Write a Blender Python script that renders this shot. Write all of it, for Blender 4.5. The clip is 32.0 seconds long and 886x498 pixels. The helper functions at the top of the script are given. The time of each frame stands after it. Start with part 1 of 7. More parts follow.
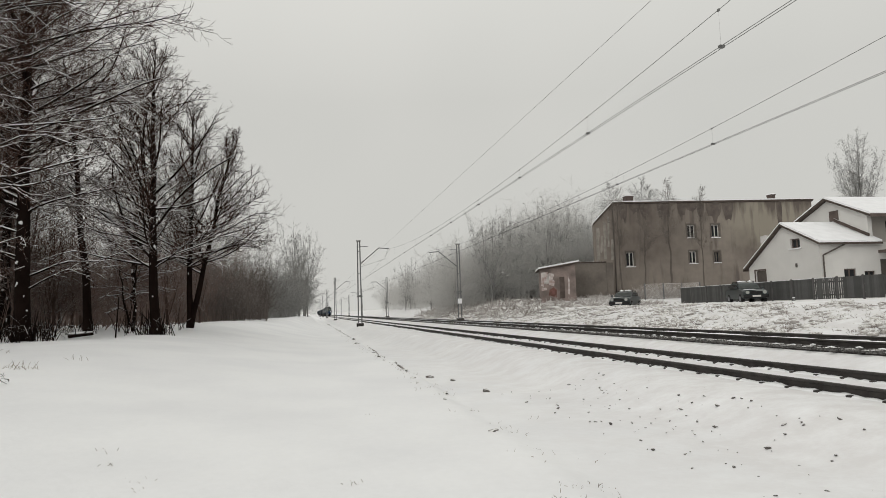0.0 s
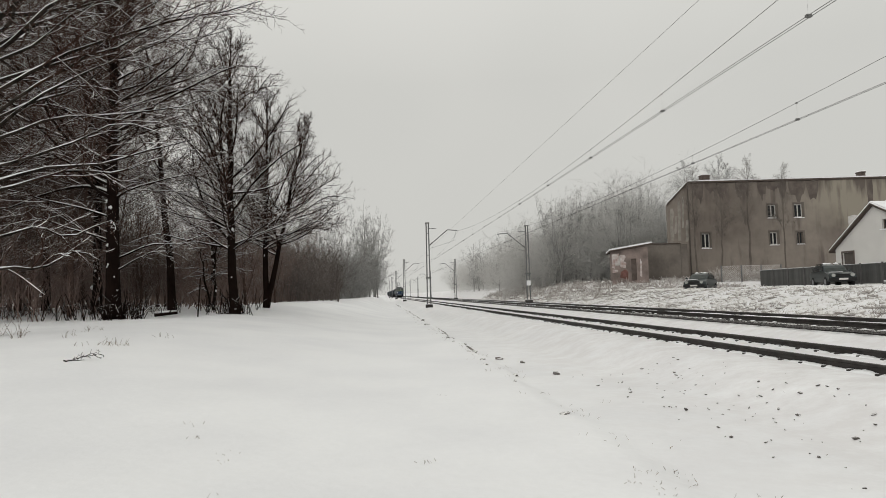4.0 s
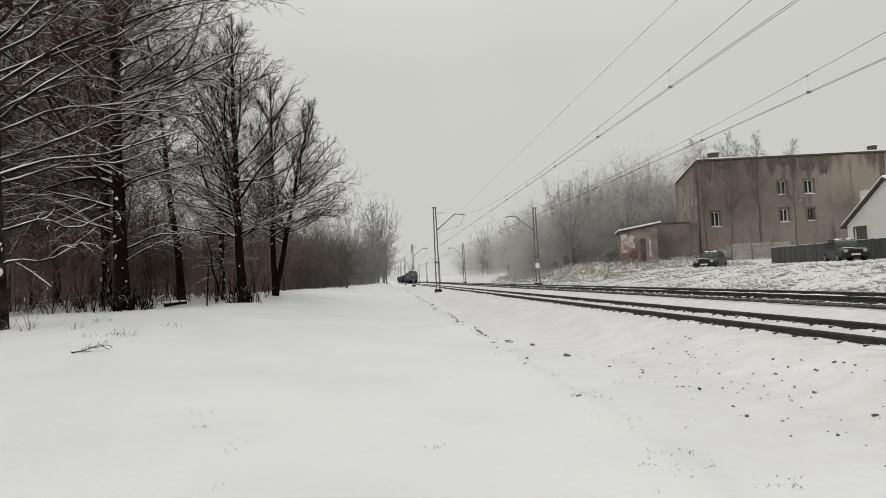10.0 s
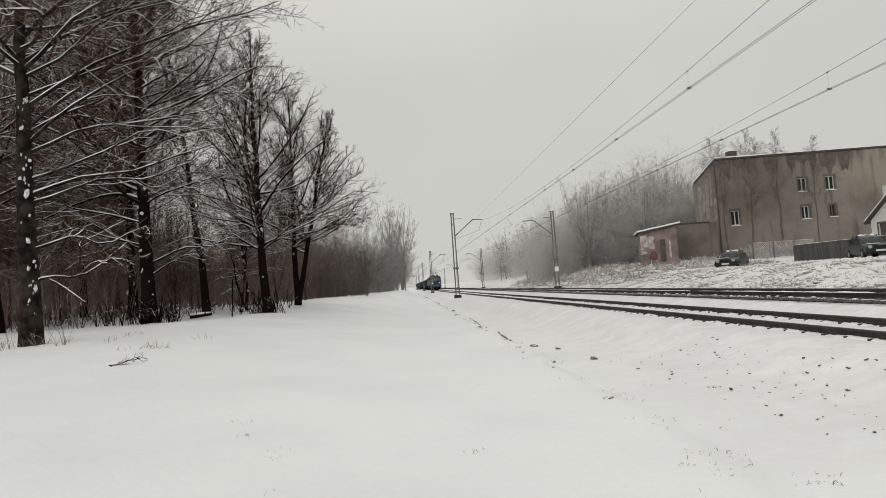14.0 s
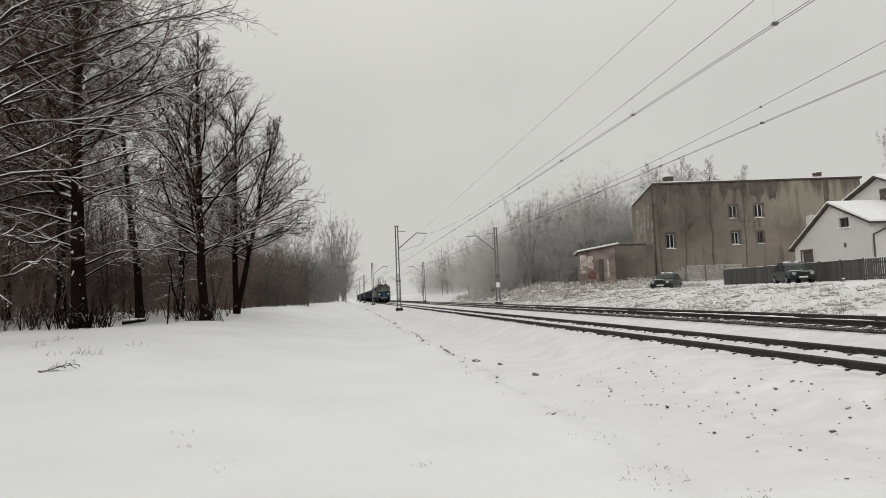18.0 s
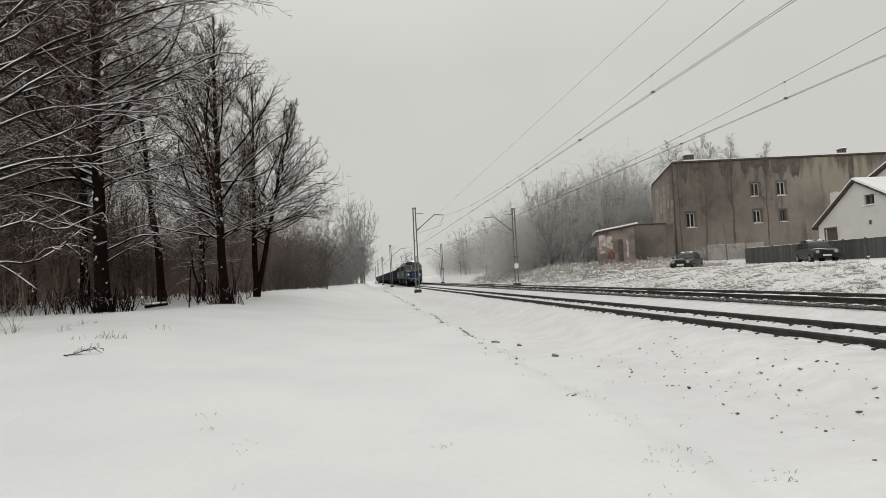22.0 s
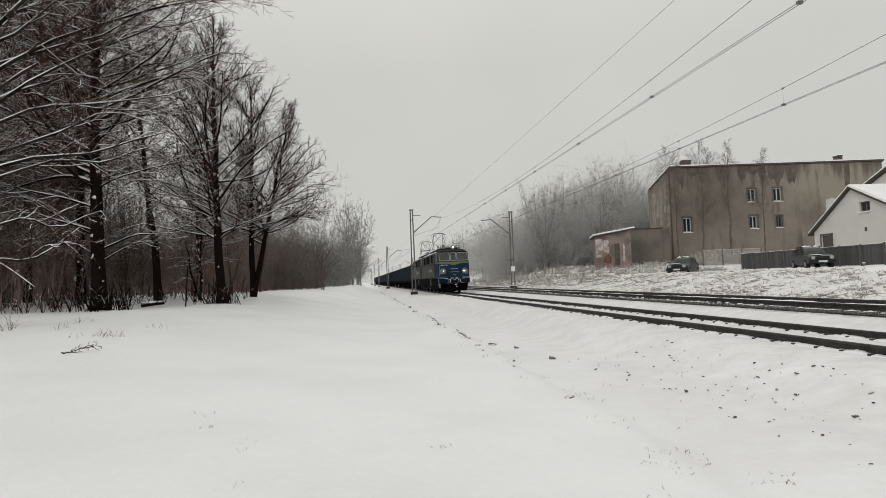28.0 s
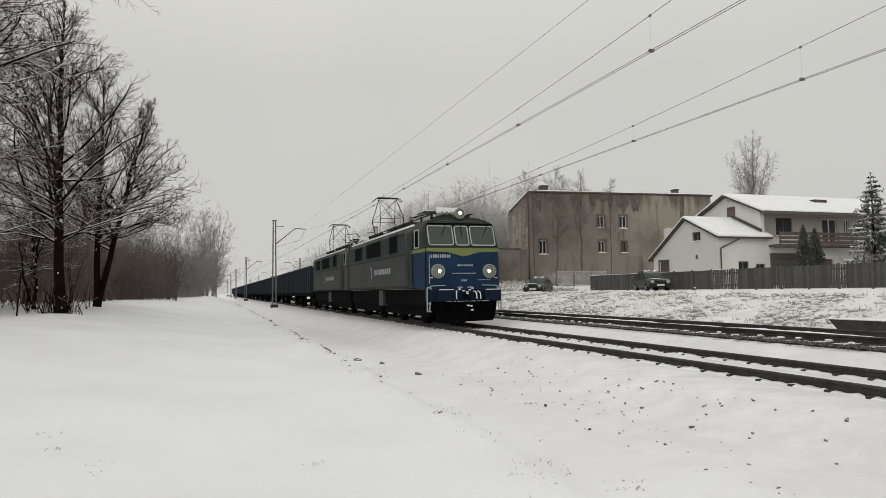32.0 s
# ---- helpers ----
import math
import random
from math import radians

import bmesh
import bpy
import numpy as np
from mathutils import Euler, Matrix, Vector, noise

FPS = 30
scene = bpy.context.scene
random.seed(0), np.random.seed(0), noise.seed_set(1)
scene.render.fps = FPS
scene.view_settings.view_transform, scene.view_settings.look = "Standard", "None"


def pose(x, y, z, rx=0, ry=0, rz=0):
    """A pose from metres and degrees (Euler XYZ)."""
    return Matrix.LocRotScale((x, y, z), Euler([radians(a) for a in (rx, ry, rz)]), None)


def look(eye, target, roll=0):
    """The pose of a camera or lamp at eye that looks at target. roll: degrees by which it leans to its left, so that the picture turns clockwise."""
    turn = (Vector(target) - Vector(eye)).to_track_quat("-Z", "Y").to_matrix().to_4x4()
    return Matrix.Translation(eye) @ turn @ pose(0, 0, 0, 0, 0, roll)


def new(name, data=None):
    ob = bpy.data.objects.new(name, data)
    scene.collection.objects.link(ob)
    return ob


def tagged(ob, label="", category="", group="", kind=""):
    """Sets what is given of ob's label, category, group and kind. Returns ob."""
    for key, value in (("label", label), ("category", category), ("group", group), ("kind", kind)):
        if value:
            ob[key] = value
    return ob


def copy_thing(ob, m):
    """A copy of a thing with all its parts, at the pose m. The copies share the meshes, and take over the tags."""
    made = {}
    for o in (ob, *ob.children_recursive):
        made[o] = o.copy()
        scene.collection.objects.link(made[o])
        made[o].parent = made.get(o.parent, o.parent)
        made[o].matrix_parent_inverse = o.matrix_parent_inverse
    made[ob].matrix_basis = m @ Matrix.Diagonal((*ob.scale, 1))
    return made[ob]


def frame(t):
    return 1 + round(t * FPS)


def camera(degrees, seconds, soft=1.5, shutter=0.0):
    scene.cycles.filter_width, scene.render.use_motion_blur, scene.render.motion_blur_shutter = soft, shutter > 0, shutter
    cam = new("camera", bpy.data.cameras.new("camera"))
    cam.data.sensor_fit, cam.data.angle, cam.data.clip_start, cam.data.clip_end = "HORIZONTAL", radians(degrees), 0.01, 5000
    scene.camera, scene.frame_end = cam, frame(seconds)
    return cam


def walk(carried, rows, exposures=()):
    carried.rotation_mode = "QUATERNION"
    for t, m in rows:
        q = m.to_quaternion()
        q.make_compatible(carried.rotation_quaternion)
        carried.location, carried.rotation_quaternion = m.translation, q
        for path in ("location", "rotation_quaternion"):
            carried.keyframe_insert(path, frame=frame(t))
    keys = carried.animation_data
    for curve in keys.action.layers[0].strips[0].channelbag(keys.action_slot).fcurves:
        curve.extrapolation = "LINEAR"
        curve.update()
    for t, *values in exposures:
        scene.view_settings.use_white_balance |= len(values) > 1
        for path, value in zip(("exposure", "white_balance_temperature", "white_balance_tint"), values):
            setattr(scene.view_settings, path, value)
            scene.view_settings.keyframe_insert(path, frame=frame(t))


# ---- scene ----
cam = camera(66.5, 32.0, soft=0.8)
# time, x, y, z, yaw, pitch, roll: a phone held by a standing person
ROWS = [
    (0.0, 0.204, -0.004, 1.205, -11.28, 5.13, -1.87),
    (0.5, 0.171, 0.010, 1.219, -10.09, 4.95, -1.91),
    (1.0, 0.206, 0.006, 1.243, -8.45, 4.49, -1.84),
    (1.5, 0.201, 0.016, 1.237, -6.10, 5.06, -1.80),
    (2.0, 0.196, -0.008, 1.223, -6.04, 5.10, -1.51),
    (2.5, 0.231, -0.016, 1.240, -4.32, 4.22, -1.41),
    (3.0, 0.230, -0.013, 1.230, -4.80, 4.90, -1.81),
    (3.5, 0.181, -0.027, 1.223, -5.30, 4.44, -1.40),
    (5.5, 0.158, 0.072, 1.190, -6.94, 2.47, -3.09),
    (6.0, 0.176, 0.084, 1.189, -7.29, 2.75, -3.73),
    (6.5, 0.196, 0.086, 1.213, -4.37, 3.51, -3.18),
    (7.0, 0.230, 0.137, 1.181, -4.32, 2.55, -1.36),
    (7.5, 0.272, 0.154, 1.184, -4.03, 2.19, -2.40),
    (8.0, 0.230, 0.156, 1.197, -4.25, 2.60, -1.97),
    (8.5, 0.206, 0.141, 1.203, -3.46, 2.94, -3.64),
    (9.0, 0.203, 0.136, 1.210, -3.74, 2.18, -2.83),
    (9.5, 0.198, 0.133, 1.207, -3.05, 2.14, -3.96),
    (10.0, 0.208, 0.139, 1.191, -4.71, 2.48, -2.78),
    (10.5, 0.203, 0.101, 1.197, -4.56, 3.16, -1.73),
    (11.0, 0.176, 0.072, 1.187, -5.12, 1.55, -2.19),
    (11.5, 0.142, 0.060, 1.203, -7.63, 2.08, -2.55),
    (12.0, 0.094, 0.039, 1.189, -6.65, 2.97, -2.79),
    (12.5, 0.116, 0.054, 1.201, -5.40, 4.36, -2.20),
    (13.0, 0.116, 0.055, 1.176, -5.05, 2.54, -2.54),
    (13.5, 0.056, 0.035, 1.191, -3.21, 2.66, -1.52),
    (14.0, 0.031, -0.000, 1.220, -3.31, 3.05, -4.12),
    (14.5, -0.032, 0.005, 1.217, -8.15, 3.02, -3.25),
    (16.5, -0.088, -0.050, 1.228, -7.83, 4.02, -3.17),
    (17.0, -0.101, -0.050, 1.221, -8.09, 4.26, -2.23),
    (17.5, -0.089, -0.030, 1.239, -7.64, 2.43, -2.44),
    (18.0, -0.100, -0.070, 1.239, -8.28, 3.88, -2.37),
    (18.5, -0.116, -0.087, 1.230, -8.05, 3.61, -3.28),
    (19.0, -0.120, -0.074, 1.228, -8.70, 3.04, -2.15),
    (19.5, -0.121, -0.081, 1.214, -6.93, 1.86, -2.41),
    (20.0, -0.107, -0.082, 1.229, -7.25, 2.61, -3.01),
    (20.5, -0.095, -0.036, 1.223, -7.77, 2.69, -2.19),
    (21.0, -0.093, -0.023, 1.221, -7.71, 2.38, -2.38),
    (21.5, -0.108, -0.045, 1.216, -6.35, 1.25, -1.69),
    (22.0, -0.100, -0.019, 1.244, -6.69, 2.39, -2.85),
    (22.5, -0.095, 0.008, 1.238, -7.79, 1.66, -2.48),
    (23.0, -0.068, 0.027, 1.223, -7.02, 1.61, -1.75),
    (23.5, -0.083, 0.032, 1.211, -5.99, 1.83, -1.33),
    (24.0, -0.070, -0.024, 1.223, -4.91, 2.64, -0.90),
    (24.5, -0.104, -0.062, 1.227, -4.17, 3.19, -1.56),
    (25.0, -0.082, -0.039, 1.240, -4.10, 2.78, -2.05),
    (25.5, -0.061, -0.020, 1.216, -4.93, 2.34, -2.58),
    (27.5, -0.100, -0.085, 1.227, -4.79, 3.10, -0.11),
    (28.0, -0.153, -0.042, 1.232, -7.01, 2.57, -2.24),
    (28.5, -0.235, 0.035, 1.241, -11.02, 1.78, -4.25),
    (29.0, -0.251, 0.019, 1.254, -12.17, 0.91, -3.11),
    (29.5, -0.334, -0.018, 1.243, -12.92, 0.68, -1.93),
    (30.0, -0.308, -0.055, 1.257, -14.25, 2.01, -1.82),
    (30.5, -0.332, -0.047, 1.267, -16.64, 2.49, -1.24),
    (31.0, -0.304, -0.038, 1.264, -16.56, 1.52, -1.00),
    (31.5, -0.323, -0.065, 1.252, -18.27, 2.54, -1.33),
    (32.0, -0.340, -0.108, 1.256, -18.63, 3.52, -0.78),
]
walk(cam, [(t, pose(x, y, z, 90 + p, 0, w) @ pose(0, 0, 0, 0, 0, r)) for t, x, y, z, w, p, r in ROWS])

# ---- sky and light: a closed winter overcast ----
SUN_EL, SUN_AZ = radians(24), radians(222)
world = bpy.data.worlds.new("overcast")
scene.world = world
world.use_nodes = True
wn, wl = world.node_tree.nodes, world.node_tree.links
wn.clear()
sky = wn.new("ShaderNodeTexSky")
sky.sky_type, sky.sun_disc = "NISHITA", False
sky.sun_elevation, sky.sun_rotation = SUN_EL, SUN_AZ
sky.air_density, sky.dust_density, sky.ozone_density = 1.0, 6.0, 1.0
grey = wn.new("ShaderNodeHueSaturation")
grey.inputs["Saturation"].default_value = 0.10
wl.new(sky.outputs[0], grey.inputs["Color"])
clear_sky = wn.new("ShaderNodeBackground")
clear_sky.inputs[1].default_value = 0.05
wl.new(grey.outputs[0], clear_sky.inputs[0])
tc = wn.new("ShaderNodeTexCoord")
cloud = wn.new("ShaderNodeTexNoise")
cloud.inputs["Scale"].default_value, cloud.inputs["Detail"].default_value = 1.6, 3
wl.new(tc.outputs["Generated"], cloud.inputs["Vector"])
ramp = wn.new("ShaderNodeValToRGB")
ramp.color_ramp.elements[0].position, ramp.color_ramp.elements[0].color = 0.25, (0.568, 0.570, 0.540, 1)
ramp.color_ramp.elements[1].position, ramp.color_ramp.elements[1].color = 0.75, (0.645, 0.640, 0.606, 1)
wl.new(cloud.outputs[0], ramp.inputs[0])
deck = wn.new("ShaderNodeBackground")
height = wn.new("ShaderNodeSeparateXYZ")
wl.new(tc.outputs["Generated"], height.inputs[0])
zenith = wn.new("ShaderNodeMapRange")  # an overcast sky is brightest overhead
zenith.inputs["From Min"].default_value, zenith.inputs["From Max"].default_value = 0.30, 1.0
zenith.inputs["To Min"].default_value, zenith.inputs["To Max"].default_value = 1.06, 1.72
wl.new(height.outputs["Z"], zenith.inputs["Value"])
wl.new(zenith.outputs[0], deck.inputs[1])
wl.new(ramp.outputs[0], deck.inputs[0])
both = wn.new("ShaderNodeMixShader")
both.inputs[0].default_value = 0.9
wl.new(clear_sky.outputs[0], both.inputs[1])
wl.new(deck.outputs[0], both.inputs[2])
wo = wn.new("ShaderNodeOutputWorld")
wl.new(both.outputs[0], wo.inputs[0])
sun = new("sun", bpy.data.lights.new("sun", "SUN"))
sun.data.energy, sun.data.angle, sun.data.color = 0.62, radians(40), (1.0, 0.985, 0.96)
sun.matrix_world = look((0, 0, 50), (-50 * math.cos(SUN_EL) * math.sin(SUN_AZ), -50 * math.cos(SUN_EL) * math.cos(SUN_AZ), 50 - 50 * math.sin(SUN_EL)))
scene.view_settings.exposure = 0.0


# ---- materials ----
def material(name, color, rough=0.8, metal=0.0, vary=0.25, scale=3.0, fine=40.0, bump=0.15, dist=0.02, second=None, island=False, snow=0.0, snow_from=0.35, spec=0.3):
    """A surface with two scales of variation, fine relief and, if snow > 0, snow lying on what faces up."""
    m = bpy.data.materials.new(name)
    m.use_nodes = True
    n, l = m.node_tree.nodes, m.node_tree.links
    b = n["Principled BSDF"]
    b.inputs["Roughness"].default_value, b.inputs["Metallic"].default_value = rough, metal
    b.inputs["Specular IOR Level"].default_value = spec
    geo = n.new("ShaderNodeNewGeometry")
    obj = n.new("ShaderNodeTexCoord")
    big = n.new("ShaderNodeTexNoise")
    big.inputs["Scale"].default_value, big.inputs["Detail"].default_value = scale, 4
    small = n.new("ShaderNodeTexNoise")
    small.inputs["Scale"].default_value, small.inputs["Detail"].default_value = fine, 3
    l.new(obj.outputs["Object"], big.inputs["Vector"])
    l.new(obj.outputs["Object"], small.inputs["Vector"])
    mix = n.new("ShaderNodeMix")
    mix.data_type = "RGBA"
    c2 = second or tuple(c * (1 - vary) for c in color)
    mix.inputs["A"].default_value, mix.inputs["B"].default_value = (*color, 1), (*c2, 1)
    rmp = n.new("ShaderNodeMapRange")
    rmp.inputs["From Min"].default_value, rmp.inputs["From Max"].default_value = 0.38, 0.64
    l.new(big.outputs[0], rmp.inputs["Value"])
    l.new(rmp.outputs[0], mix.inputs["Factor"])
    val = n.new("ShaderNodeHueSaturation")
    vr = n.new("ShaderNodeMapRange")
    vr.inputs["To Min"].default_value, vr.inputs["To Max"].default_value = 1 - vary * 0.6, 1 + vary * 0.6
    l.new(small.outputs[0], vr.inputs["Value"])
    l.new(vr.outputs[0], val.inputs["Value"])
    l.new(mix.outputs["Result"], val.inputs["Color"])
    col = val.outputs[0]
    if island:
        oi = n.new("ShaderNodeObjectInfo")
        ri = n.new("ShaderNodeMapRange")
        ri.inputs["To Min"].default_value, ri.inputs["To Max"].default_value = 0.75, 1.2
        l.new(oi.outputs["Random"], ri.inputs["Value"])
        v2 = n.new("ShaderNodeHueSaturation")
        l.new(ri.outputs[0], v2.inputs["Value"])
        l.new(col, v2.inputs["Color"])
        col = v2.outputs[0]
    if snow > 0:
        sep = n.new("ShaderNodeSeparateXYZ")
        l.new(geo.outputs["Normal"], sep.inputs[0])
        up = n.new("ShaderNodeMapRange")
        up.inputs["From Min"].default_value, up.inputs["From Max"].default_value = snow_from, snow_from + 0.25
        up.inputs["To Max"].default_value = snow
        l.new(sep.outputs["Z"], up.inputs["Value"])
        pat = n.new("ShaderNodeMapRange")
        pat.inputs["From Min"].default_value, pat.inputs["From Max"].default_value = 0.33, 0.5
        l.new(small.outputs[0], pat.inputs["Value"])
        mul = n.new("ShaderNodeMath")
        mul.operation = "MULTIPLY"
        l.new(up.outputs[0], mul.inputs[0])
        l.new(pat.outputs[0], mul.inputs[1])
        sm = n.new("ShaderNodeMix")
        sm.data_type = "RGBA"
        sm.inputs["B"].default_value = (0.81, 0.80, 0.785, 1)
        l.new(mul.outputs[0], sm.inputs["Factor"])
        l.new(col, sm.inputs["A"])
        col = sm.outputs["Result"]
    l.new(col, b.inputs["Base Color"])
    if bump:
        bp = n.new("ShaderNodeBump")
        bp.inputs["Strength"].default_value, bp.inputs["Distance"].default_value = bump, dist
        l.new(small.outputs[0], bp.inputs["Height"])
        l.new(bp.outputs[0], b.inputs["Normal"])
    return m


def glow(name, color, strength):
    m = bpy.data.materials.new(name)
    m.use_nodes = True
    b = m.node_tree.nodes["Principled BSDF"]
    b.inputs["Base Color"].default_value = (*color, 1)
    b.inputs["Emission Color"].default_value = (*color, 1)
    b.inputs["Emission Strength"].default_value = strength
    return m


FIELD_SNOW = material("field_snow", (0.86, 0.86, 0.865), 0.65, vary=0.05, scale=0.35, fine=9.0, bump=0.25, dist=0.03, second=(0.80, 0.80, 0.812))


def gritty(m, tone, x0, x1):
    """Snow that carries more grit and brake dust the closer it lies to the railway (x0 to x1)."""
    n, l = m.node_tree.nodes, m.node_tree.links
    b = n["Principled BSDF"]
    src = b.inputs["Base Color"].links[0].from_socket
    co = n.new("ShaderNodeTexCoord")
    sp = n.new("ShaderNodeSeparateXYZ")
    l.new(co.outputs["Object"], sp.inputs[0])
    near = n.new("ShaderNodeMapRange")
    near.interpolation_type = "SMOOTHSTEP"
    near.inputs["From Min"].default_value, near.inputs["From Max"].default_value = x0, x1
    near.inputs["To Max"].default_value = 0.75
    l.new(sp.outputs["X"], near.inputs["Value"])
    patch = n.new("ShaderNodeTexNoise")
    patch.inputs["Scale"].default_value, patch.inputs["Detail"].default_value = 1.3, 8
    patch.inputs["Roughness"].default_value = 0.72
    l.new(co.outputs["Object"], patch.inputs["Vector"])
    pr = n.new("ShaderNodeMapRange")
    pr.inputs["From Min"].default_value, pr.inputs["From Max"].default_value = 0.34, 0.60
    l.new(patch.outputs[0], pr.inputs["Value"])
    mul = n.new("ShaderNodeMath")
    mul.operation = "MULTIPLY"
    l.new(near.outputs[0], mul.inputs[0])
    l.new(pr.outputs[0], mul.inputs[1])
    mx = n.new("ShaderNodeMix")
    mx.data_type = "RGBA"
    mx.inputs["B"].default_value = (*tone, 1)
    l.new(mul.outputs[0], mx.inputs["Factor"])
    l.new(src, mx.inputs["A"])
    l.new(mx.outputs["Result"], b.inputs["Base Color"])
    return m


gritty(FIELD_SNOW, (0.66, 0.635, 0.63), 1.0, 7.5)
SNOW_LUMP = material("fresh_snow", (0.86, 0.86, 0.87), 0.7, vary=0.06, scale=1.5, fine=30.0, bump=0.3)
BARK = material("wet_bark", (0.013, 0.008, 0.0065), 0.95, vary=0.4, scale=2.0, fine=14.0, bump=0.6, dist=0.03, snow=0.85, snow_from=0.5, spec=0.04)
TWIG = material("twig_with_snow", (0.058, 0.032, 0.025), 0.95, vary=0.3, scale=1.0, fine=2.5, bump=0.0, snow=0.75, snow_from=0.42, spec=0.04)
BIRCH = material("birch_bark", (0.010, 0.008, 0.007), 0.95, vary=0.4, scale=3.4, fine=11.0, bump=0.6, second=(0.045, 0.036, 0.030), snow=0.5, snow_from=0.6, spec=0.04)
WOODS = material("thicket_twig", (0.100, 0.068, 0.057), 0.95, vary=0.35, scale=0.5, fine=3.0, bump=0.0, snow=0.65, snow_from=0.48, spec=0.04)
# distance haze is put into this paler twig grey for far trees
HAZE_TWIG = material("hazed_twig", (0.235, 0.231, 0.222), 0.95, vary=0.2, scale=0.15, fine=3.0, bump=0.0, second=(0.285, 0.28, 0.27), snow=0.12, snow_from=0.5, spec=0.04)
BRUSH = material("dead_brown_brush", (0.225, 0.165, 0.145), 0.95, vary=0.35, scale=0.4, fine=3.0, bump=0.0, snow=0.3, snow_from=0.6, spec=0.04)
# paler still: haze over the brush across the tracks is in this colour
HAZE_BRUSH = material("hazed_brush", (0.53, 0.52, 0.50), 0.95, vary=0.2, scale=0.15, fine=3.0, bump=0.0, second=(0.59, 0.58, 0.56), snow=0.12, snow_from=0.5, spec=0.04)
# greyer brown: haze at the far wood's edge is put into the colour
HAZE_BROWN_BRUSH = material("hazed_brown_brush", (0.16, 0.138, 0.126), 0.95, vary=0.3, scale=0.3, fine=3.0, bump=0.0, snow=0.2, snow_from=0.6, spec=0.04)
RUST = material("dark_rail_steel", (0.066, 0.060, 0.056), 0.7, 0.3, vary=0.35, scale=4, fine=60, bump=0.2)
BALLAST = material("wet_ballast", (0.066, 0.060, 0.056), 0.95, vary=0.5, scale=9, fine=24, bump=1.0, dist=0.05, snow=0.25, snow_from=0.85)
SLEEPER = material("wet_concrete_sleeper", (0.10, 0.092, 0.086), 0.9, vary=0.3, scale=4, fine=40, bump=0.3, snow=0.95, snow_from=0.7)
STONE = material("ballast_stone", (0.17, 0.155, 0.145), 0.9, vary=0.5, scale=8, fine=40, bump=0.5, island=True, snow=0.9, snow_from=0.5)
CONCRETE = material("mast_concrete", (0.24, 0.235, 0.225), 0.9, vary=0.3, scale=2, fine=25, bump=0.3)
STEEL = material("weathered_galvanised_steel", (0.20, 0.20, 0.20), 0.6, 0.4, vary=0.25, scale=3, fine=30, bump=0.1)
WIRE = material("catenary_copper", (0.19, 0.188, 0.184), 0.7, 0.2, vary=0.2, scale=1, fine=8, bump=0.0)
WEED = material("dry_weed", (0.26, 0.21, 0.17), 0.95, vary=0.4, scale=2, fine=6, bump=0.0, snow=0.8, snow_from=0.4)
FROST_WEED = material("snowed_weed", (0.44, 0.40, 0.375), 0.95, vary=0.35, scale=0.6, fine=5, bump=0.0, second=(0.27, 0.235, 0.21), snow=0.9, snow_from=0.3)


# ---- mesh helpers ----
def part(name, bm, mat, parent=None, label="", smooth=False):
    me = bpy.data.meshes.new(name)
    bmesh.ops.recalc_face_normals(bm, faces=bm.faces[:])
    bm.to_mesh(me)
    bm.free()
    for mt in (mat if isinstance(mat, (list, tuple)) else [mat]):
        me.materials.append(mt)
    if smooth:
        me.shade_smooth()
    ob = new(name, me)
    ob.parent = parent
    if label:
        ob["label"] = label
    return ob


def box(bm, x0, x1, y0, y1, z0, z1, bevel=0.0):
    r = bmesh.ops.create_cube(bm, size=1, matrix=Matrix.Translation(((x0 + x1) / 2, (y0 + y1) / 2, (z0 + z1) / 2)) @ Matrix.Diagonal((x1 - x0, y1 - y0, z1 - z0, 1)))
    if bevel:
        es = list({e for v in r["verts"] for e in v.link_edges})
        bmesh.ops.bevel(bm, geom=es, offset=bevel, segments=2, affect="EDGES", profile=0.6)
    return bm


def boxed(*a, **k):
    return box(bmesh.new(), *a, **k)


def rod(bm, p0, p1, r0, r1=None, n=8):
    p0, p1 = Vector(p0), Vector(p1)
    d = p1 - p0
    q = d.to_track_quat("Z", "Y").to_matrix().to_4x4()
    bmesh.ops.create_cone(bm, cap_ends=True, segments=n, radius1=r0, radius2=r0 if r1 is None else r1, depth=d.length, matrix=Matrix.Translation((p0 + p1) / 2) @ q)
    return bm


def prism(bm, outline, a, b, axis="y"):
    """Extrudes an outline of (u, v) pairs from a to b along an axis; u, v are the other two axes in order."""
    def at(u, v, w):
        return {"x": (w, u, v), "y": (u, w, v), "z": (u, v, w)}[axis]
    lo = [bm.verts.new(at(u, v, a)) for u, v in outline]
    hi = [bm.verts.new(at(u, v, b)) for u, v in outline]
    bm.faces.new(lo)
    bm.faces.new(hi[::-1])
    for i in range(len(outline)):
        j = (i + 1) % len(outline)
        bm.faces.new((lo[i], lo[j], hi[j], hi[i]))
    return bm


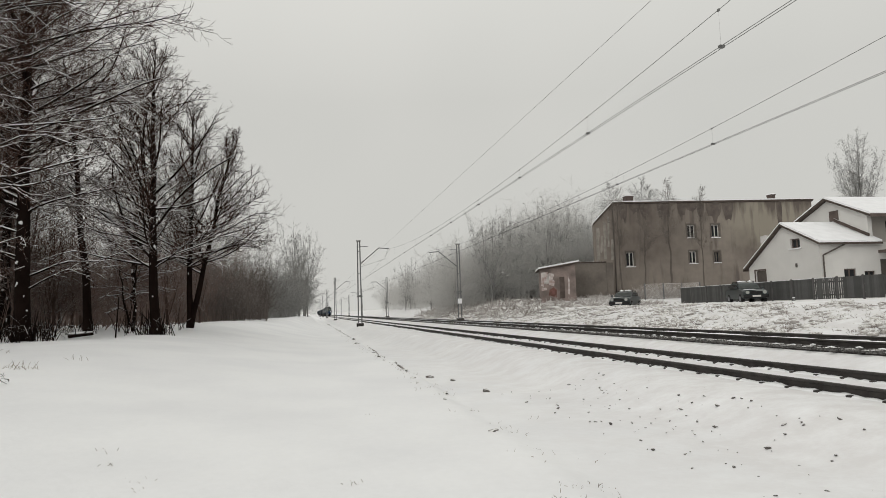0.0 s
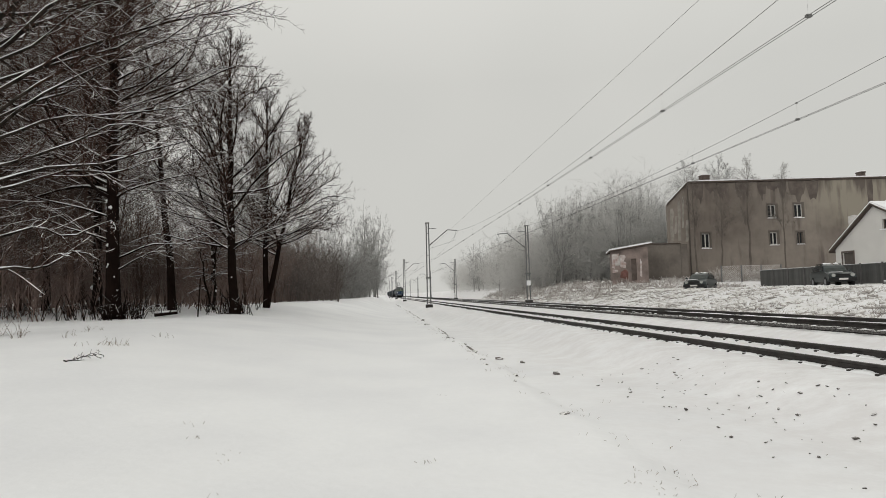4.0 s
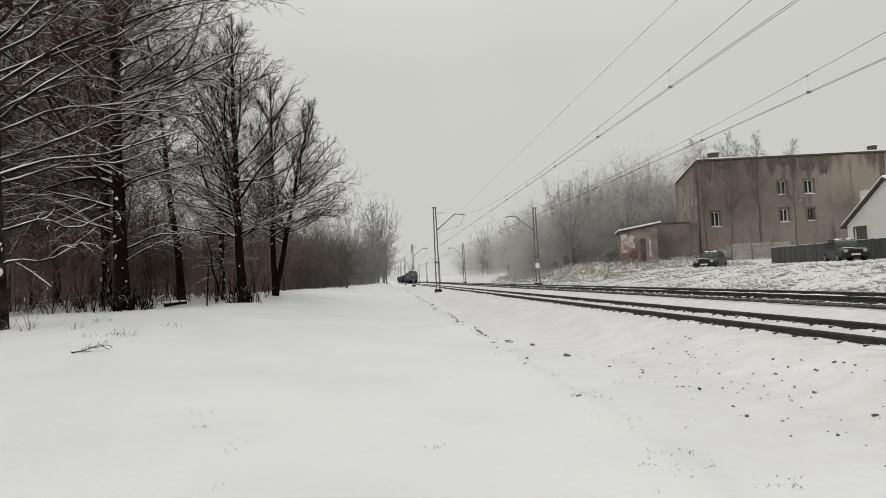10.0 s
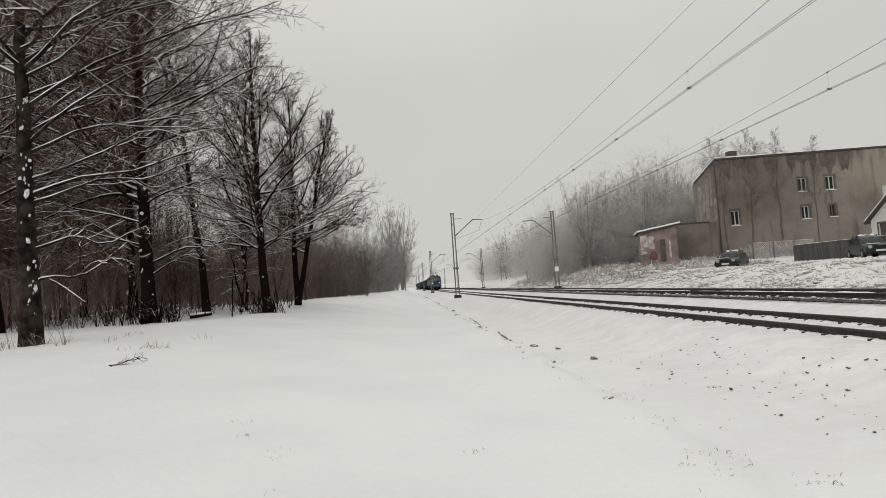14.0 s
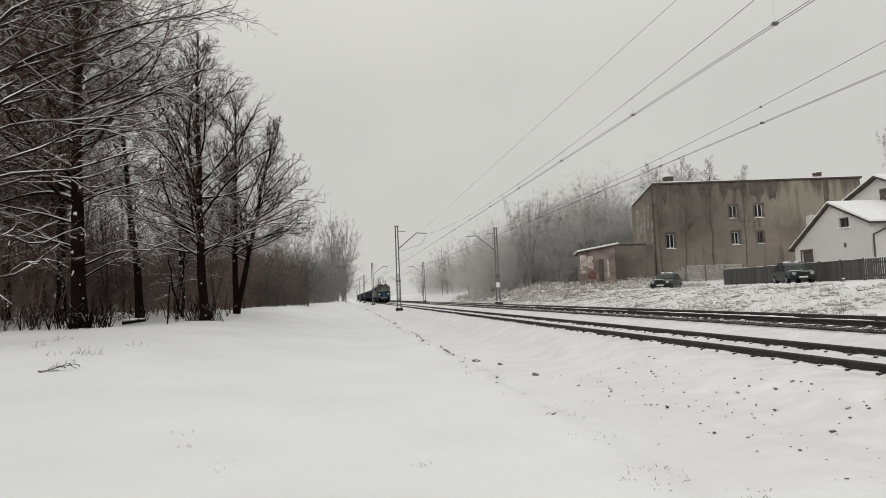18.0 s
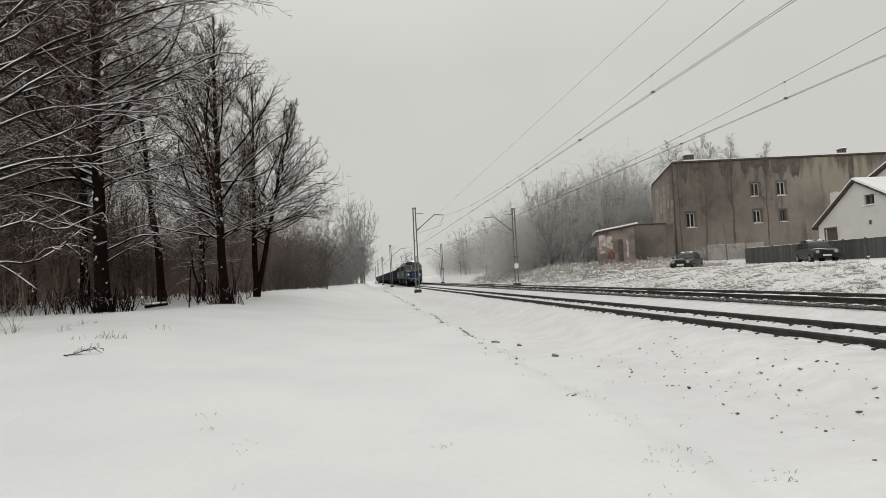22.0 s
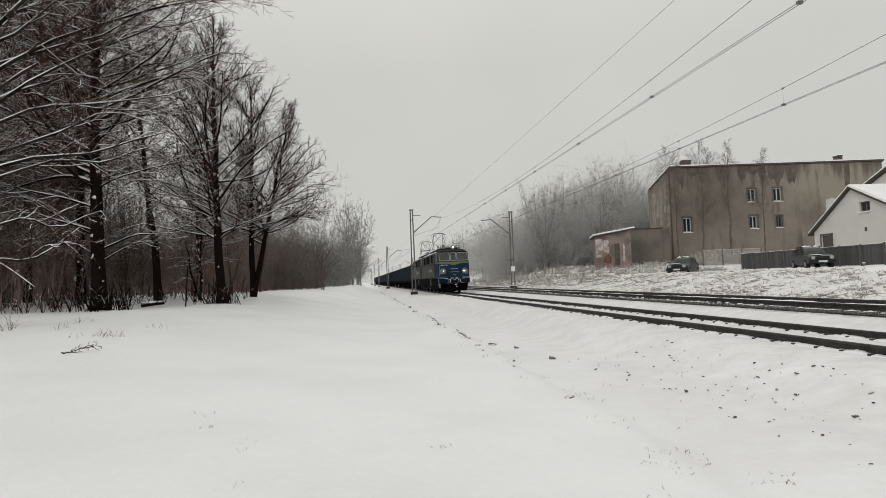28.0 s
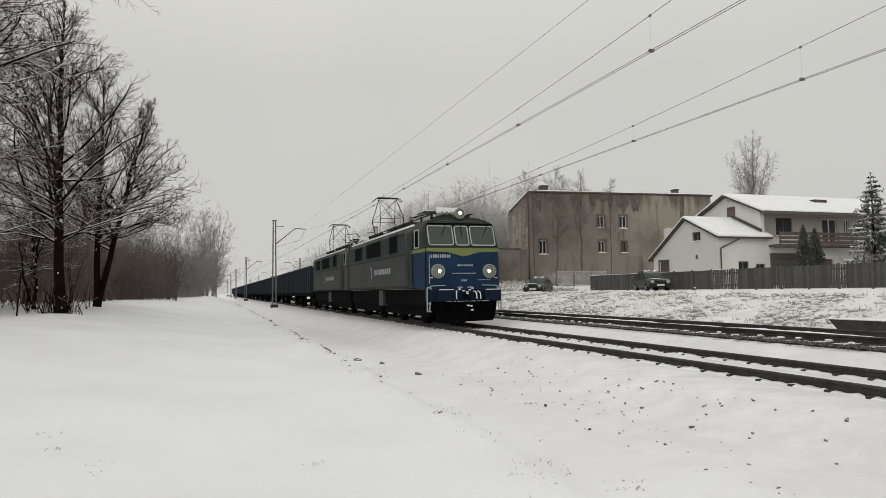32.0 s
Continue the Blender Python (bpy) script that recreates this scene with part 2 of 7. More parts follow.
def tubes(P, R, sides):
    """Vertices and faces of tapered tubes along the n polylines P (n, k, 3) with radii R (n, k)."""
    n, k, _ = P.shape
    T = np.gradient(P, axis=1)
    T /= np.linalg.norm(T, axis=2, keepdims=True) + 1e-9
    ref = np.array([0.31, 0.22, 0.93])
    ref2 = np.array([0.95, -0.2, 0.1])
    up = np.where(np.abs(T @ ref)[..., None] > 0.9, ref2, ref)
    A = np.cross(T, up)
    A /= np.linalg.norm(A, axis=2, keepdims=True) + 1e-9
    B = np.cross(T, A)
    ang = np.arange(sides) * 2 * np.pi / sides
    ring = P[:, :, None] + R[:, :, None, None] * (np.cos(ang)[None, None, :, None] * A[:, :, None] + np.sin(ang)[None, None, :, None] * B[:, :, None])
    V = ring.reshape(-1, 3)
    i = np.arange(n)[:, None, None] * (k * sides)
    j = np.arange(k - 1)[None, :, None] * sides
    s = np.arange(sides)[None, None, :]
    s2 = (s + 1) % sides
    F = np.stack([i + j + s, i + j + s2, i + j + sides + s2, i + j + sides + s], -1).reshape(-1, 4)
    return V, F


def quads(name, pieces, mat, parent=None, label="", smooth=True):
    """One mesh out of several (verts, quad faces) arrays."""
    off, vs, fs = 0, [], []
    for V, F in pieces:
        vs.append(V)
        fs.append(F + off)
        off += len(V)
    V, F = np.concatenate(vs), np.concatenate(fs)
    me = bpy.data.meshes.new(name)
    me.vertices.add(len(V))
    me.vertices.foreach_set("co", V.astype(np.float32).ravel())
    me.loops.add(F.size)
    me.loops.foreach_set("vertex_index", F.astype(np.int32).ravel())
    me.polygons.add(len(F))
    me.polygons.foreach_set("loop_start", np.arange(0, F.size, F.shape[1], dtype=np.int32))
    me.update(calc_edges=True)
    me.materials.append(mat)
    if smooth:
        me.shade_smooth()
    ob = new(name, me)
    ob.parent = parent
    if label:
        ob["label"] = label
    return ob


def thing(name, m, label, category, group="", kind=""):
    ob = new(name)
    ob.empty_display_size = 0.2
    ob.matrix_world = m
    return tagged(ob, label, category, group, kind)


# ---- ground ----
def smooth01(a):
    a = np.clip(a, 0, 1)
    return a * a * (3 - 2 * a)


def ground_z(x, y):
    """Height of the snow: a field that rises to the wood, a path edge, two track beds, a bank and the street level behind it."""
    x, y = np.asarray(x, float), np.asarray(y, float)
    width = 9 - 6 * smooth01((y - 30) / 60)
    field = -0.42 + 1.25 * smooth01((2.0 - x) / width) * (0.74 * smooth01((y + 5) / 26.5) + 0.26 * smooth01((y - 30) / 11))
    z = field - (0.08 + 0.16 * smooth01((y - 8) / 12)) * smooth01((x - 2.48 - 0.30 * smooth01((y - 9) / 9) - 0.05 * np.sin(0.9 * y) - 0.03 * np.sin(2.3 * y)) / (0.5 - 0.22 * smooth01((y - 10) / 12)))
    z = z + smooth01((x - 5.0 + 1.6 * smooth01((y - 22) / 35)) / 1.6) * (-0.145 - z)
    z = z + smooth01((x - 9.6) / 1.2) * (0.075 - z)
    bank = 0.075 + 0.955 * smooth01((x - 14.6) / 6.5) - 0.08 * smooth01((x - 13.6) / 0.8) * (1 - smooth01((x - 14.6) / 2))
    z = np.where(x > 12.8, bank, z)
    z = z + np.where(x > 18, 0.9 * smooth01((y - 52) / 12) * smooth01((x - 18) / 6), 0)
    return z


def axis_steps(stops):
    out = [stops[0][0]]
    for (a, _), (b, step) in zip(stops[:-1], stops[1:]):
        k = max(1, round((b - a) / step))
        out += [a + (b - a) * (i + 1) / k for i in range(k)]
    return np.array(out)


def make_ground():
    xs = axis_steps([(-900, 0), (-120, 60), (-30, 6), (-8, 1.0), (2.2, 0.22), (3.2, 0.07), (14, 0.22), (24, 0.35), (60, 2.0), (120, 10), (900, 60)])
    ys = axis_steps([(-300, 0), (-20, 40), (1, 1.5), (30, 0.30), (70, 0.7), (130, 3), (400, 15), (1500, 90)])
    X, Y = np.meshgrid(xs, ys, indexing="ij")
    Z = ground_z(X, Y)
    rng = np.random.RandomState(4)
    lump = np.zeros_like(Z)
    for k in range(46):
        wl_ = rng.uniform(0.8, 6)
        a, ph = rng.uniform(0, 2 * np.pi), rng.uniform(0, 6.3)
        lump += np.sin((X * np.cos(a) + Y * np.sin(a)) * 2 * np.pi / wl_ + ph) * wl_ ** 0.8
    lump /= 40
    near_track = smooth01((X - 5.6) / 0.8) * (1 - smooth01((X - 13.9) / 0.8))
    rough = 0.035 + 0.06 * smooth01((X - 14.2) / 1.5) * (1 - smooth01((X - 20) / 3)) + 0.03 * smooth01((X - 20) / 4)
    Z = Z + lump * rough * (1 - 0.85 * near_track)
    nx, ny = X.shape
    idx = np.arange(nx * ny).reshape(nx, ny)
    F = np.stack([idx[:-1, :-1], idx[1:, :-1], idx[1:, 1:], idx[:-1, 1:]], -1).reshape(-1, 4)
    ob = quads("ground", [(np.stack([X, Y, Z], -1).reshape(-1, 3), F)], FIELD_SNOW)
    return tagged(ob, "snow-covered field, track bed and bank with soft lumps", "snow ground", kind="structure")


make_ground()

# ---- the railway ----
TRACK_1, TRACK_2, RISE_2 = 8.18, 12.18, 0.27


def rail_outline():
    return [(-0.075, -0.16), (0.075, -0.16), (0.075, -0.145), (0.012, -0.125), (0.012, -0.045), (0.036, -0.035), (0.036, -0.006), (0.028, 0), (-0.028, 0), (-0.036, -0.006), (-0.036, -0.035), (-0.012, -0.045), (-0.012, -0.125), (-0.075, -0.145)]


def make_track(x, z, label, exposed):
    t = thing("railway_track", pose(x, 0, z), label, "railway track", "parallel tracks", "structure")
    for sx in (-0.75, 0.75):
        bm = bmesh.new()
        prism(bm, [(u + sx, v) for u, v in rail_outline()], -60, 620, "y")
        part("rail", bm, RUST, t, "rusty dark steel rail standing out of the snow")
    rng = random.Random(int(x * 10))
    me = bpy.data.meshes.new("sleeper")
    bm = boxed(-1.25, 1.25, -0.13, 0.13, -0.30, -0.155, 0.02)
    bm.to_mesh(me)
    bm.free()
    me.materials.append(SLEEPER)
    clip = bpy.data.meshes.new("rail_fastening")
    bm = bmesh.new()
    for sx in (-0.75, 0.75):
        for d in (-0.11, 0.11):
            box(bm, sx + d - 0.05, sx + d + 0.05, -0.075 if exposed else -0.04, 0.075 if exposed else 0.04, -0.17, -0.11, 0.015)
    bm.to_mesh(clip)
    bm.free()
    clip.materials.append(RUST)
    cap = bpy.data.meshes.new("fastening_snow")
    bm = bmesh.new()
    bmesh.ops.create_icosphere(bm, subdivisions=1, radius=1, matrix=Matrix.Translation((-0.90, 0, -0.115)) @ Matrix.Diagonal((0.07, 0.09, 0.024, 1)))
    bm.to_mesh(cap)
    bm.free()
    cap.materials.append(SNOW_LUMP)
    for i in range(150):
        y = 2 + i * 0.6
        if exposed and rng.random() < 0.85:
            c = new("fastening_snow", cap)
            c.parent, c.location = t, (rng.uniform(-0.08, 0.05), y + rng.uniform(-0.08, 0.08), rng.uniform(-0.03, 0.012))
            c.scale = (1.0, rng.uniform(0.6, 1.4), 1.0)
        s = new("sleeper", me)
        s.parent, s.location = t, (rng.uniform(-0.02, 0.02), y, rng.uniform(-0.012, 0.006) + (0.02 if exposed else -0.06))
        c = new("rail_fastening", clip)
        c.parent, c.location = t, (0, y, 0 if exposed else -0.004)
    if exposed:
        rs = np.random.RandomState(3)
        pieces = []
        for a, b, cnt in ((-1.12, 1.0, 4200), (-1.62, -1.1, 4200)):
            P = np.stack([rs.uniform(a, b, cnt), 2 + 88 * rs.uniform(0, 1, cnt) ** 1.4, rs.uniform(-0.175, -0.15, cnt)], -1)
            Rr = rs.uniform(0.025, 0.055, cnt)
            base = np.array([(1, 0, 0), (0, 1, 0), (-1, 0, 0), (0, -1, 0), (0.3, 0.2, 0.8), (-0.2, -0.3, 0.7)])
            V = P[:, None] + base[None] * Rr[:, None, None] * rs.uniform(0.7, 1.3, (cnt, 6, 1))
            f = np.array([(0, 1, 4, 4), (1, 2, 4, 5), (2, 3, 5, 5), (3, 0, 4, 5)])
            f = np.array([(0, 1, 4, 5), (1, 2, 5, 4), (2, 3, 5, 4), (3, 0, 4, 5)])
            F = (np.arange(cnt)[:, None, None] * 6 + f[None]).reshape(-1, 4)
            pieces.append((V.reshape(-1, 3), F))
        tagged(quads("ballast_stones", pieces, BALLAST, t, "loose dark crushed stone", smooth=False), kind="stuff")
        # snow heaped between the rails, ragged at both edges
        yy = np.concatenate([np.arange(2, 45, 0.12), np.arange(45, 120, 0.4)])
        n = len(yy)
        def ragged(k):
            return np.convolve(rs.normal(0, 1, n + 12), np.ones(k) / k ** 0.5, "same")[:n]
        X = np.stack([-0.62 + 0.03 * ragged(2), -0.52 + 0.03 * ragged(3), -0.2 + 0 * yy, 0.25 + 0.05 * ragged(4), 0.62 + 0.03 * ragged(2)], -1)
        Z = np.stack([-0.19 + 0 * yy, -0.055 + 0.012 * ragged(3), -0.03 + 0.010 * ragged(6), -0.075 + 0.012 * ragged(4), -0.19 + 0 * yy], -1)
        V = np.stack([X, np.repeat(yy[:, None], 5, 1), Z], -1).reshape(-1, 3)
        i = np.arange(n - 1)[:, None] * 5
        j = np.arange(4)[None]
        F = np.stack([i + j, i + j + 1, i + j + 6, i + j + 5], -1).reshape(-1, 4)
        tagged(quads("rail_bed_snow", [(V, F)], SNOW_LUMP, t, "ragged snow heaped between the rails"), kind="stuff")
        bm = boxed(-1.46, 1.05, -60, 620, -0.4, -0.168)
        part("ballast_bed", bm, BALLAST, t, "wet dark ballast between the rails, patched with snow")
    else:
        # ragged snow packed against the rails
        rs = np.random.RandomState(7)
        pieces = []
        for sx in (-0.75, 0.75):
            for side, base in ((-1, -0.118), (1, -0.1)):
                yy = np.concatenate([np.arange(2, 40, 0.07), np.arange(40, 110, 0.25)])
                n = len(yy)
                def lumps(k):
                    return np.convolve(rs.normal(0, 1, n + 12), np.ones(k) / k ** 0.5, "same")[:n]
                top = base + 0.007 * lumps(1) + 0.008 * lumps(6)
                out = 0.20 + 0.02 * lumps(5)
                X = np.stack([sx + side * (out + 0.06), sx + side * out * 0.7, sx + side * (0.055 + 0.01 * np.abs(lumps(2))), np.full(n, sx + side * 0.03)], -1)
                Z = np.stack([np.full(n, -0.19), top * 0.5 - 0.075, top, np.full(n, -0.2)], -1)
                V = np.stack([X, np.repeat(yy[:, None], 4, 1), Z], -1).reshape(-1, 3)
                i = np.arange(n - 1)[:, None] * 4
                j = np.arange(3)[None]
                F = np.stack([i + j, i + j + 1, i + j + 5, i + j + 4], -1).reshape(-1, 4)
                pieces.append((V, F if side > 0 else F[:, ::-1]))
        tagged(quads("rail_foot_snow", pieces, SNOW_LUMP, t, "ragged snow packed along the feet of the rails"), kind="stuff")
    return t


make_track(TRACK_1, 0.0, "near railway track, two dark rails rising out of packed snow", False)
make_track(TRACK_2, RISE_2, "far railway track with dark wet ballast and snow-dotted sleepers", True)


def make_mast(x, y, side, top, label, plate=False):
    """A catenary mast: two channel legs with battens, a cantilever arm towards the track on side +1 or -1."""
    base = float(ground_z(x, y))
    t = thing("catenary_mast", pose(x, y, base), label, "catenary mast", "catenary masts")
    h = top - base
    part("footing", boxed(-0.34, 0.34, -0.32, 0.32, -0.4, 0.30, 0.05), BALLAST, t, "dark footing with a cap of snow")
    part("snow_cap", boxed(-0.30, 0.30, -0.30, 0.30, 0.30, 0.33, 0.01), SNOW_LUMP, t)
    for sx in (-1, 1):
        bm = bmesh.new()
        a, b = 0.17 * sx, 0.11 * sx
        prism(bm, [(-0.06, -0.04), (0.06, -0.04), (0.06, 0.04), (-0.06, 0.04)], 0.2, h, "z")
        for v in bm.verts:
            k = v.co.z / h
            v.co.x += a + (b - a) * k
        part("leg", bm, STEEL, t)
    for i in range(4):
        k = 0.1 + i * 0.26
        w = 0.17 + (0.11 - 0.17) * k + 0.04
        part("batten", boxed(-w, w, -0.055, -0.035, h * k - 0.03, h * k + 0.03), STEEL, t)
    part("collar", boxed(-0.28, 0.28, -0.1, 0.1, 2.85, 3.0, 0.02), STEEL, t, "steel collar where the legs narrow")
    if plate:
        part("plate", boxed(-0.2, 0.2, -0.13, -0.11, 1.75, 2.25), SNOW_LUMP, t, "small white plate")
    part("mast_head", boxed(-0.22, 0.22, -0.09, 0.09, h, h + 0.12, 0.02), CONCRETE, t)
    s = side
    bm = bmesh.new()
    rod(bm, (0.15 * s, 0, h - 2.2), (2.0 * s, 0, h - 0.66), 0.045)
    rod(bm, (2.0 * s, 0, h - 0.66), (3.0 * s, 0, h - 0.74), 0.045)
    part("cantilever_arm", bm, STEEL, t, "slanting tubular arm")
    bm = bmesh.new()
    rod(bm, (0.1 * s, 0, h - 0.5), (0.9 * s, 0, h - 0.5), 0.03)
    part("bracket", bm, STEEL, t)
    bm = bmesh.new()
    for i in range(4):
        rod(bm, (s * (0.2 + 0.07 * i), 0, h - 2.16 + 0.06 * i), (s * (0.23 + 0.07 * i), 0, h - 2.13 + 0.06 * i), 0.08, n=10)
    part("insulator", bm, CONCRETE, t, "ribbed insulator")
    bm = bmesh.new()
    rod(bm, (2.9 * s, 0, h - 0.74), (2.6 * s, 0, h - 1.7), 0.01, n=6)
    rod(bm, (0.2 * s, 0, h - 2.5), (2.65 * s, 0, h - 1.75), 0.012, n=6)
    part("registration_arm", bm, STEEL, t)
    return t


SPAN = [67, 132, 197, 262, 327]
for y in SPAN:
    make_mast(5.05, y, 1, 8.2 if y == 67 else 7.9, "grey two-legged steel catenary mast beside the near track")
    make_mast(15.0, y - 0.5, -1, 7.7, "grey two-legged steel catenary mast on the bank side", y == 67)


def make_wires(x, contact, messenger, rise):
    """Contact wire pair, messenger with its sag, and droppers between them."""
    t = thing("overhead_line", pose(x, 0, 0), "grey overhead line: contact wires hung from a sagging messenger", "overhead line", "overhead lines")
    bm = bmesh.new()
    rod(bm, (-0.03, -63, contact), (-0.03, 330, contact), 0.0068, n=5)
    rod(bm, (0.05, -63, contact), (0.05, 330, contact), 0.0068, n=5)
    part("contact_wire", bm, WIRE, t)
    pts, k = [], 132
    for i in range(k + 1):
        y = 2 - 65 + i * (65 * 6 / k)
        u = ((y - 2) / 65) % 1
        pts.append((0, y, messenger + rise * ((2 * u - 1) ** 2)))
    P = np.array([pts])
    quads("messenger_wire", [tubes(P, np.full((1, k + 1), 0.007), 5)], WIRE, t)
    for i in range(60):
        y = -60 + i * 6.5
        u = ((y - 2) / 65) % 1
        z = messenger + rise * ((2 * u - 1) ** 2)
        bm = bmesh.new()
        rod(bm, (0, y, contact), (0, y, z), 0.0016, n=4)
        box(bm, -0.045, 0.06, y - 0.035, y + 0.035, contact - 0.02, contact + 0.035)
        box(bm, -0.015, 0.015, y - 0.03, y + 0.03, z - 0.025, z + 0.02)
        part("dropper", bm, WIRE, t)
    return t


make_wires(TRACK_1, 6.15, 6.35, 1.1)
make_wires(TRACK_2, 5.9, 6.1, 1.1)
feeder = thing("feeder_line", pose(7.5, 0, 0), "thin grey feeder wire high over the near track", "overhead line", "overhead lines")
bm = bmesh.new()
rod(bm, (0, -63, 7.68), (0, 330, 7.68), 0.005, n=5)
part("wire", bm, WIRE, feeder)


# ---- trees ----
def sub_branches(rng, P, R, per, t0, t1, angle, ratio, k, thin, lift, taper=None, wig=0.06, vary=(0.6, 1.25), low=1.0, stout=0.0075):
    """Children of the branches P (n, k0, 3): per branch `per` of them between t0 and t1 of its length."""
    n, k0, _ = P.shape
    L = np.linalg.norm(np.diff(P, axis=1), axis=2).sum(1)
    u = rng.uniform(0, 1, (n, per))
    u = t0 + (t1 - t0) * ((np.arange(per)[None] + u) / per) ** low
    f = u * (k0 - 1)
    i = np.minimum(f.astype(int), k0 - 2)
    w = (f - i)[..., None]
    r = np.arange(n)[:, None]
    base = P[r, i] * (1 - w) + P[r, i + 1] * w
    rad = R[r, i] * (1 - w[..., 0]) + R[r, i + 1] * w[..., 0]
    T = P[r, i + 1] - P[r, i]
    T /= np.linalg.norm(T, axis=-1, keepdims=True) + 1e-9
    rnd = rng.normal(0, 1, T.shape)
    side = rnd - (rnd * T).sum(-1, keepdims=True) * T
    side /= np.linalg.norm(side, axis=-1, keepdims=True) + 1e-9
    a = np.radians(rng.normal(0, 9, (n, per)) + (angle(u) if callable(angle) else angle))[..., None]
    d = T * np.cos(a) + side * np.sin(a)
    length = L[:, None] * ratio * rng.uniform(vary[0], vary[1], (n, per)) * (1 - 0.45 * (u - t0) / max(t1 - t0, 1e-6) if taper is None else taper(u))
    steps = np.linspace(0, 1, k)
    Q = np.zeros((n * per, k, 3))
    d, base, length, rad = d.reshape(-1, 3), base.reshape(-1, 3), length.reshape(-1), rad.reshape(-1)
    Q[:, 0] = base
    cur = d.copy()
    swing = rng.normal(0, wig, cur.shape)
    for s in range(1, k):
        swing = 0.6 * swing + rng.normal(0, wig, cur.shape)
        cur = cur + swing
        cur[:, 2] += lift / k * (1.6 - 1.9 * s / k)
        cur /= np.linalg.norm(cur, axis=1, keepdims=True)
        Q[:, s] = Q[:, s - 1] + cur * (length / (k - 1))[:, None]
    r0 = np.minimum(rad * 0.62, np.maximum(thin, length * stout))
    RR = r0[:, None] * (1 - 0.72 * steps[None]) + 0.002
    return Q, RR


def trunk_line(rng, h, r, lean, k=14, wob=0.05, fall=1.25, start=0.0):
    z = np.linspace(0, 1, k)
    drift = np.cumsum(rng.normal(0, wob, (k, 2)), axis=0)
    drift -= drift[0]
    out = np.clip((z - start) / (1 - start), 0, 1) ** 0.85
    P = np.stack([lean[0] * out + drift[:, 0], lean[1] * out + drift[:, 1], h * z], -1)[None]
    R = (r * (1 - z) ** fall + 0.006)[None]
    R[0, 0] *= 1.2
    return P, R


def make_tree(name, m, h, r, seed, label, bark, twig, spread=0.42, first=0.18, limbs=46, angle=62, lift=0.35, per=(9, 6, 3), forks=(), thin=0.011, group="bare trees", near=True, sides=8, boughs=(), slim=1.0, crown=0.62, flecks=0, fall=1.25, wig=(0.12, 0.15, 0.14), stout=0.0075, cover=(0.9, 0.62), tilt=(14, 26), fork_at=0.0):
    rng = np.random.RandomState(seed)
    t = thing(name, m, label, "tree", group)
    trunks = [trunk_line(rng, h, r, (rng.uniform(-0.4, 0.4), rng.uniform(-0.4, 0.4)), fall=fall)]
    for hh, rr, lx, ly in forks:
        trunks.append(trunk_line(rng, hh, rr, (lx, ly), wob=0.05 if not fork_at else 0.03, fall=fall, start=fork_at))
    quads("trunk", [tubes(P, R, sides) for P, R in trunks], bark, t, smooth=True)
    limb, mid, fine, lying = [], [], [], []

    def shape(u):
        q = (u - first) / (1 - first)
        return np.clip(1.1 * np.clip(1 - q, 0, 1) ** crown * (0.78 + 0.22 * np.minimum(q / 0.15, 1)), 0.07, 1.2)

    def rake(u):
        q = (u - first) / (1 - first)
        return angle + tilt[0] - tilt[1] * q

    def snow_on(P, R, cover):
        """Ridges of snow on the flatter branches."""
        d = P[:, -1] - P[:, 0]
        flat = np.abs(d[:, 2]) / (np.linalg.norm(d, axis=1) + 1e-9) < 0.7
        flat &= rng.uniform(0, 1, len(P)) < cover
        Q, S = P[flat].copy(), R[flat] * 0.75 + 0.003
        T = np.gradient(Q, axis=1)
        steep = np.abs(T[..., 2]) / (np.linalg.norm(T, axis=2) + 1e-9)
        keep = np.clip((0.88 - steep) / 0.3, 0.05, 1) * rng.uniform(0.3, 1.4, S.shape)
        Q[:, :, 2] += R[flat] * 0.8 + 0.003
        return tubes(Q, S * keep, 4)
    for P, R in trunks:
        A, AR = sub_branches(rng, P, R, limbs, first, 0.985, rake, spread, 9, 0.02, lift, shape, wig[0] if near else 0.10, (0.74, 1.1), 1.12 if near else 1.3, stout)
        AR *= slim
        if P is trunks[0][0] and boughs:
            s = np.linspace(0, 1, 9)
            more = []
            for z0, turn, ln, rise, sag in boughs:
                at = np.array([np.interp(z0, P[0, :, 2], P[0, :, c]) for c in range(3)])
                a = math.radians(turn)
                w = np.sin(7 * s + 5 * z0) * 0.25 * s + np.sin(13 * s + 11 * z0) * 0.075 * np.sqrt(s)
                line = at + np.stack([math.cos(a) * ln * s + 0.22 * np.sin(6 * s + 3 * z0) * s, math.sin(a) * ln * s + 0.25 * np.sin(5 * s + 2 * z0) * s, rise * s + sag * s * s + w], -1)
                more.append(line)
            A = np.concatenate([A, np.array(more)])
            AR = np.concatenate([AR, np.array([(0.025 + 0.003 * b[2]) * (1 - 0.85 * s) + 0.004 for b in boughs])])
        B, BR = sub_branches(rng, A, AR, per[0], 0.14, 1.0, 44, 0.47, 6 if near else 4, 0.016, 0.45, None, wig[1], (0.55, 1.2))
        BR *= slim
        limb += [(A[i:i + 1], AR[i:i + 1]) for i in range(len(A))]
        mid.append(tubes(B, BR, 3))
        if near:
            lying += [snow_on(A, AR, cover[0]), snow_on(B, BR, cover[1])]
        if per[1]:
            C, CR = sub_branches(rng, B, BR, per[1], 0.1, 1.0, 46, 0.50, 4 if near else 2, thin, 0.3, None, wig[2])
            fine.append(tubes(C, CR, 3))
            if near:
                lying.append(snow_on(C[::4], CR[::4], 0.8))
            if per[2]:
                D, DR = sub_branches(rng, C, CR, per[2], 0.1, 1.0, 40, 0.55, 2, thin * 0.85, 0.1)
                fine.append(tubes(D, DR, 3))
